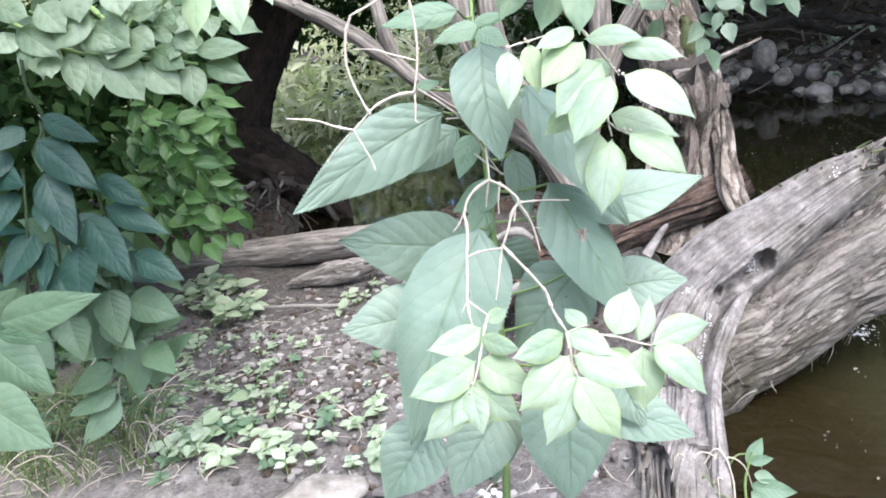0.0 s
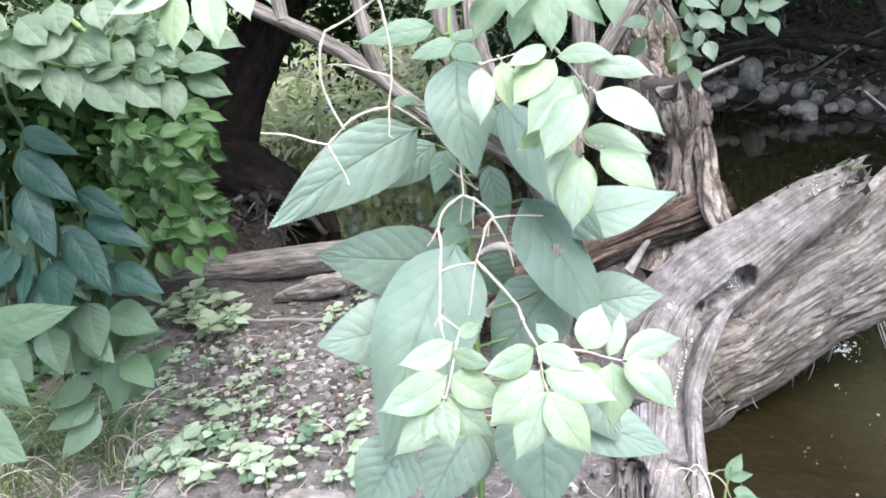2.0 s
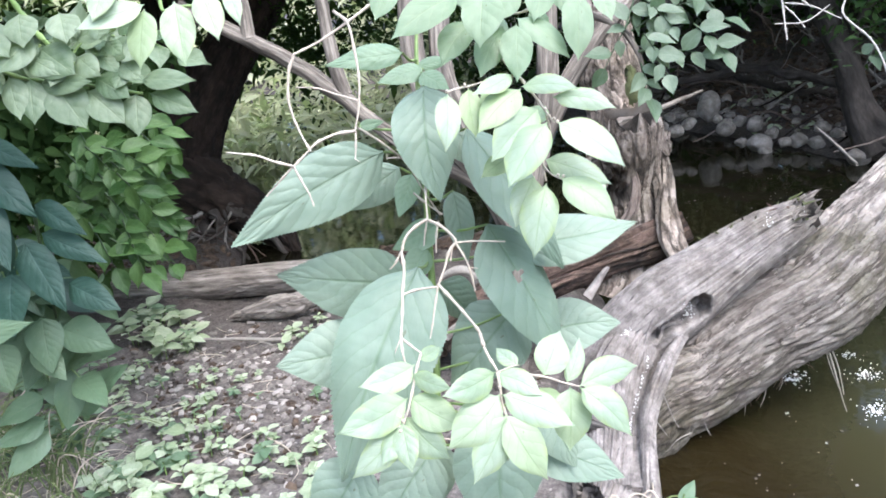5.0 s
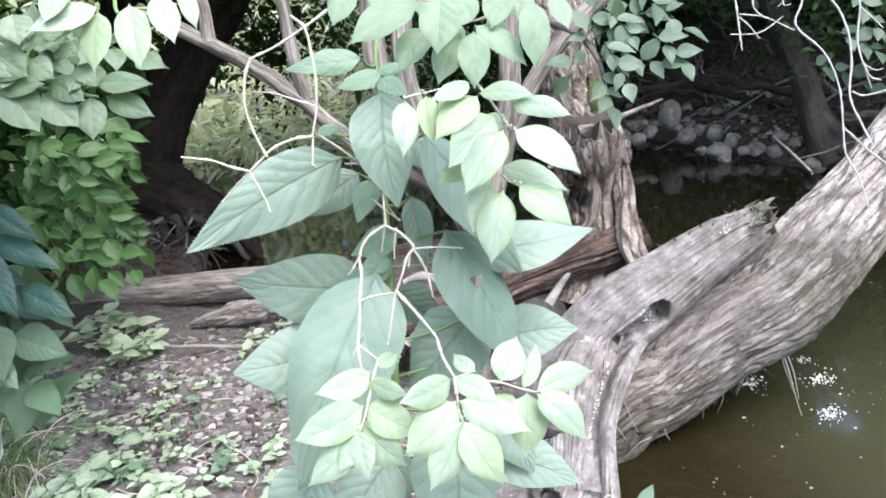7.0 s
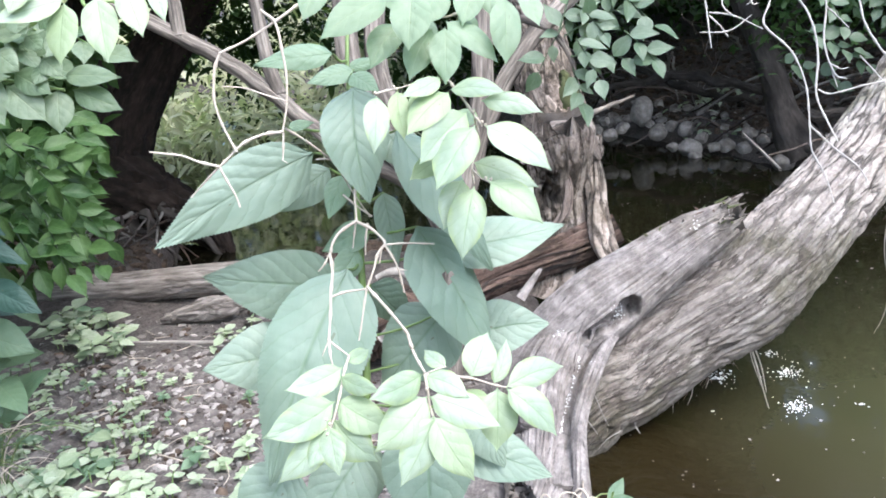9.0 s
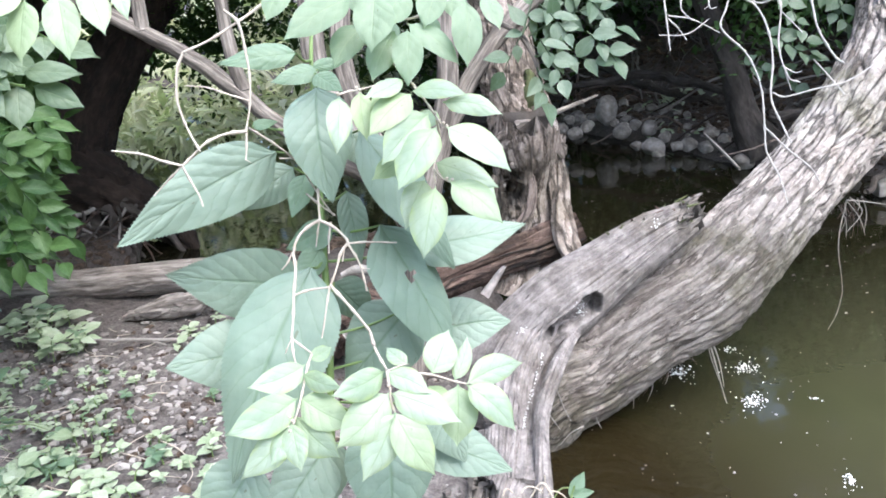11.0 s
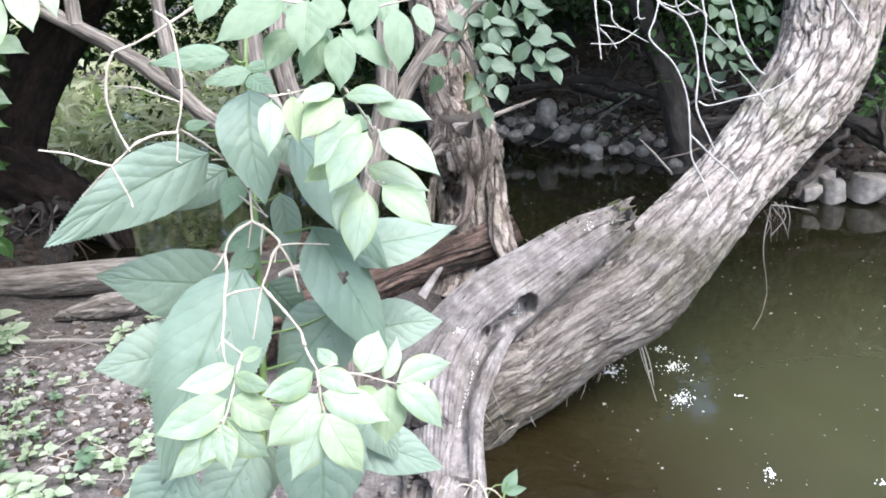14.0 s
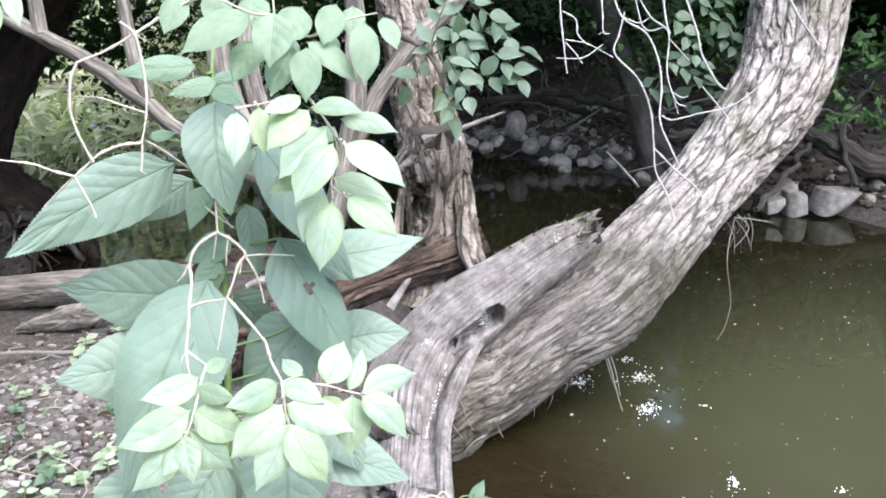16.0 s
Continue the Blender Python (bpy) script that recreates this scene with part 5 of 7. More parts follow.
limb("twig", [(-0.058, 0.960, 1.162, 0.00181), (-0.067, 0.955, 1.145, 0.00168), (-0.073, 0.950, 1.114, 0.00155), (-0.069, 0.945, 1.089, 0.00143), (-0.062, 0.940, 1.069, 0.00130), (-0.055, 0.935, 1.053, 0.00117)], TWIG_PALE, dogwood, 7, 9, wobble=0.002, relief=knots(2))
limb("twig", [(-0.007, 0.970, 1.205, 0.00181), (0.007, 0.970, 1.189, 0.00168), (0.010, 0.965, 1.158, 0.00155), (0.011, 0.960, 1.127, 0.00143), (0.007, 0.955, 1.095, 0.00130), (-0.001, 0.950, 1.067, 0.00117)], TWIG_PALE, dogwood, 7, 9, wobble=0.002, relief=knots(3))
limb("twig", [(0.008, 0.956, 1.101, 0.00112), (-0.022, 0.957, 1.114, 0.00099), (-0.040, 0.958, 1.122, 0.00086), (-0.063, 0.960, 1.126, 0.00073)], TWIG_PALE, dogwood, 7, 9, wobble=0.002, relief=knots(4))
limb("twig", [(-0.001, 0.950, 1.067, 0.00138), (-0.004, 0.945, 1.050, 0.00114), (-0.007, 0.940, 1.037, 0.00089)], TWIG_PALE, dogwood, 7, 9, wobble=0.002, relief=knots(5))
limb("twig", [(-0.007, 0.940, 1.037, 0.00077), (-0.001, 0.940, 1.032, 0.00050)], TWIG_PALE, dogwood, 7, 9, wobble=0.002, relief=knots(6))
limb("twig", [(-0.001, 0.950, 1.068, 0.00198), (-0.026, 0.950, 1.067, 0.00180), (-0.050, 0.945, 1.060, 0.00163), (-0.067, 0.940, 1.047, 0.00146), (-0.078, 0.935, 1.039, 0.00129)], TWIG_PALE, dogwood, 7, 9, wobble=0.002, relief=knots(7))
limb("twig", [(-0.078, 0.935, 1.039, 0.00163), (-0.099, 0.935, 1.047, 0.00144), (-0.119, 0.935, 1.057, 0.00125), (-0.151, 0.935, 1.065, 0.00106)], TWIG_PALE, dogwood, 7, 9, wobble=0.002, relief=knots(8))
limb("twig", [(-0.078, 0.935, 1.039, 0.00129), (-0.097, 0.940, 1.023, 0.00106), (-0.117, 0.945, 1.006, 0.00084)], TWIG_PALE, dogwood, 7, 9, wobble=0.002, relief=knots(9))
limb("twig", [(-0.078, 0.935, 1.039, 0.00129), (-0.071, 0.930, 1.020, 0.00114), (-0.065, 0.925, 1.005, 0.00099), (-0.062, 0.920, 0.992, 0.00084)], TWIG_PALE, dogwood, 7, 9, wobble=0.002, relief=knots(10))
limb("twig", [(0.001, 0.955, 1.071, 0.00146), (0.027, 0.985, 1.044, 0.00133), (0.055, 1.010, 1.011, 0.00121), (0.072, 1.020, 0.973, 0.00108), (0.092, 1.030, 0.932, 0.00095)], TWIG_PALE, dogwood, 7, 9, wobble=0.002, relief=knots(11))
limb("twig", [(0.032, 1.050, 1.013, 0.00112), (0.053, 1.040, 1.012, 0.00092), (0.073, 1.030, 1.006, 0.00073)], TWIG_PALE, dogwood, 7, 9, wobble=0.002, relief=knots(12))
limb("twig", [(0.077, 1.000, 0.991, 0.00181), (0.072, 0.985, 0.968, 0.00149), (0.070, 0.975, 0.943, 0.00117)], TWIG_PALE, dogwood, 7, 9, wobble=0.002, relief=knots(13))
limb("twig", [(0.059, 1.010, 0.971, 0.00138), (0.076, 1.010, 0.952, 0.00114), (0.092, 1.020, 0.935, 0.00089)], TWIG_PALE, dogwood, 7, 9, wobble=0.002, relief=knots(14))
limb("twig", [(0.070, 0.975, 0.943, 0.00129), (0.065, 0.975, 0.925, 0.00106), (0.061, 0.975, 0.909, 0.00084)], TWIG_PALE, dogwood, 7, 9, wobble=0.002, relief=knots(15))
limb("twig", [(0.085, 0.990, 0.935, 0.00146), (0.079, 0.985, 0.915, 0.00121), (0.076, 0.980, 0.896, 0.00095)], TWIG_PALE, dogwood, 7, 9, wobble=0.002, relief=knots(16))
limb("twig", [(0.070, 0.975, 0.943, 0.00206), (0.049, 0.960, 0.937, 0.00182), (0.037, 0.950, 0.927, 0.00158), (0.032, 0.945, 0.915, 0.00134)], TWIG_PALE, dogwood, 7, 9, wobble=0.002, relief=knots(17))
limb("twig", [(0.032, 0.945, 0.915, 0.00138), (0.023, 0.940, 0.903, 0.00114), (0.015, 0.940, 0.896, 0.00089)], TWIG_PALE, dogwood, 7, 9, wobble=0.002, relief=knots(18))
limb("twig", [(0.032, 0.945, 0.915, 0.00206), (0.032, 0.930, 0.898, 0.00188), (0.026, 0.910, 0.877, 0.00170), (0.021, 0.885, 0.851, 0.00152), (0.017, 0.865, 0.836, 0.00134)], TWIG_PALE, dogwood, 7, 9, wobble=0.002, relief=knots(19))
limb("twig", [(0.017, 0.865, 0.836, 0.00155), (0.016, 0.850, 0.824, 0.00128), (0.017, 0.845, 0.812, 0.00101)], TWIG_PALE, dogwood, 7, 9, wobble=0.002, relief=knots(20))
limb("twig", [(0.017, 0.865, 0.836, 0.00138), (0.027, 0.855, 0.828, 0.00114), (0.037, 0.850, 0.819, 0.00089)], TWIG_PALE, dogwood, 7, 9, wobble=0.002, relief=knots(21))
limb("twig", [(0.017, 0.865, 0.836, 0.00077), (0.010, 0.860, 0.826, 0.00064), (0.007, 0.860, 0.820, 0.00050)], TWIG_PALE, dogwood, 7, 9, wobble=0.002, relief=knots(22))
limb("twig", [(0.026, 0.910, 0.872, 0.00155), (0.045, 0.920, 0.872, 0.00128), (0.070, 0.925, 0.870, 0.00101)], TWIG_PALE, dogwood, 7, 9, wobble=0.002, relief=knots(23))
limb("twig", [(0.070, 0.975, 0.943, 0.00206), (0.086, 0.965, 0.934, 0.00182), (0.098, 0.955, 0.921, 0.00158), (0.100, 0.950, 0.915, 0.00134)], TWIG_PALE, dogwood, 7, 9, wobble=0.002, relief=knots(24))
limb("twig", [(0.100, 0.950, 0.915, 0.00129), (0.126, 0.950, 0.913, 0.00106), (0.161, 0.950, 0.907, 0.00084)], TWIG_PALE, dogwood, 7, 9, wobble=0.002, relief=knots(25))
limb("twig", [(0.100, 0.950, 0.915, 0.00155), (0.107, 0.945, 0.900, 0.00137), (0.112, 0.940, 0.883, 0.00119), (0.115, 0.930, 0.856, 0.00101)], TWIG_PALE, dogwood, 7, 9, wobble=0.002, relief=knots(26))
limb("twig", [(0.112, 0.940, 0.884, 0.00069), (0.123, 0.940, 0.881, 0.00045)], TWIG_PALE, dogwood, 7, 9, wobble=0.002, relief=knots(27))
limb("twig", [(0.100, 0.950, 0.915, 0.00189), (0.090, 0.945, 0.906, 0.00167), (0.081, 0.935, 0.889, 0.00145), (0.071, 0.925, 0.873, 0.00123)], TWIG_PALE, dogwood, 7, 9, wobble=0.002, relief=knots(28))
limb("twig", [(0.096, 0.950, 0.911, 0.00103), (0.090, 0.940, 0.895, 0.00067)], TWIG_PALE, dogwood, 7, 9, wobble=0.002, relief=knots(29))
limb("twig", [(0.071, 0.925, 0.873, 0.00138), (0.063, 0.915, 0.851, 0.00122), (0.057, 0.905, 0.834, 0.00105), (0.051, 0.900, 0.815, 0.00089)], TWIG_PALE, dogwood, 7, 9, wobble=0.002, relief=knots(30))
limb("twig", [(0.071, 0.925, 0.873, 0.00206), (0.086, 0.900, 0.856, 0.00182), (0.101, 0.870, 0.840, 0.00158), (0.108, 0.860, 0.830, 0.00134)], TWIG_PALE, dogwood, 7, 9, wobble=0.002, relief=knots(31))
limb("twig", [(0.108, 0.860, 0.830, 0.00198), (0.109, 0.840, 0.819, 0.00175), (0.112, 0.820, 0.812, 0.00152), (0.116, 0.800, 0.807, 0.00129)], TWIG_PALE, dogwood, 7, 9, wobble=0.002, relief=knots(32))
limb("twig", [(0.116, 0.800, 0.807, 0.00172), (0.116, 0.790, 0.793, 0.00152), (0.115, 0.780, 0.777, 0.00132), (0.117, 0.770, 0.767, 0.00112)], TWIG_PALE, dogwood, 7, 9, wobble=0.002, relief=knots(33))
limb("twig", [(0.116, 0.800, 0.805, 0.00146), (0.138, 0.800, 0.800, 0.00133), (0.166, 0.795, 0.794, 0.00121), (0.186, 0.790, 0.786, 0.00108), (0.203, 0.785, 0.781, 0.00095)], TWIG_PALE, dogwood, 7, 9, wobble=0.002, relief=knots(34))
limb("twig", [(0.116, 0.800, 0.806, 0.00086), (0.132, 0.805, 0.807, 0.00071), (0.143, 0.810, 0.805, 0.00056)], TWIG_PALE, dogwood, 7, 9, wobble=0.002, relief=knots(35))
limb("twig", [(0.037, 0.850, 0.819, 0.00163), (0.030, 0.840, 0.808, 0.00149), (0.020, 0.820, 0.788, 0.00135), (0.012, 0.805, 0.773, 0.00121), (0.004, 0.795, 0.761, 0.00106)], TWIG_PALE, dogwood, 7, 9, wobble=0.002, relief=knots(36))
limb("twig", [(0.107, 0.925, 1.101, 0.00120), (0.119, 0.930, 1.103, 0.00110), (0.134, 0.940, 1.103, 0.00099), (0.156, 0.940, 1.106, 0.00089), (0.191, 0.940, 1.108, 0.00078)], TWIG_PALE, dogwood, 7, 9, wobble=0.002, relief=knots(37))
limb("twig", [(0.180, 0.970, 1.130, 0.00181), (0.194, 0.945, 1.109, 0.00165), (0.208, 0.930, 1.086, 0.00149), (0.219, 0.915, 1.065, 0.00133), (0.224, 0.900, 1.055, 0.00117)], TWIG_PALE, dogwood, 7, 9, wobble=0.002, relief=knots(38))
limb("twig", [(0.219, 0.915, 1.062, 0.00138), (0.222, 0.920, 1.041, 0.00126), (0.216, 0.925, 1.017, 0.00114), (0.211, 0.920, 1.002, 0.00101), (0.207, 0.890, 0.991, 0.00089)], TWIG_PALE, dogwood, 7, 9, wobble=0.002, relief=knots(39))
limb("twig", [(0.211, 0.920, 1.002, 0.00112), (0.214, 0.890, 0.997, 0.00092), (0.223, 0.875, 0.993, 0.00073)], TWIG_PALE, dogwood, 7, 9, wobble=0.002, relief=knots(40))
limb("twig", [(0.180, 0.970, 1.130, 0.00206), (0.173, 0.985, 1.160, 0.00182), (0.171, 1.000, 1.193, 0.00158), (0.173, 1.010, 1.225, 0.00134)], TWIG_PALE, dogwood, 7, 9, wobble=0.002, relief=knots(41))
limb("twig", [(0.171, 1.000, 1.193, 0.00172), (0.200, 0.985, 1.177, 0.00157), (0.227, 0.980, 1.181, 0.00142), (0.256, 0.980, 1.194, 0.00127), (0.298, 0.980, 1.200, 0.00112)], TWIG_PALE, dogwood, 7, 9, wobble=0.002, relief=knots(42))
limb("twig", [(0.173, 1.000, 1.204, 0.00172), (0.143, 0.990, 1.207, 0.00152), (0.106, 1.000, 1.225, 0.00132), (0.073, 1.000, 1.231, 0.00112)], TWIG_PALE, dogwood, 7, 9, wobble=0.002, relief=knots(43))
for at in ((0.108, 0.92, 1.103), (0.131, 0.935, 1.106), (0.134, 0.935, 1.103), (0.224, 0.9, 1.059), (0.227, 0.895, 1.056), (0.22, 0.905, 1.062), (0.224, 0.875, 0.997), (0.219, 0.88, 0.998), (0.003, 0.795, 0.773), (0.006, 0.79, 0.77), (0.002, 0.785, 0.761), (0.001, 0.79, 0.764), (0.115, 0.785, 0.795), (0.217, 0.91, 1.07)):
    bm = bmesh.new()
    bmesh.ops.create_icosphere(bm, subdivisions=1, radius=0.0022, matrix=Matrix.Translation(at))
    part("bud", bm, TWIG_PALE, dogwood)
blade(dogwood, BRIGHT, (0.109, 0.92, 1.1), (0.096, 0.885, 1.04), 0.43)
blade(dogwood, BRIGHT, (0.135, 0.94, 1.101), (0.134, 0.905, 1.048), 0.43, 0.03)
blade(dogwood, BRIGHT, (0.186, 0.93, 1.111), (0.133, 0.895, 1.098), 0.37, -0.04)
blade(dogwood, BRIGHT, (0.193, 0.92, 1.095), (0.134, 0.885, 1.056), 0.50, 0.03)
blade(dogwood, BRIGHT, (0.21, 0.91, 1.071), (0.144, 0.875, 1.024), 0.52, 0.03)
blade(dogwood, BRIGHT, (0.214, 0.89, 1.058), (0.157, 0.855, 0.996), 0.51, 0.02)
blade(dogwood, BRIGHT, (0.181, 0.94, 1.018), (0.134, 0.905, 1.001), 0.44)
blade(dogwood, BRIGHT, (0.193, 0.92, 1.097), (0.251, 0.885, 1.091), 0.40, -0.05)
blade(dogwood, BRIGHT, (0.225, 0.9, 1.083), (0.287, 0.865, 1.066), 0.37, -0.08)
blade(dogwood, BRIGHT, (0.222, 0.88, 1.058), (0.286, 0.845, 1.004), 0.47, -0.04)
blade(dogwood, BRIGHT, (0.215, 0.93, 1.008), (0.285, 0.895, 0.975), 0.44)
blade(dogwood, BRIGHT, (0.22, 0.87, 0.996), (0.271, 0.835, 0.948), 0.54, -0.04)
blade(dogwood, BRIGHT, (0.205, 0.88, 0.99), (0.177, 0.845, 0.915), 0.50, 0.02)
blade(dogwood, BRIGHT, (0.198, 0.91, 0.993), (0.164, 0.875, 0.945), 0.55, 0.03)
blade(dogwood, BRIGHT, (0.173, 0.95, 1.091), (0.143, 0.915, 1.082), 0.48)
blade(dogwood, BRIGHT, (0.227, 0.95, 1.067), (0.196, 0.915, 1.053), 0.50)
blade(dogwood, BRIGHT, (0.257, 0.96, 0.988), (0.289, 0.925, 0.954), 0.52)
blade(dogwood, BRIGHT, (0.028, 0.84, 0.811), (-0.037, 0.81, 0.809), 0.46, -0.06)
blade(dogwood, BRIGHT, (0.034, 0.85, 0.812), (0.061, 0.88, 0.81), 0.45)
blade(dogwood, BRIGHT, (0.024, 0.86, 0.795), (0.007, 0.83, 0.79), 0.48)
blade(dogwood, BRIGHT, (0.015, 0.81, 0.786), (-0.066, 0.78, 0.772), 0.49, -0.06)
blade(dogwood, BRIGHT, (0.007, 0.8, 0.764), (-0.057, 0.77, 0.721), 0.44, -0.05)
blade(dogwood, BRIGHT, (0.004, 0.795, 0.761), (-0.022, 0.765, 0.735), 0.57)
blade(dogwood, BRIGHT, (0.005, 0.79, 0.768), (0.009, 0.76, 0.723), 0.53)
blade(dogwood, BRIGHT, (0.01, 0.81, 0.764), (0.052, 0.78, 0.72), 0.61, 0.05)
blade(dogwood, BRIGHT, (0.024, 0.83, 0.805), (0.065, 0.8, 0.794), 0.44, 0.05)
blade(dogwood, BRIGHT, (0.017, 0.82, 0.782), (0.073, 0.79, 0.75), 0.58, 0.05)
blade(dogwood, BRIGHT, (0.113, 0.79, 0.811), (0.051, 0.76, 0.807), 0.48, -0.04)
blade(dogwood, BRIGHT, (0.114, 0.78, 0.789), (0.049, 0.75, 0.75), 0.58, -0.06)
blade(dogwood, BRIGHT, (0.117, 0.765, 0.772), (0.071, 0.735, 0.713), 0.52, -0.03)
blade(dogwood, BRIGHT, (0.117, 0.765, 0.772), (0.15, 0.735, 0.704), 0.54, 0.05)
blade(dogwood, BRIGHT, (0.115, 0.8, 0.804), (0.159, 0.77, 0.784), 0.50, -0.06)
blade(dogwood, BRIGHT, (0.116, 0.78, 0.788), (0.187, 0.75, 0.753), 0.48, -0.03)
blade(dogwood, BRIGHT, (0.167, 0.8, 0.792), (0.197, 0.83, 0.831), 0.69)
blade(dogwood, BRIGHT, (0.192, 0.8, 0.779), (0.218, 0.83, 0.819), 0.35, 0.05)
blade(dogwood, BRIGHT, (0.142, 0.81, 0.805), (0.123, 0.84, 0.816), 0.52, -0.05)
blade(dogwood, BRIGHT, (0.203, 0.785, 0.781), (0.28, 0.815, 0.78), 0.41, -0.06)
blade(dogwood, BRIGHT, (0.201, 0.775, 0.785), (0.247, 0.745, 0.734), 0.48, -0.04)
blade(dogwood, BRIGHT, (0.194, 0.79, 0.78), (0.182, 0.76, 0.718), 0.66)
blade(dogwood, BRIGHT, (0.115, 0.8, 0.756), (0.087, 0.77, 0.739), 0.56)
blade(dogwood, BRIGHT, (0.164, 0.81, 0.774), (0.175, 0.78, 0.752), 0.81)
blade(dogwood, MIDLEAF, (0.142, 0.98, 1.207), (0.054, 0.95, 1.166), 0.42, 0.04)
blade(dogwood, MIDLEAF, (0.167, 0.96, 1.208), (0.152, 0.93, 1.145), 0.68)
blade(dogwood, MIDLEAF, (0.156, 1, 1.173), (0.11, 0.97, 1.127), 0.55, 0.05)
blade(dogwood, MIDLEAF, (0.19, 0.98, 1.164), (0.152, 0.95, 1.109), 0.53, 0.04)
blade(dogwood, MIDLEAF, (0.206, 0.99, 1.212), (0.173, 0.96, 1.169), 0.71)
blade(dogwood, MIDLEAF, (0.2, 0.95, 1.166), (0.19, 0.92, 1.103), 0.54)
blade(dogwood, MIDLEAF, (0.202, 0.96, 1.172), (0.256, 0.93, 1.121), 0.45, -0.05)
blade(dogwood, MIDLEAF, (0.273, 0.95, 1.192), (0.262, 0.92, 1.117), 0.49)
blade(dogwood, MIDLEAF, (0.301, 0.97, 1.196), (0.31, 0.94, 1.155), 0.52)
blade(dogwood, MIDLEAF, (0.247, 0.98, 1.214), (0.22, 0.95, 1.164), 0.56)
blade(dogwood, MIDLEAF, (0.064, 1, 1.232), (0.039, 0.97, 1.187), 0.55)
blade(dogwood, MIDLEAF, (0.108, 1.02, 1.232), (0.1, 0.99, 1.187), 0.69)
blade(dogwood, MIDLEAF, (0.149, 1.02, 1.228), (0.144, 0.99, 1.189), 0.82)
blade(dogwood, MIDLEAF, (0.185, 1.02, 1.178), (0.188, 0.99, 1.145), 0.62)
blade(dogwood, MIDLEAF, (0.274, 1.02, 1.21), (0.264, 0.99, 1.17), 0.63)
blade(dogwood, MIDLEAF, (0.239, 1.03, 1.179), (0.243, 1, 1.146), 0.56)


# ---- dogwood bush, nettles and low herbs on the near bank ----
bush = thing("dogwood_bush", (-1.175, 1.707, 0.322), "overhanging dogwood bush with broad pointed green leaves", "bush")
limb("twig", [(-0.781, 1.621, 1.3, 0.00511), (-0.663, 1.509, 1.221, 0.00403), (-0.566, 1.468, 1.162, 0.00318), (-0.468, 1.46, 1.139, 0.00278), (-0.355, 1.429, 1.111, 0.00235)], STEM_GREEN, bush, 6, 9, wobble=0.0025, relief=knots(0))
limb("twig", [(-0.61, 1.625, 1.312, 0.00511), (-0.535, 1.541, 1.222, 0.00412), (-0.447, 1.484, 1.148, 0.00323), (-0.376, 1.456, 1.128, 0.00239)], STEM_GREEN, bush, 6, 9, wobble=0.0025, relief=knots(1))
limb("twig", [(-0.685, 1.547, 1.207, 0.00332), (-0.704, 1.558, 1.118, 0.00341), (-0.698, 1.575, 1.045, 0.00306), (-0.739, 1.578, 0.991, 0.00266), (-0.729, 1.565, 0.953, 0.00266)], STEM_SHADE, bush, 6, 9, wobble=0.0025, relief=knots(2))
limb("twig", [(-0.253, 1.239, 1.266, 0.00327), (-0.24, 1.175, 1.233, 0.0025), (-0.209, 1.176, 1.235, 0.00187), (-0.175, 1.194, 1.226, 0.00191)], STEM_GREEN, bush, 6, 9, wobble=0.0025, relief=knots(3))
blade(bush, SHRUB_TOP, (-0.636, 1.44, 1.216), (-0.568, 1.41, 1.16), 0.58)
blade(bush, SHRUB_TOP, (-0.641, 1.44, 1.209), (-0.673, 1.41, 1.18), 0.93)
blade(bush, SHRUB_TOP, (-0.59, 1.44, 1.247), (-0.545, 1.41, 1.194), 0.76)
blade(bush, SHRUB_TOP, (-0.511, 1.44, 1.221), (-0.572, 1.41, 1.17), 0.68)
blade(bush, SHRUB_TOP, (-0.507, 1.44, 1.203), (-0.45, 1.41, 1.155), 0.84)
blade(bush, SHRUB_TOP, (-0.53, 1.44, 1.191), (-0.475, 1.41, 1.158), 0.59)
blade(bush, SHRUB_TOP, (-0.567, 1.44, 1.165), (-0.554, 1.41, 1.093), 0.58)
blade(bush, SHRUB_TOP, (-0.534, 1.44, 1.157), (-0.534, 1.41, 1.083), 0.62)
blade(bush, SHRUB_TOP, (-0.5, 1.44, 1.148), (-0.453, 1.41, 1.066), 0.73)
blade(bush, SHRUB_TOP, (-0.447, 1.44, 1.126), (-0.389, 1.41, 1.066), 0.67)
blade(bush, SHRUB_TOP, (-0.43, 1.44, 1.146), (-0.371, 1.41, 1.106), 0.59)
blade(bush, SHRUB_TOP, (-0.523, 1.44, 1.145), (-0.426, 1.41, 1.141), 0.39)
blade(bush, SHRUB_TOP, (-0.451, 1.44, 1.183), (-0.41, 1.41, 1.147), 0.70)
blade(bush, SHRUB_TOP, (-0.357, 1.44, 1.133), (-0.261, 1.41, 1.123), 0.41)
blade(bush, SHRUB_TOP, (-0.346, 1.44, 1.108), (-0.268, 1.41, 1.069), 0.48)
blade(bush, SHRUB_TOP, (-0.369, 1.44, 1.112), (-0.373, 1.41, 1.042), 0.68)
blade(bush, SHRUB_TOP, (-0.398, 1.44, 1.202), (-0.369, 1.41, 1.176), 0.61)
blade(bush, SHRUB_TOP, (-0.338, 1.44, 1.201), (-0.366, 1.41, 1.165), 0.72)
blade(bush, SHRUB_TOP, (-0.601, 1.44, 1.165), (-0.592, 1.41, 1.128), 0.82)
blade(bush, SHRUB_TOP, (-0.446, 1.44, 1.213), (-0.377, 1.41, 1.216), 0.44)
blade(bush, SHRUB_TOP, (-0.659, 1.44, 1.256), (-0.598, 1.41, 1.229), 0.63)
blade(bush, SHRUB_TOP, (-0.525, 1.44, 1.261), (-0.521, 1.41, 1.207), 0.90)
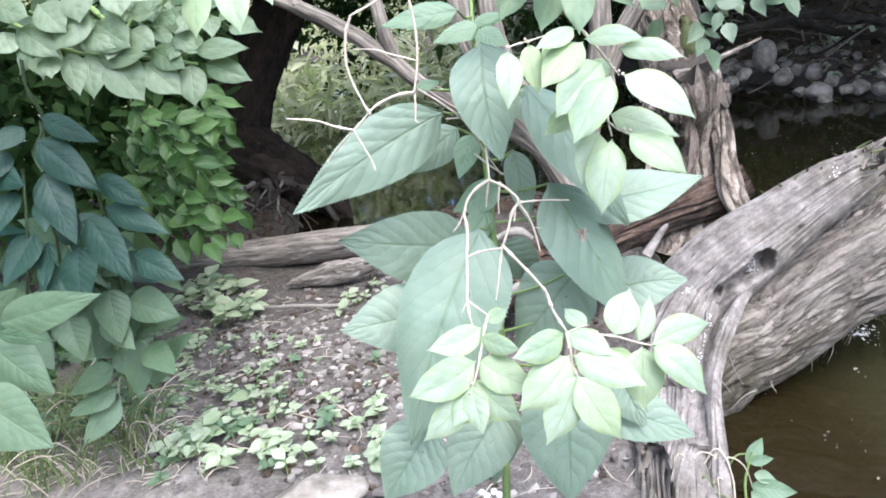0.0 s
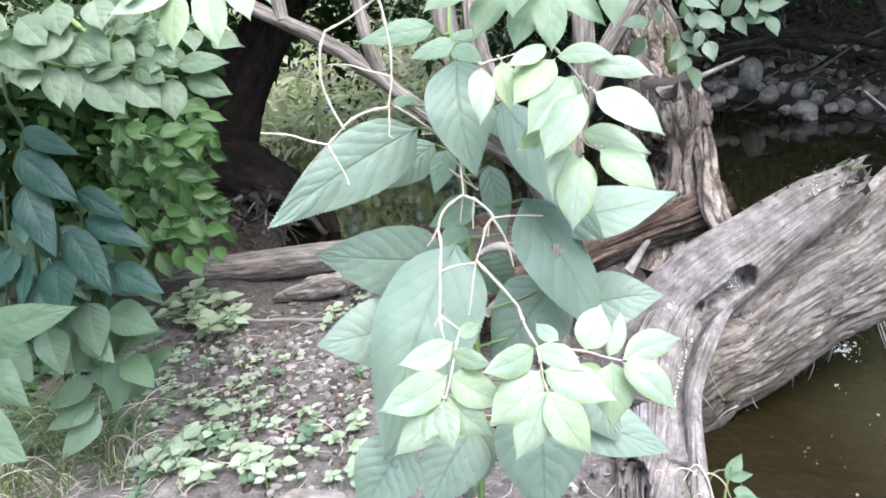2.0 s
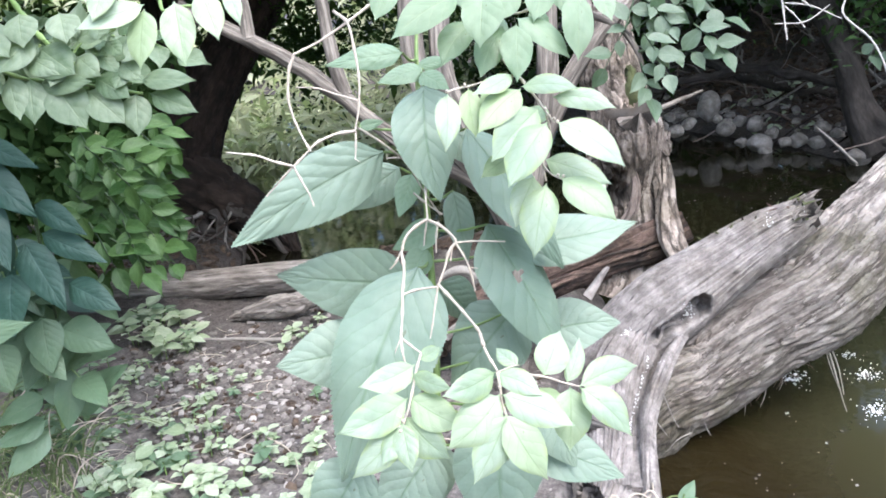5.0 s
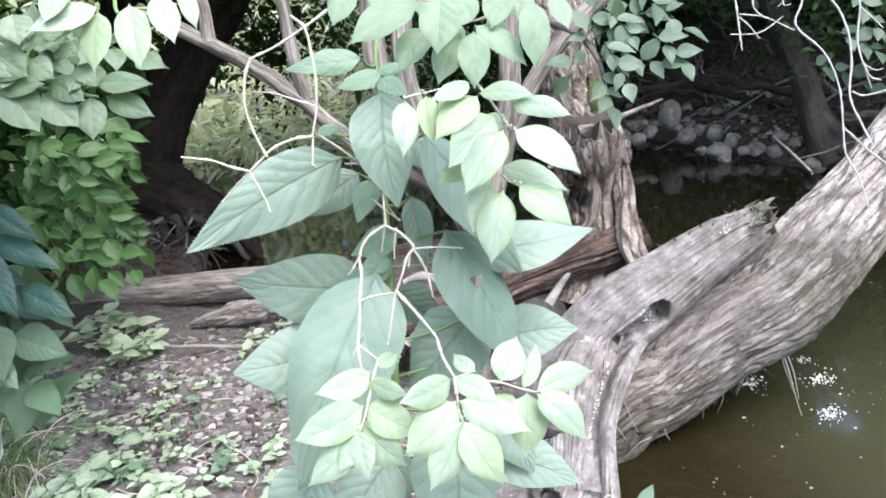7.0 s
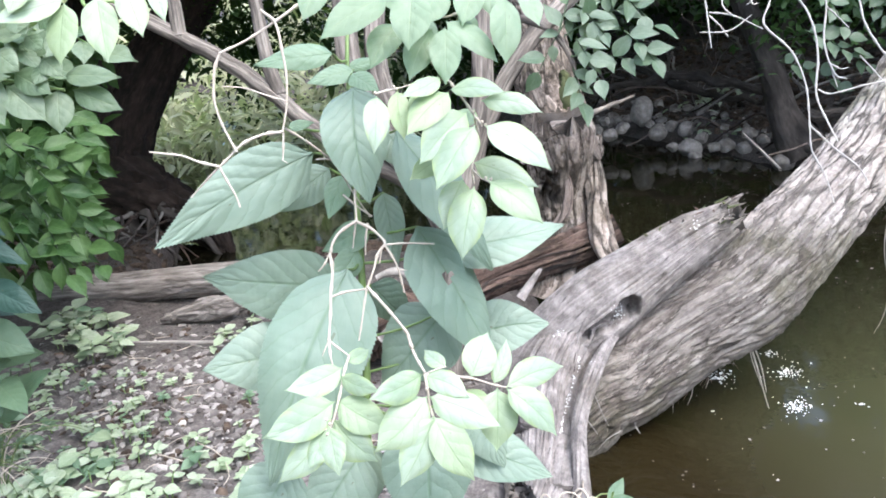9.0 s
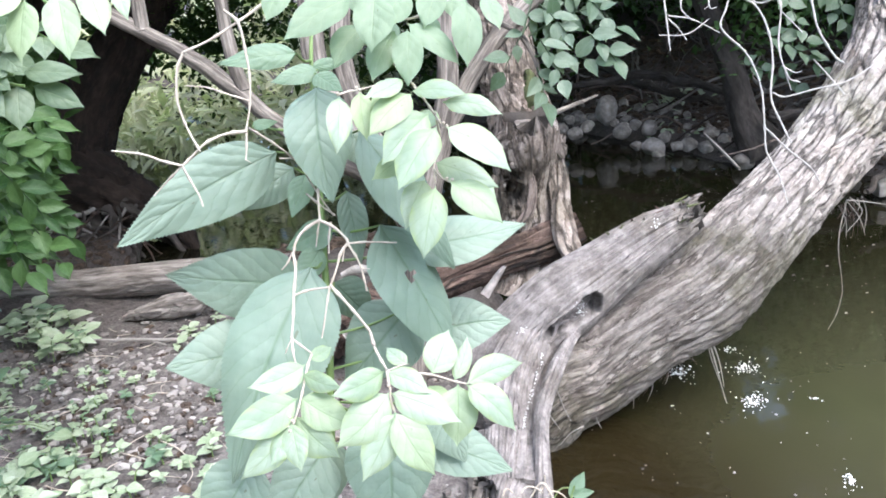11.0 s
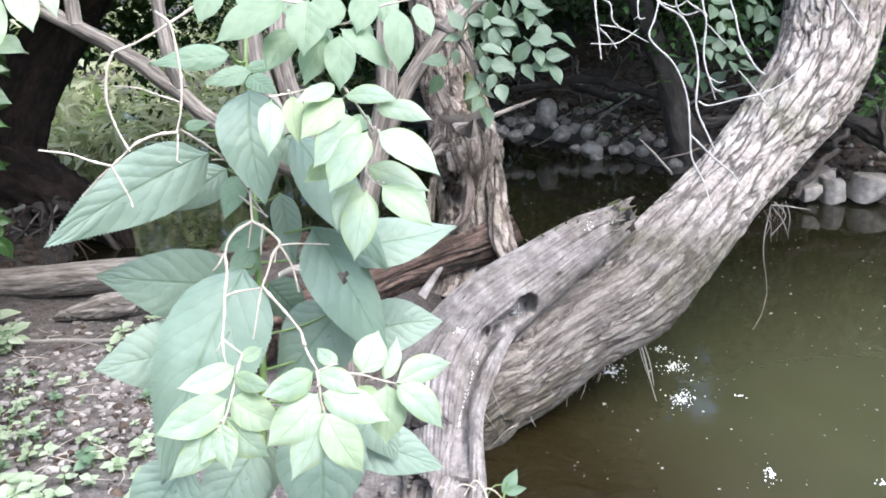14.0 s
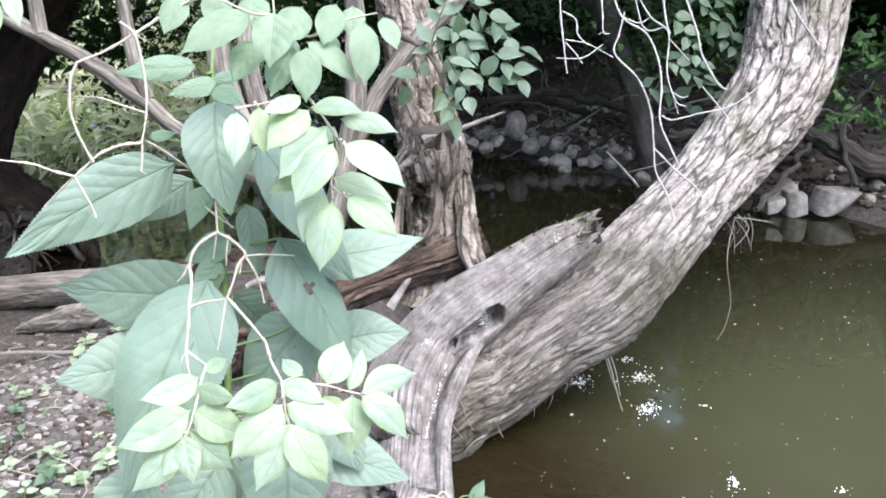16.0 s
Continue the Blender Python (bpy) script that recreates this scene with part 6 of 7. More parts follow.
blade(bush, SHRUB_TOP, (-0.461, 1.44, 1.255), (-0.452, 1.41, 1.205), 0.94)
blade(bush, SHRUB_TOP, (-0.376, 1.44, 1.218), (-0.332, 1.41, 1.216), 0.52)
blade(bush, SHRUB_TOP, (-0.414, 1.44, 1.238), (-0.387, 1.41, 1.201), 0.75)
blade(bush, SHRUB_TOP, (-0.631, 1.44, 1.197), (-0.613, 1.41, 1.157), 0.71)
blade(bush, SHRUB_TOP, (-0.481, 1.44, 1.171), (-0.494, 1.41, 1.141), 0.76)
blade(bush, SHRUB_TOP, (-0.382, 1.44, 1.164), (-0.349, 1.41, 1.133), 0.70)
blade(bush, SHRUB_TOP, (-0.375, 1.44, 1.153), (-0.395, 1.41, 1.124), 0.69)
blade(bush, BRIGHT, (-0.26, 1.16, 1.237), (-0.271, 1.12, 1.16), 0.50)
blade(bush, BRIGHT, (-0.219, 1.16, 1.242), (-0.213, 1.12, 1.157), 0.49)
blade(bush, BRIGHT, (-0.183, 1.16, 1.25), (-0.164, 1.12, 1.186), 0.51)
blade(bush, BRIGHT, (-0.146, 1.16, 1.253), (-0.133, 1.12, 1.2), 0.35)
blade(bush, BRIGHT, (-0.258, 1.16, 1.242), (-0.343, 1.12, 1.22), 0.39)
blade(bush, BRIGHT, (-0.299, 1.16, 1.274), (-0.318, 1.12, 1.227), 0.55)
nettle = thing("nettle_plant", (-0.983, 1.986, 0.364), "tall nettle-like plant with dark blue-green toothed leaves", "plant")
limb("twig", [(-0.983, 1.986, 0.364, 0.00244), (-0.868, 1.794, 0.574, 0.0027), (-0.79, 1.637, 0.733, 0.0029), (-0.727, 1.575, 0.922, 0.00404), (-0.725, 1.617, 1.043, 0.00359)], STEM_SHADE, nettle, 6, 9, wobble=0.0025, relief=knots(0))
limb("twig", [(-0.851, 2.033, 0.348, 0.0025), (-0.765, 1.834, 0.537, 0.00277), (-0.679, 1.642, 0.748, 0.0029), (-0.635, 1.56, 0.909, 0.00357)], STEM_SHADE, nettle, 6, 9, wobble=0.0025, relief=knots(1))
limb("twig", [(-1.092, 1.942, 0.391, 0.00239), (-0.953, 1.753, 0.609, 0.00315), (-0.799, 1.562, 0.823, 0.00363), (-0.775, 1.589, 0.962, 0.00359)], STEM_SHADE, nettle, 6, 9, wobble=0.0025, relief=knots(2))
blade(nettle, DARK, (-0.697, 1.56, 1.055), (-0.585, 1.51, 0.997), 0.32)
blade(nettle, DARK, (-0.717, 1.56, 1.015), (-0.609, 1.51, 0.907), 0.42)
blade(nettle, DARK, (-0.726, 1.56, 0.953), (-0.684, 1.51, 0.814), 0.45)
blade(nettle, DARK, (-0.63, 1.56, 0.925), (-0.532, 1.51, 0.863), 0.37)
blade(nettle, DARK, (-0.632, 1.56, 0.866), (-0.509, 1.51, 0.805), 0.34)
blade(nettle, DARK, (-0.788, 1.56, 0.926), (-0.825, 1.51, 0.859), 0.61)
blade(nettle, DARK, (-0.739, 1.56, 0.908), (-0.734, 1.51, 0.849), 0.58)
blade(nettle, DARK, (-0.734, 1.56, 1.042), (-0.789, 1.51, 1.013), 0.55)
blade(nettle, DARK, (-0.667, 1.56, 0.854), (-0.603, 1.51, 0.719), 0.46)
blade(nettle, DARK, (-0.707, 1.56, 0.797), (-0.711, 1.51, 0.684), 0.67)
blade(nettle, DARK, (-0.759, 1.56, 0.818), (-0.777, 1.51, 0.728), 0.42)
blade(nettle, DARK, (-0.779, 1.56, 0.84), (-0.845, 1.51, 0.758), 0.60)
blade(nettle, DARK, (-0.607, 1.56, 0.762), (-0.505, 1.51, 0.708), 0.46)
blade(nettle, DARK, (-0.813, 1.56, 0.975), (-0.742, 1.51, 0.942), 0.57)
blade(nettle, DARK, (-0.776, 1.56, 1.002), (-0.827, 1.51, 0.957), 0.63)
blade(nettle, DARK, (-0.749, 1.56, 0.766), (-0.794, 1.51, 0.686), 0.53)
blade(nettle, HERB_BIG, (-0.692, 1.6, 0.688), (-0.683, 1.56, 0.581), 0.65)
blade(nettle, HERB_BIG, (-0.661, 1.6, 0.659), (-0.551, 1.56, 0.615), 0.60)
blade(nettle, HERB_BIG, (-0.791, 1.6, 0.645), (-0.769, 1.56, 0.555), 0.70)
blade(nettle, HERB_BIG, (-0.724, 1.6, 0.632), (-0.661, 1.56, 0.561), 0.57)
low_herb = thing("low_herb", (-0.879, 1.233, 0.481), "low herb with broad pale toothed leaves", "plant")
limb("stem", [(-0.895, 1.244, 0.452, 0.00492), (-0.819, 1.246, 0.64, 0.00471), (-0.77, 1.283, 0.75, 0.00377)], STEM_GREEN, low_herb, 6, 4)
blade(low_herb, HERB_BIG, (-0.727, 1.25, 0.775), (-0.543, 1.22, 0.804), 0.35, face=(0.1, -0.9, 0.35))
blade(low_herb, HERB_BIG, (-0.729, 1.2, 0.768), (-0.639, 1.17, 0.671), 0.60, face=(0.1, -0.9, 0.35))
blade(low_herb, HERB_BIG, (-0.752, 1.16, 0.697), (-0.645, 1.13, 0.6), 0.67, face=(0.1, -0.9, 0.35))
blade(low_herb, HERB_BIG, (-0.696, 1.18, 0.783), (-0.6, 1.15, 0.764), 0.22, face=(0.1, -0.9, 0.35))
blade(low_herb, HERB_BIG, (-0.791, 1.3, 0.767), (-0.692, 1.27, 0.822), 0.40, face=(0.1, -0.9, 0.35))
low_herb_b = thing("low_herb", (-0.827, 1.855, 0.321), "low herb with toothed leaves in tiers", "plant")
limb("stem", [(-0.827, 1.855, 0.321, 0.00424), (-0.807, 1.81, 0.405, 0.00409), (-0.791, 1.768, 0.499, 0.00395)], STEM_GREEN, low_herb_b, 6, 4)
blade(low_herb_b, HERB_TOP, (-0.746, 1.74, 0.509), (-0.619, 1.71, 0.565), 0.40, face=(0, -0.65, 0.75))
blade(low_herb_b, HERB_TOP, (-0.733, 1.74, 0.415), (-0.585, 1.71, 0.517), 0.45, face=(0, -0.65, 0.75))
blade(low_herb_b, HERB_TOP, (-0.796, 1.74, 0.457), (-0.905, 1.71, 0.416), 0.54, face=(0, -0.65, 0.75))
blade(low_herb_b, HERB_TOP, (-0.808, 1.74, 0.4), (-0.921, 1.71, 0.366), 0.49, face=(0, -0.65, 0.75))
blade(low_herb_b, HERB_TOP, (-0.808, 1.74, 0.37), (-0.909, 1.71, 0.285), 0.53, face=(0, -0.65, 0.75))
blade(low_herb_b, HERB_TOP, (-0.78, 1.74, 0.492), (-0.746, 1.71, 0.431), 0.61, face=(0, -0.65, 0.75))
blade(low_herb_b, HERB_TOP, (-0.771, 1.74, 0.501), (-0.688, 1.71, 0.488), 0.32, face=(0, -0.65, 0.75))
blade(low_herb_b, HERB_TOP, (-0.78, 1.74, 0.498), (-0.817, 1.71, 0.5), 0.75, face=(0, -0.65, 0.75))
blade(low_herb_b, HERB_TOP, (-0.784, 1.74, 0.493), (-0.768, 1.71, 0.536), 0.37, face=(0, -0.65, 0.75))
blade(low_herb_b, HERB_TOP, (-0.698, 1.74, 0.566), (-0.601, 1.71, 0.616), 0.56, face=(0, -0.65, 0.75))


rg = random.Random(19)


def patch(a, b, c, u, v, d=0.0):
    """A point of the slanting patch with corners a, b and c, d metres behind it."""
    a, b, c = Vector(a), Vector(b), Vector(c)
    return a + (b - a) * u + (c - a) * v + Vector((0, d, 0))


def spray(plant, kind, start, along, count, size, rg, width=0.5, stem=None, face=(0.1, -0.8, 0.6), spread=1.0):
    """A leafy shoot: a thin stem with blades to both sides, hanging a little."""
    along = Vector(along)
    run = along.length
    d = along.normalized()
    side = d.cross(Vector((0, -1, 0.2))).normalized()
    start = Vector(start)
    pts = [(*(start + along * u + Vector((0, 0, -0.25 * run * u * u))), 0.0022 * (1.3 - u)) for u in (0, 0.33, 0.66, 1.0)]
    limb("twig", pts, stem or STEM_GREEN, plant, 5, 3)
    for k in range(count):
        u = (k + 0.6) / count
        at = start + along * u + Vector((0, 0, -0.25 * run * u * u))
        s = 1 if k % 2 else -1
        if k == count - 1:
            s = 0
        tip = at + (d * rg.uniform(0.55, 0.9) + side * s * rg.uniform(0.5, 0.9) * spread + Vector((rg.uniform(-0.4, 0.4), rg.uniform(-0.5, 0.25), rg.uniform(-0.55, 0.2)))).normalized() * size * rg.uniform(0.7, 1.2)
        leaf(plant, kind, tuple(at), tuple(tip), width * rg.uniform(0.85, 1.15), (face[0] + rg.uniform(-0.3, 0.3), face[1], face[2] + rg.uniform(-0.2, 0.3)))


for k in range(26):
    p = patch((-1.028, 1.777, 0.833), (-0.627, 1.746, 0.743), (-1.04, 1.708, 0.631), rg.random() if k else 0.5, rg.random(), rg.uniform(-0.05, 0.25))
    spray(nettle, DARK if p.z > 0.75 else HERB_BIG, p, Vector((rg.uniform(-0.03, 0.08), rg.uniform(-0.08, 0.0), rg.uniform(-0.06, 0.05))), 3, 0.12, rg, 0.5)
for k in range(14):
    p = patch((-0.789, 1.608, 1.262), (-0.388, 1.588, 1.225), (-0.80, 1.568, 1.21), rg.random(), rg.random(), rg.uniform(0.0, 0.15))
    spray(bush, SHRUB_TOP, p, Vector((rg.uniform(-0.03, 0.1), rg.uniform(-0.06, 0.0), rg.uniform(-0.06, 0.03))), 4, 0.075, rg, 0.58)
cascade = thing("leafy_shrub", (-0.916, 2.024, 0.627), "dense shrub with small pointed leaves cascading down", "shrub")
A, B, C = (-0.819, 2.013, 1.058), (-0.513, 1.996, 1.008), (-0.881, 1.899, 0.725)
rg = random.Random(21)
for k in range(33):
    u, v = rg.uniform(-0.1, 0.82), rg.uniform(0.0, 0.93)
    if u < 0.45 and v > 0.45 and rg.random() < 0.6:
        u += 0.4
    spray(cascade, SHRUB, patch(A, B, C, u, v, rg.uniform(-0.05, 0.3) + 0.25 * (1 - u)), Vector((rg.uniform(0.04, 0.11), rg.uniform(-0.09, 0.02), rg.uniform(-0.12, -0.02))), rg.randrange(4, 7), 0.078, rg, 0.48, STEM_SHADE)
# inner leaves of the thicket, their shade put into the leaf colour
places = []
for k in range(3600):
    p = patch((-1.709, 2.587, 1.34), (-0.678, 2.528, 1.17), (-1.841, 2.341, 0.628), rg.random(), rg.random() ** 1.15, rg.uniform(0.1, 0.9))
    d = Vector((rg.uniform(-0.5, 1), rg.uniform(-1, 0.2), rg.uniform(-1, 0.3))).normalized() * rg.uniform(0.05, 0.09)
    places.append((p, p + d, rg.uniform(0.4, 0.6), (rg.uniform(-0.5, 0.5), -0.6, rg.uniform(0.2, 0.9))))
tagged(new("thicket_leaves", joined_leaves("thicket_leaves", places, LEAF_FAR_SHADE)), "mass of green leaves inside the thicket, darkened to stand for shade", "foliage", kind="stuff")


# seedlings on the soil
def seedling(x, y, rg, size, count, group, label):
    z = on_bank(x, y)
    h = size * rg.uniform(0.6, 1.6)
    plant = thing("seedling", (x, y, z), label, "plant", group)
    lean = Vector((rg.uniform(-0.4, 0.4), rg.uniform(-0.4, 0.2), 1)).normalized() * h
    limb("stem", [(x, y, z - 0.01, 0.002), (x + lean.x * 0.5, y + lean.y * 0.5, z + lean.z * 0.6, 0.0018), (x + lean.x, y + lean.y, z + lean.z, 0.0012)], STEM_GREEN, plant, 5, 2)
    turn = rg.uniform(0, 6.3)
    kind, wide = (HERB, 0.6) if rg.random() < 0.8 else (HERB_TOP, rg.uniform(0.32, 0.6))
    for k in range(count):
        u = 0.45 + 0.55 * (k + 1) / count
        a = turn + k * 2.4
        at = Vector((x, y, z)) + lean * u
        out = Vector((math.cos(a), math.sin(a), rg.uniform(-0.15, 0.35))).normalized() * size * rg.uniform(0.7, 1.15)
        leaf(plant, kind, tuple(at), tuple(at + out * rg.uniform(0.7, 1.35)), wide * rg.uniform(0.85, 1.15), (out.x * -0.2, -0.35, 1.0))
    return plant


rg = random.Random(5)
beds = (((-1.000, 2.660, 0.13), (-0.642, 2.561, 0.13), (-0.818, 1.917, 0.13), 70, 0.025),
        ((-0.625, 1.983, 0.13), (-0.195, 1.869, 0.13), (-0.545, 1.651, 0.13), 36, 0.037),
        ((-1.049, 3.109, 0.13), (-0.754, 3.002, 0.13), (-0.934, 2.681, 0.13), 26, 0.050),
        ((-0.424, 2.765, 0.13), (-0.237, 2.847, 0.13), (-0.390, 2.572, 0.13), 8, 0.030),
        ((-0.868, 1.906, 0.13), (-0.606, 1.838, 0.13), (-0.787, 1.676, 0.13), 20, 0.044),
        ((-0.635, 2.513, 0.13), (-0.195, 2.254, 0.13), (-0.537, 1.969, 0.13), 15, 0.024),
        ((-0.797, 2.219, 0.13), (-0.514, 2.299, 0.13), (-0.666, 1.843, 0.13), 28, 0.024))
for a, b, c, n, size in beds:
    for k in range(n):
        p = patch(a, b, c, rg.random(), rg.random())
        seedling(p.x, p.y, rg, size * rg.uniform(0.55, 1.25), rg.randrange(3, 8), "seedlings on the bank", "small pale green seedling on the bank soil")

# broad-leaved young herbs among the nettles
for k in range(11):
    p = patch((-1.689, 2.939, 0.13), (-0.987, 2.854, 0.13), (-1.299, 2.039, 0.13), rg.random() * 0.6, rg.random())
    z, h = on_bank(p.x, p.y), rg.uniform(0.07, 0.2)
    young = thing("young_herb", (p.x, p.y, z), "young herb with broad toothed green leaves", "plant", "young herbs on the bank")
    limb("stem", [(p.x, p.y, z - 0.01, 0.0028), (p.x + 0.01, p.y, z + h * 0.6, 0.0024), (p.x, p.y, z + h, 0.0018)], STEM_SHADE, young, 6, 3)
    turn = rg.uniform(0, 6.3)
    for j in range(rg.randrange(5, 9)):
        a = turn + j * 2.6
        at = Vector((p.x, p.y, z + h * (0.35 + 0.08 * j)))
        out = Vector((math.cos(a), math.sin(a), rg.uniform(-0.45, 0.25))).normalized() * rg.uniform(0.06, 0.115)
        leaf(young, HERB_TOP, tuple(at), tuple(at + out), rg.uniform(0.45, 0.62), (0, -0.4, 1.0))

# small leafy weeds crowding under the low herbs
for k in range(26):
    p = patch((-1.561, 2.654, 0.13), (-1.031, 2.626, 0.13), (-1.244, 2.022, 0.13), rg.random(), rg.random())
    z, h = on_bank(p.x, p.y), rg.uniform(0.03, 0.12)
    weed = thing("weed", (p.x, p.y, z), "small green weed with pointed leaves among dry grass", "plant", "weeds under the herbs")
    limb("stem", [(p.x, p.y, z - 0.01, 0.002), (p.x, p.y - 0.01, z + h * 0.6, 0.0018), (p.x + 0.01, p.y - 0.02, z + h, 0.0012)], STEM_SHADE, weed, 5, 3)
    turn = rg.uniform(0, 6.3)
    for j in range(rg.randrange(4, 8)):
        a = turn + j * 2.5
        at = Vector((p.x, p.y - 0.01, z + h * (0.4 + 0.09 * j)))
        out = Vector((math.cos(a), math.sin(a), rg.uniform(-0.5, 0.3))).normalized() * rg.uniform(0.03, 0.07)
        leaf(weed, (HERB_TOP, HERB_BIG, SHRUB)[k % 3], tuple(at), tuple(at + out), rg.uniform(0.4, 0.6), (0, -0.4, 1.0))

# grass tufts by the herbs
for k in range(42):
    p = patch((-1.505, 2.225, 0.13), (-0.944, 2.136, 0.13), (-1.281, 1.780, 0.13), rg.random(), rg.random())
    tuft = thing("grass_tuft", (p.x, p.y, on_bank(p.x, p.y)), "thin tuft of green and straw-coloured grass", "grass", "grass tufts on the bank")
    for j in range(7):
        a, ln = rg.uniform(0, 6.3), rg.uniform(0.08, 0.22)
        q = Vector((p.x + rg.uniform(-0.02, 0.02), p.y + rg.uniform(-0.02, 0.02), tuft.matrix_basis.translation.z - 0.005))
        e = Vector((math.cos(a), math.sin(a), 0)) * ln
        limb("blade", [(*q, 0.0022), (*(q + e * 0.3 + Vector((0, 0, ln * 0.6))), 0.002), (*(q + e * 0.75 + Vector((0, 0, ln * 0.7))), 0.0015), (*(q + e * 1.1 + Vector((0, 0, ln * 0.5))), 0.0005)],
             GRASS if rg.random() < 0.8 else TWIG_PALE, tuft, 4, 3)


# crumbs of stone, bark and old leaves on the soil
def build_litter(name, count, spots, material, lo, hi, label):
    verts, faces = [], []
    rg = random.Random(count)
    for k in range(count):
        a, b, c = spots[k % len(spots)]
        p = patch(a, b, c, rg.random(), rg.random())
        s = lo + (hi - lo) * rg.random() ** 2.5
        z = on_bank(p.x, p.y) + s * 0.12
        if z < 0.03:
            continue
        base = len(verts)
        turn, tip = rg.uniform(0, 6.3), Euler((rg.uniform(-0.5, 0.5), rg.uniform(-0.5, 0.5), rg.uniform(0, 6.3))).to_matrix()
        n = rg.randrange(5, 8)
        for up, grow in ((-0.3, 0.9), (0.12, 1.0), (0.3, 0.55)):
            for j in range(n):
                ang = turn + 6.283 * j / n
                r = s * grow * (0.7 + 0.5 * ((j * 7 + k * 3) % 5) / 5)
                verts.append(Vector((p.x, p.y, z)) + tip @ Vector((math.cos(ang) * r, math.sin(ang) * r * 0.7, up * s)))
        for ring in range(2):
            for j in range(n):
                faces.append((base + ring * n + j, base + ring * n + (j + 1) % n, base + ring * n + n + (j + 1) % n, base + ring * n + n + j))
        faces.append(tuple(base + 2 * n + j for j in range(n)))
    me = bpy.data.meshes.new(name)
    me.from_pydata(verts, [], faces)
    me.materials.append(material)
    tagged(new(name, me), label, "litter", kind="stuff")


SOIL = (((-1.085, 3.253, 0.13), (-0.062, 2.945, 0.13), (-0.812, 1.694, 0.13)), ((-0.869, 2.803, 0.13), (-0.157, 2.496, 0.13), (-0.658, 1.95, 0.13)), ((-0.601, 2.687, 0.13), (0.387, 2.549, 0.13), (-0.424, 1.543, 0.13)))
build_litter("pale_crumbs", 3000, SOIL, CHIP, 0.004, 0.022, "pale stone and bark crumbs strewn over the soil")
build_litter("dark_crumbs", 900, SOIL, LITTER_DARK, 0.004, 0.02, "dark bark crumbs and rotten leaf bits on the soil")
FAR_SOIL = (((2.9, 5.2, 0), (4.6, 5.2, 0), (2.2, 7.6, 0)), ((3.3, 3.2, 0), (4.8, 3.2, 0), (2.9, 5.4, 0)), ((3.6, 1.2, 0), (4.8, 1.2, 0), (3.4, 3.4, 0)))
build_litter("far_litter", 3600, FAR_SOIL, LITTER_DARK, 0.015, 0.06, "dark brown fallen leaves and bark on the shaded far bank")
# Dark bits added over pale soil in place of the tree's shade.
build_litter("inlet_shade_litter", 3200, (((-2.6, 3.9, 0), (-0.7, 3.9, 0), (-2.6, 5.6, 0)), ((-1.8, 3.7, 0), (0.6, 3.45, 0), (-1.8, 3.9, 0))), LITTER_DARK, 0.01, 0.045, "dark leaf litter added under the tree to stand for its shade")

# straw and thin twigs strewn over the soil by the grass
straw = random.Random(58)
bm = bmesh.new()
for k in range(260):
    a, b, c = (((-1.446, 2.174, 0.13), (-0.756, 2.041, 0.13), (-1.248, 1.771, 0.13)), ((-1.167, 3.292, 0.13), (-0.065, 2.883, 0.13), (-0.738, 1.673, 0.13)))[k % 3 == 0]
    p = patch(a, b, c, straw.random(), straw.random())
    turn, run, thick = straw.uniform(0, 6.3), straw.uniform(0.03, 0.12), straw.uniform(0.0007, 0.0018)
    line = []
    for u in (-0.5, 0.0, 0.5):
        x, y = p.x + math.cos(turn + u * 0.4) * run * u, p.y + math.sin(turn + u * 0.4) * run * u
        line.append((x, y, on_bank(x, y) + 0.008 + straw.uniform(0, 0.012), thick * (1.2 - abs(u))))
    tube(bm, line, 5, 2)
tagged(new("straw_litter", mesh_of("straw_litter", bm, TWIG_PALE)), "dry straw and thin twigs strewn over the soil", "litter", kind="stuff")

# unseen leaves added above the bush, to shade the thicket
places = []
for k in range(3400):
    p = patch((-1.148, 1.43, 1.606), (-0.463, 1.47, 1.507), (-2.302, 3.16, 2.084), straw.random(), straw.random()) + Vector((0, 0, straw.uniform(-0.05, 0.2)))
    d = Vector((straw.uniform(-1, 1), straw.uniform(-1, 1), straw.uniform(-0.8, 0.1))).normalized() * straw.uniform(0.08, 0.13)
    places.append((p, p + d, straw.uniform(0.5, 0.65), (straw.uniform(-0.5, 0.5), -0.3, 1)))
tagged(new("bush_crown_leaves", joined_leaves("bush_crown_leaves", places, LEAF_TOP)), "unseen bush leaves added overhead to shade the thicket", "foliage", kind="stuff")


# ---- right-hand sprays and the dry hanging branch ----
alder = thing("leafy_branch", (0.699, 2.225, 1.115), "leafy branch with oval blue-green leaves beside the mossy tree", "branch")
limb("twig", [(0.685, 2.393, 1.111, 0.01188), (0.731, 2.256, 1.073, 0.00976), (0.753, 2.173, 1.006, 0.00796), (0.754, 2.131, 0.947, 0.00474)], BARK_STEM, alder, 8, 5)
rg = random.Random(31)
for a, b, n in (((0.745, 2.193, 1.06), (0.928, 2.174, 1.174), 8), ((0.725, 2.18, 1.069), (0.822, 2.246, 1.293), 8), ((0.747, 2.153, 1.008), (0.907, 2.088, 1.025), 8), ((0.75, 2.142, 0.978), (0.753, 2.085, 0.906), 6), ((0.883, 2.108, 1.064), (0.952, 2.054, 0.999), 5),
                ((0.767, 2.203, 1.112), (0.66, 2.198, 0.995), 6), ((0.786, 2.207, 1.142), (0.84, 2.127, 1.081), 7), ((0.855, 2.205, 1.2), (0.979, 2.114, 1.104), 8), ((0.758, 2.132, 1.055), (0.796, 2.059, 0.967), 6)):
    spray(alder, ALDER, a, Vector(b) - Vector(a), n - 1, 0.068, rg, 0.6, STEM_SHADE, spread=1.4)
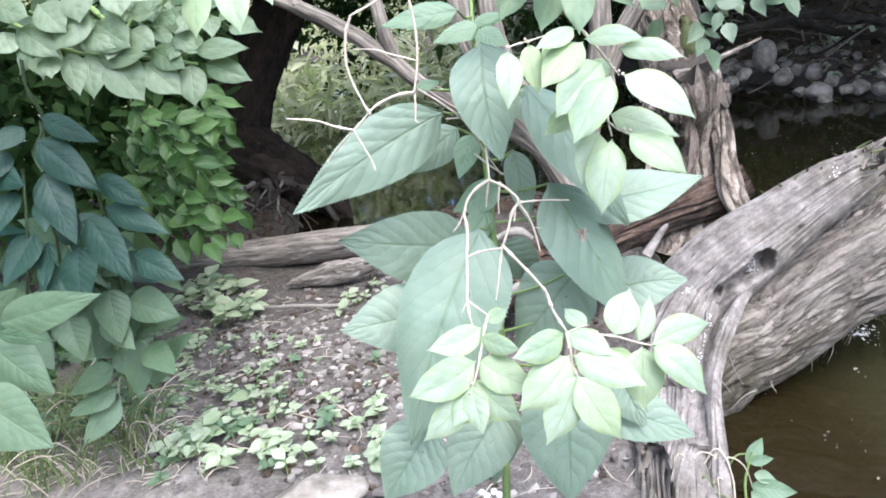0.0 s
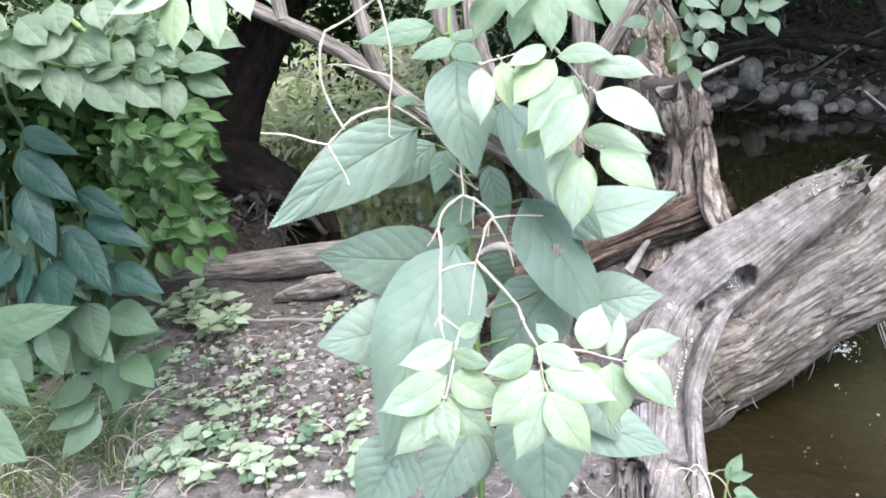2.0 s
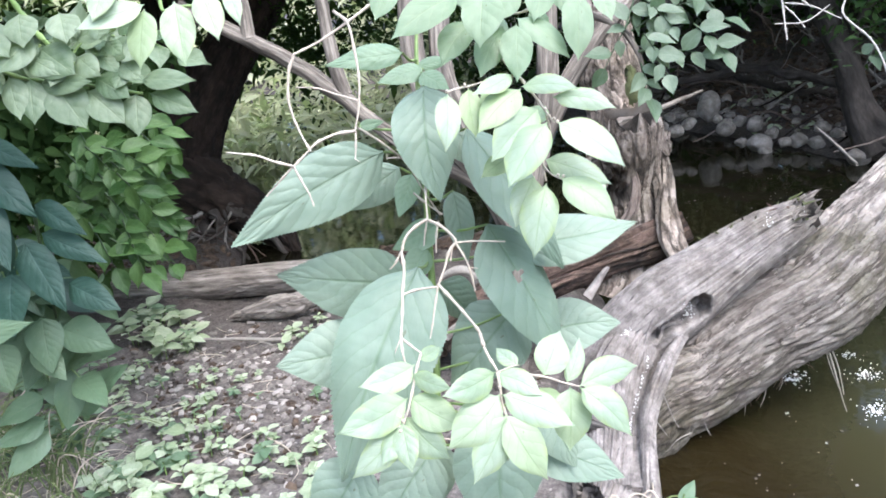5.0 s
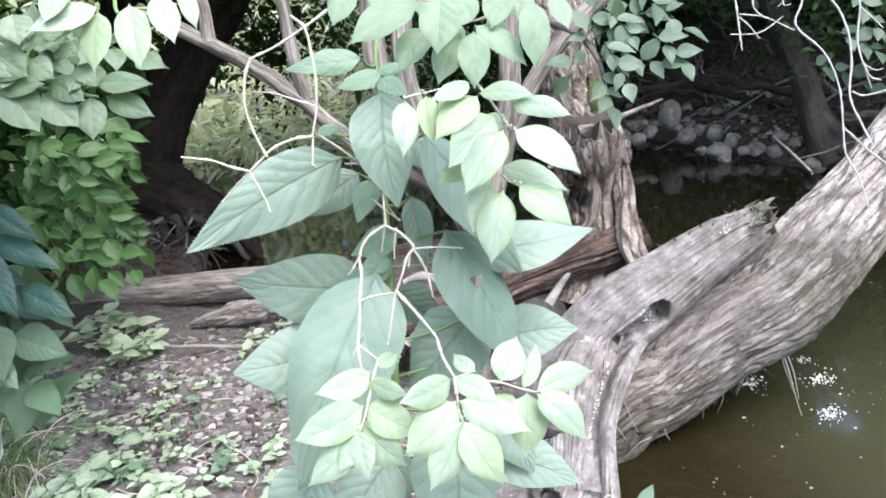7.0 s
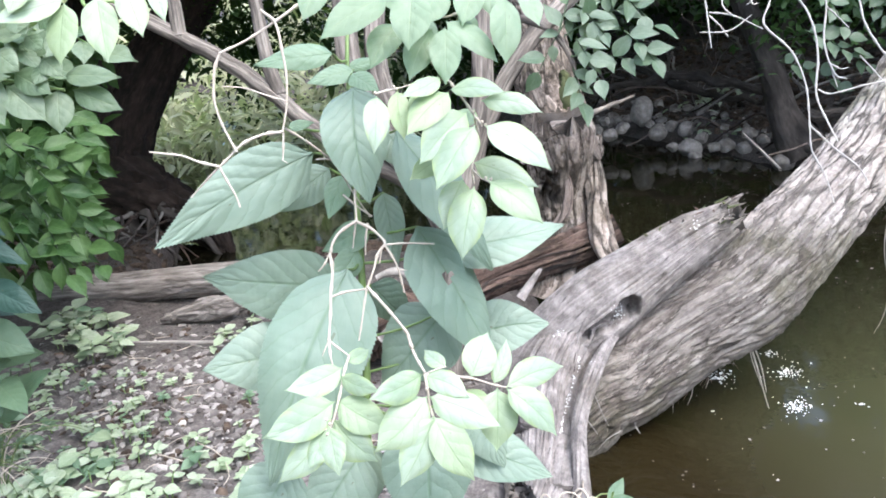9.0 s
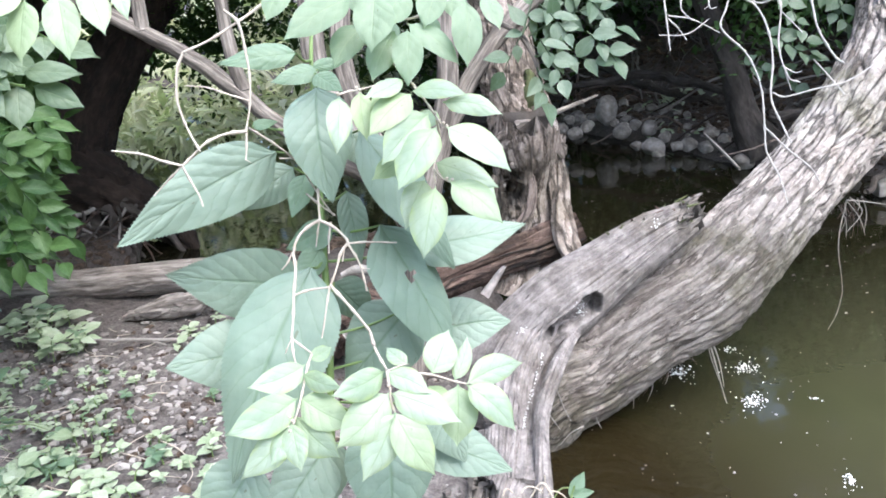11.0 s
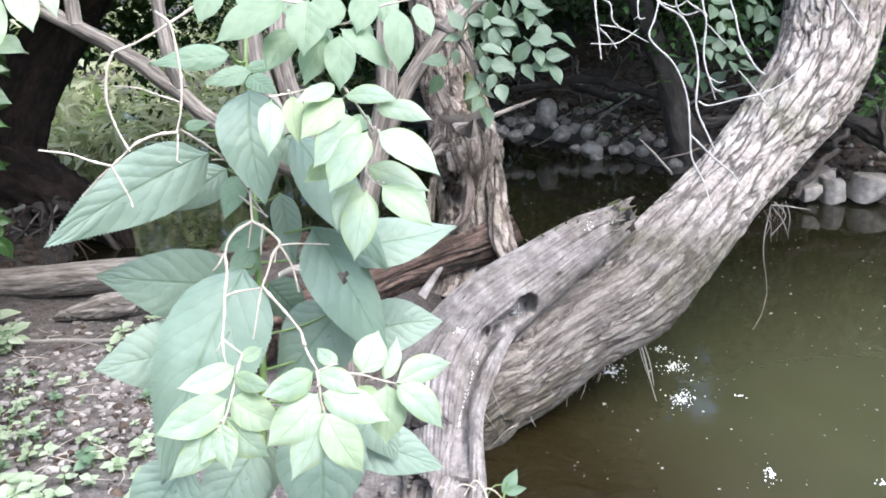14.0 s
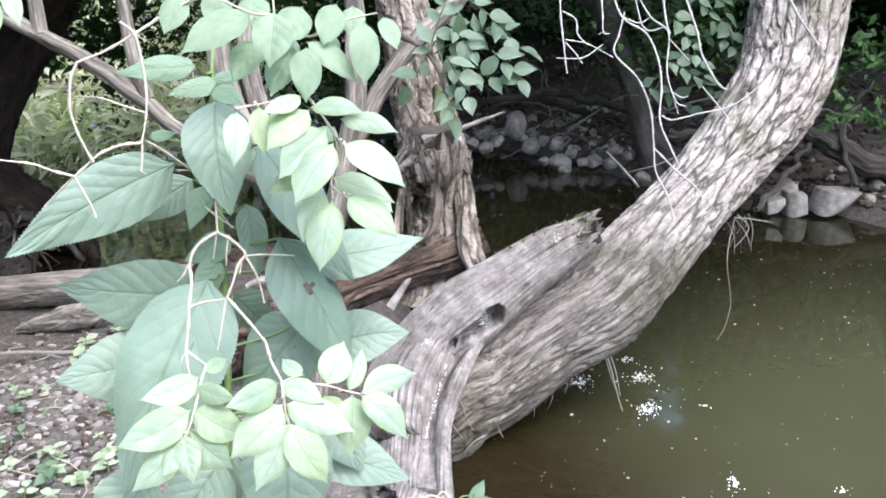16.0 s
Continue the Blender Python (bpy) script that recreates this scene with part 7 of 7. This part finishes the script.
dry_branch = thing("dry_branch", (0.935, 1.498, 1.259), "bare bleached twigs of a dead branch hanging over the creek", "branch")
limb("twig", [(0.81, 1.531, 1.243, 0.0019), (0.804, 1.508, 1.166, 0.0019), (0.804, 1.486, 1.1, 0.0019), (0.803, 1.472, 1.055, 0.00135)], TWIG_BLEACHED, dry_branch, 6, 9, wobble=0.004, relief=knots(0))
limb("twig", [(0.806, 1.491, 1.116, 0.00163), (0.823, 1.478, 1.093, 0.00135), (0.833, 1.469, 1.074, 0.00108)], TWIG_BLEACHED, dry_branch, 6, 9, wobble=0.004, relief=knots(1))
limb("twig", [(0.807, 1.492, 1.121, 0.00135), (0.849, 1.476, 1.111, 0.00135), (0.895, 1.452, 1.083, 0.00108)], TWIG_BLEACHED, dry_branch, 6, 9, wobble=0.004, relief=knots(2))
limb("twig", [(0.785, 1.487, 1.086, 0.00108), (0.835, 1.472, 1.085, 0.00135), (0.88, 1.466, 1.11, 0.00108)], TWIG_BLEACHED, dry_branch, 6, 9, wobble=0.004, relief=knots(3))
limb("twig", [(0.809, 1.51, 1.177, 0.00163), (0.832, 1.497, 1.159, 0.00163), (0.832, 1.488, 1.131, 0.00163), (0.849, 1.475, 1.109, 0.00108)], TWIG_BLEACHED, dry_branch, 6, 9, wobble=0.004, relief=knots(4))
limb("twig", [(0.888, 1.506, 1.239, 0.0019), (0.886, 1.485, 1.173, 0.0019), (0.883, 1.472, 1.132, 0.00135), (0.896, 1.467, 1.129, 0.00081)], TWIG_BLEACHED, dry_branch, 6, 9, wobble=0.004, relief=knots(5))
limb("twig", [(0.883, 1.473, 1.134, 0.00108), (0.873, 1.474, 1.128, 0.00081)], TWIG_BLEACHED, dry_branch, 6, 9, wobble=0.004, relief=knots(6))
limb("twig", [(0.905, 1.501, 1.239, 0.00217), (0.922, 1.47, 1.163, 0.00217), (0.967, 1.445, 1.126, 0.00217), (0.982, 1.423, 1.076, 0.00217), (0.979, 1.404, 1.015, 0.00217), (0.969, 1.388, 0.955, 0.00217), (0.981, 1.368, 0.905, 0.0019), (0.993, 1.353, 0.871, 0.00135)], TWIG_BLEACHED, dry_branch, 6, 9, wobble=0.004, relief=knots(7))
limb("twig", [(0.929, 1.471, 1.171, 0.0019), (0.912, 1.462, 1.128, 0.0019), (0.899, 1.454, 1.09, 0.0019), (0.939, 1.425, 1.039, 0.0019), (0.953, 1.402, 0.983, 0.0019), (0.95, 1.376, 0.901, 0.0019), (0.947, 1.362, 0.857, 0.0019), (0.963, 1.343, 0.812, 0.00163), (0.973, 1.323, 0.762, 0.00108)], TWIG_BLEACHED, dry_branch, 6, 9, wobble=0.004, relief=knots(8))
limb("twig", [(0.95, 1.377, 0.904, 0.0019), (0.986, 1.352, 0.86, 0.0019), (1.02, 1.33, 0.826, 0.00163), (1.036, 1.315, 0.794, 0.00108)], TWIG_BLEACHED, dry_branch, 6, 9, wobble=0.004, relief=knots(9))
limb("twig", [(0.899, 1.454, 1.09, 0.00163), (0.914, 1.44, 1.064, 0.00108)], TWIG_BLEACHED, dry_branch, 6, 9, wobble=0.004, relief=knots(10))
limb("twig", [(0.943, 1.488, 1.237, 0.0019), (0.977, 1.453, 1.161, 0.0019), (1.01, 1.431, 1.124, 0.0019), (0.995, 1.41, 1.047, 0.0019), (1.004, 1.389, 0.992, 0.00163), (1.024, 1.379, 0.98, 0.00108)], TWIG_BLEACHED, dry_branch, 6, 9, wobble=0.004, relief=knots(11))
limb("twig", [(1.018, 1.486, 1.235, 0.00216), (1.019, 1.461, 1.156, 0.00216), (1.022, 1.448, 1.123, 0.00216)], TWIG_BLEACHED, dry_branch, 6, 9, wobble=0.004, relief=knots(12))
limb("twig", [(0.996, 1.399, 1.014, 0.00135), (1.016, 1.388, 1, 0.00108), (1.03, 1.384, 1.002, 0.00081)], TWIG_BLEACHED, dry_branch, 6, 9, wobble=0.004, relief=knots(13))
limb("twig", [(1, 1.394, 1.003, 0.00163), (1.006, 1.381, 0.968, 0.00108)], TWIG_BLEACHED, dry_branch, 6, 9, wobble=0.004, relief=knots(14))
limb("twig", [(0.973, 1.39, 0.966, 0.00163), (0.994, 1.381, 0.957, 0.00163), (1.05, 1.367, 0.968, 0.00163), (1.106, 1.353, 0.977, 0.00163), (1.154, 1.347, 1.002, 0.00135), (1.209, 1.345, 1.05, 0.00081)], TWIG_BLEACHED, dry_branch, 6, 9, wobble=0.004, relief=knots(15))
limb("twig", [(0.951, 1.478, 1.215, 0.00163), (0.968, 1.459, 1.137, 0.00179), (1.013, 1.445, 1.137, 0.00143)], TWIG_BLEACHED, dry_branch, 6, 9, wobble=0.004, relief=knots(16))
limb("twig", [(1.009, 1.427, 1.113, 0.00135), (1.04, 1.404, 1.072, 0.00108)], TWIG_BLEACHED, dry_branch, 6, 9, wobble=0.004, relief=knots(17))
limb("twig", [(1.053, 1.475, 1.233, 0.00252), (1.076, 1.435, 1.132, 0.00216), (1.082, 1.414, 1.076, 0.00216), (1.103, 1.39, 1.021, 0.00216), (1.118, 1.381, 1.007, 0.00144)], TWIG_BLEACHED, dry_branch, 6, 9, wobble=0.004, relief=knots(18))
limb("twig", [(1.41, 1.604, 1.225, 0.00286), (1.442, 1.564, 1.136, 0.00286), (1.478, 1.532, 1.071, 0.00204)], TWIG_BLEACHED, dry_branch, 6, 9, wobble=0.004, relief=knots(19))
limb("twig", [(0.922, 1.47, 1.161, 0.00135), (0.953, 1.456, 1.148, 0.00135), (0.977, 1.452, 1.158, 0.00108)], TWIG_BLEACHED, dry_branch, 6, 9, wobble=0.004, relief=knots(20))
limb("twig", [(1.203, 1.592, 0.994, 0.00163), (1.256, 1.55, 0.916, 0.00163)], TWIG_BLEACHED, dry_branch, 6, 9, wobble=0.004, relief=knots(21))

# ---- leaves round the leaning trunk's top and on the far bank ----
ivy = thing("leafy_branch", (2.039, 2.771, 1.029), "leafy twig with broad lobed green leaves by the leaning trunk", "branch")
for a, b, n in (((2.04, 2.944, 1.223), (2.144, 2.737, 1.024), 9), ((1.915, 2.891, 0.943), (2.058, 2.709, 0.858), 9), ((2.168, 2.896, 1.195), (2.103, 2.601, 0.906), 9), ((1.982, 2.927, 1.115), (2.025, 2.741, 0.923), 8), ((1.867, 2.977, 0.826), (2.025, 2.805, 0.785), 7)):
    spray(ivy, ALDER, a, Vector(b) - Vector(a), n, 0.072, rg, 0.7, STEM_SHADE, spread=1.3)
right_bush = thing("leafy_shrub", (3.11, 2.983, 0.339), "bright green shrub on the far bank behind the leaning trunk", "shrub")
for k in range(26):
    p = patch((2.95, 3.211, 0.98), (3.501, 3.06, 0.944), (3.01, 3.083, 0.55), rg.random(), rg.random(), rg.uniform(-0.2, 0.4))
    spray(right_bush, SHRUB, p, Vector((rg.uniform(-0.12, 0.1), rg.uniform(-0.1, 0.05), rg.uniform(-0.1, 0.04))), 9, 0.055, rg, 0.5)


# ---- far woods and canopy ----
def foliage(name, boxes, material, label, seed, size=(0.09, 0.17), clump=14, spread=0.28, gaps=(), wide=(0.4, 0.65)):
    """Leaf clumps filling boxes (low corner, high corner, number of clumps)."""
    rg = random.Random(seed)
    places = []
    for lo, hi, n in boxes:
        for k in range(n):
            c = Vector([rg.uniform(a, b) for a, b in zip(lo, hi)])
            for j in range(clump):
                p = c + Vector((rg.gauss(0, spread), rg.gauss(0, spread), rg.gauss(0, spread * 0.6)))
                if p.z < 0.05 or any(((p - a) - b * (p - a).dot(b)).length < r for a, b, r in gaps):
                    continue
                d = Vector((rg.uniform(-1, 1), rg.uniform(-1, 1), rg.uniform(-0.8, 0.25))).normalized() * rg.uniform(*size)
                places.append((p, p + d, rg.uniform(*wide), (rg.uniform(-0.6, 0.6), rg.uniform(-0.7, 0.1), 0.8)))
    return tagged(new(name, joined_leaves(name, places, material)), label, "foliage", kind="stuff")


# gaps cut in the canopy so the water mirrors sky at set spots
GLINT_GAPS = []
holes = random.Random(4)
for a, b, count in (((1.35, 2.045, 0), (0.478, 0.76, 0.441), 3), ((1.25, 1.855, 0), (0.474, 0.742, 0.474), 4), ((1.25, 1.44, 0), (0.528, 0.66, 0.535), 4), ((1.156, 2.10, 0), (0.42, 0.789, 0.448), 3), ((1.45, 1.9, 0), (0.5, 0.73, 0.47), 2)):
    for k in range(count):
        GLINT_GAPS.append((Vector(a), (Vector(b) + Vector((holes.gauss(0, 0.022), 0, holes.gauss(0, 0.02)))).normalized(), holes.uniform(0.14, 0.24)))
# Mostly out of view; boxes behind and beside are added to block sky.
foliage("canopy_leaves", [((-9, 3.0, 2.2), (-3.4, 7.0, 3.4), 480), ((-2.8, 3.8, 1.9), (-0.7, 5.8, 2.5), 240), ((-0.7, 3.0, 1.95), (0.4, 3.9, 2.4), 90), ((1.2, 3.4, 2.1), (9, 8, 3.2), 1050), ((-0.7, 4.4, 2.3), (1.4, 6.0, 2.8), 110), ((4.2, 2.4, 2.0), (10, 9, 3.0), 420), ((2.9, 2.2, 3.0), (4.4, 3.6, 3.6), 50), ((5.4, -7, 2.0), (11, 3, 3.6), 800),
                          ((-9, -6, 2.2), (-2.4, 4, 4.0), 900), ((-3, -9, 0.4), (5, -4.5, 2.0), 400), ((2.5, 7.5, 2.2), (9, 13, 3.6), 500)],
        LEAF_FAR_SHADE, "tree canopy over the creek, with unseen leaves added round it for shade", 3, (0.16, 0.3), gaps=GLINT_GAPS)
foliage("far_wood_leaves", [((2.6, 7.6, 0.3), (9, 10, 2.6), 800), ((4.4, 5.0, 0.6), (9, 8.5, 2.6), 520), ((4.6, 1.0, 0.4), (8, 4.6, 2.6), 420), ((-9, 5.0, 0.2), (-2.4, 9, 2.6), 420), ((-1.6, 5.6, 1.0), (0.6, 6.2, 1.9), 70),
                            ((0.8, 6.6, 0.5), (2.6, 9, 2.4), 300)], LEAF_FAR_SHADE, "dark undergrowth on the far bank", 4, (0.08, 0.16), gaps=GLINT_GAPS)
foliage("bank_reeds", [((-2.6, 6.9, 0.0), (0.9, 7.4, 0.35), 70), ((-3.6, 7.4, 0.0), (1.2, 8.4, 0.8), 160), ((-5.5, 9.0, 0.0), (2.5, 10.0, 2.6), 420)], LEAF_PALE, "pale leaves on the bank beyond the inlet, coloured as if sunlit", 6, (0.12, 0.28), 14, 0.22, wide=(0.16, 0.34))
foliage("backdrop_wood", [((-16, 14, 0.0), (14, 16, 8.0), 3600), ((9, -6, 0.0), (12, 14, 4.5), 900), ((-14, -4, 0.0), (-10, 14, 4.5), 700)], LEAF_FAR_SHADE, "dense dark wood closing off the distance", 9, (0.25, 0.45), 14, 0.45)
foliage("far_shrub_leaves", [((3.7, 5.2, 1.0), (4.6, 6.4, 1.7), 46), ((2.6, 6.6, 0.9), (3.8, 7.4, 1.6), 30)], LEAF_ALDER, "half-lit shrub leaves on the far bank", 10, (0.06, 0.12), 12, 0.2)
foliage("bank_weeds", [((2.924, 5.834, 0.168), (3.668, 6.068, 0.24), 10), ((2.79, 5.275, 0.006), (3.029, 5.466, 0.145), 4)], LEAF_HERB, "small shaded weeds among the stones", 8, (0.05, 0.09), 12, 0.1)
foliage("hanging_leaves", [((-0.579, 4.992, 0.648), (-0.221, 5.373, 1.139), 26), ((-0.417, 5.394, 0.893), (0.368, 5.679, 1.108), 40), ((-0.91, 5.00, 0.97), (0.18, 5.50, 1.42), 70)], LEAF_FAR_SHADE, "small dark leaves hanging in the gap between the trunks", 12, (0.022, 0.05), 16, 0.12)
foliage("wood_edge_leaves", [((2.52, 5.00, 0.83), (3.78, 5.60, 1.08), 26), ((2.5, 4.159, 0.678), (3.342, 4.436, 1.312), 44), ((3.412, 3.536, 0.639), (4.08, 3.804, 1.08), 20)], LEAF_SHRUB, "small half-lit leaves at the wood's edge behind the leaning trunk", 13, (0.04, 0.08), 14, 0.13)

# ---- floating specks on the water, and white flecks for sky glints ----
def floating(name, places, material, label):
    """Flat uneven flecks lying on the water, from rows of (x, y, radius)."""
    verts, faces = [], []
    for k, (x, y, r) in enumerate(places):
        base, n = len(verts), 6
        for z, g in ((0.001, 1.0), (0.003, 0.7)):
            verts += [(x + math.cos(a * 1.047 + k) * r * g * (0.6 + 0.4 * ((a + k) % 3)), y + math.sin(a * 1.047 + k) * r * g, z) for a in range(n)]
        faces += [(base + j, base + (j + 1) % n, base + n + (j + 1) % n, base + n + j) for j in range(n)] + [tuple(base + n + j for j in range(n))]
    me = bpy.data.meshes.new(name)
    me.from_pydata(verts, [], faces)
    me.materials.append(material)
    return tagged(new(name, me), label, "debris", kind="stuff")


rg = random.Random(77)
specks = [(rg.uniform(0.6, 3.2), rg.uniform(0.9, 4.6), 0.0015 + 0.0048 * rg.random() ** 4) for _ in range(850)]
floating("water_specks", [q for q in specks if on_bank(q[0], q[1]) <= -0.05], CHIP, "pale floating specks of debris on the creek")
# Sky glints on the water, imitated by clusters of white flecks.
glints = []
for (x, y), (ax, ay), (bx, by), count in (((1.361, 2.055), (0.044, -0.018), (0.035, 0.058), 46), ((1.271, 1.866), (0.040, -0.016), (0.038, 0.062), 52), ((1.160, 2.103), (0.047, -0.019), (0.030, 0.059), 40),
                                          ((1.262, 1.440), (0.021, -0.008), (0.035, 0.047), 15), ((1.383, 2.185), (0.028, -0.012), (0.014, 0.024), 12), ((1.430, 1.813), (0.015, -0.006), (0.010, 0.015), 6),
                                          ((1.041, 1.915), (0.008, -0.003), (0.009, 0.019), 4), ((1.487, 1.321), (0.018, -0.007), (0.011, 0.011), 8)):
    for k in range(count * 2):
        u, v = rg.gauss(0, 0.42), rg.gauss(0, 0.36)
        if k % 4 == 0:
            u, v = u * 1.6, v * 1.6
        glints.append((x + ax * u + bx * v, y + ay * u + by * v, (0.0008 + 0.0024 * rg.random() ** 2) * (1.7 if abs(u) + abs(v) < 0.45 else 1.0)))
floating("water_glints", glints, FUNGUS, "white flecks standing for sky glints on the creek under the leaning trunk")

# ---- small herb and dry grass at the foot of the trunk ----
foot = thing("small_herb", (0.508, 1.404, 0.055), "small green seedling with dry curled grass at the water's edge", "plant")
limb("stem", [(0.534, 1.387, 0.006, 0.00294), (0.535, 1.414, 0.085, 0.00294), (0.561, 1.436, 0.148, 0.00235)], STEM_GREEN, foot, 5, 4)
leaf(foot, HERB_TOP, (0.547, 1.429, 0.128), (0.589, 1.444, 0.172), 0.5)
leaf(foot, HERB_TOP, (0.551, 1.429, 0.13), (0.601, 1.42, 0.134), 0.45)
leaf(foot, HERB_TOP, (0.558, 1.42, 0.104), (0.599, 1.406, 0.091), 0.6)
leaf(foot, HERB_TOP, (0.548, 1.413, 0.083), (0.63, 1.378, 0.074), 0.45)
leaf(foot, HERB_TOP, (0.546, 1.409, 0.072), (0.571, 1.371, 0.053), 0.5)
limb("dry_blade", [(0.398, 1.431, 0.072, 0.00215), (0.45, 1.43, 0.133, 0.00212), (0.483, 1.434, 0.172, 0.00211), (0.5, 1.418, 0.158, 0.0021), (0.504, 1.394, 0.119, 0.00209), (0.497, 1.375, 0.065, 0.00285)], TWIG_PALE, foot, 6, 9, wobble=0.0025, relief=knots(0))
limb("dry_blade", [(0.497, 1.447, 0.181, 0.00193), (0.494, 1.428, 0.125, 0.00193), (0.496, 1.404, 0.057, 0.00193)], TWIG_PALE, foot, 6, 9, wobble=0.0025, relief=knots(1))
limb("dry_blade", [(0.44, 1.412, 0.078, 0.00212), (0.465, 1.421, 0.136, 0.00211), (0.488, 1.431, 0.166, 0.00288)], TWIG_PALE, foot, 6, 9, wobble=0.0025, relief=knots(2))
for k in range(12):
    a = Vector((0.422, 1.411, 0.075)) + Vector((rg.uniform(-0.05, 0.07), rg.uniform(-0.03, 0.03), rg.uniform(-0.03, 0.0)))
    e = Vector((rg.uniform(-0.06, 0.08), rg.uniform(-0.03, 0.02), 0))
    h = rg.uniform(0.04, 0.11)
    limb("dry_blade", [(*a, 0.0022), (*(a + e * 0.4 + Vector((0, 0, h))), 0.002), (*(a + e + Vector((0, 0, h * 0.8))), 0.0016), (*(a + e * 1.3 + Vector((0, 0, h * 0.1))), 0.0008)], TWIG_PALE if k % 2 else GRASS, foot, 5, 4)

# small white flower buds low on the herb's neighbour
buds = thing("white_flower", (0.003, 0.882, 0.537), "small cluster of white flower buds on a thin stalk", "flower")
limb("stalk", [(-0.001, 0.883, 0.447, 0.00187), (0.003, 0.883, 0.51, 0.00147), (0.005, 0.887, 0.55, 0.00109)], STEM_GREEN, buds, 5, 3)
for at in ((-0.005, 0.89, 0.558), (0.001, 0.883, 0.556), (0.011, 0.889, 0.557), (0.017, 0.887, 0.552), (0.004, 0.881, 0.549)):
    bm = bmesh.new()
    bmesh.ops.create_icosphere(bm, subdivisions=2, radius=0.0045, matrix=Matrix.Translation(at))
    for v in bm.verts:
        v.co += Vector((noise.noise(v.co * 300), noise.noise(v.co * 300 + Vector((9, 0, 0))), noise.noise(v.co * 300 + Vector((0, 9, 0))))) * 0.002
    part("flower_bud", bm, FUNGUS, buds)
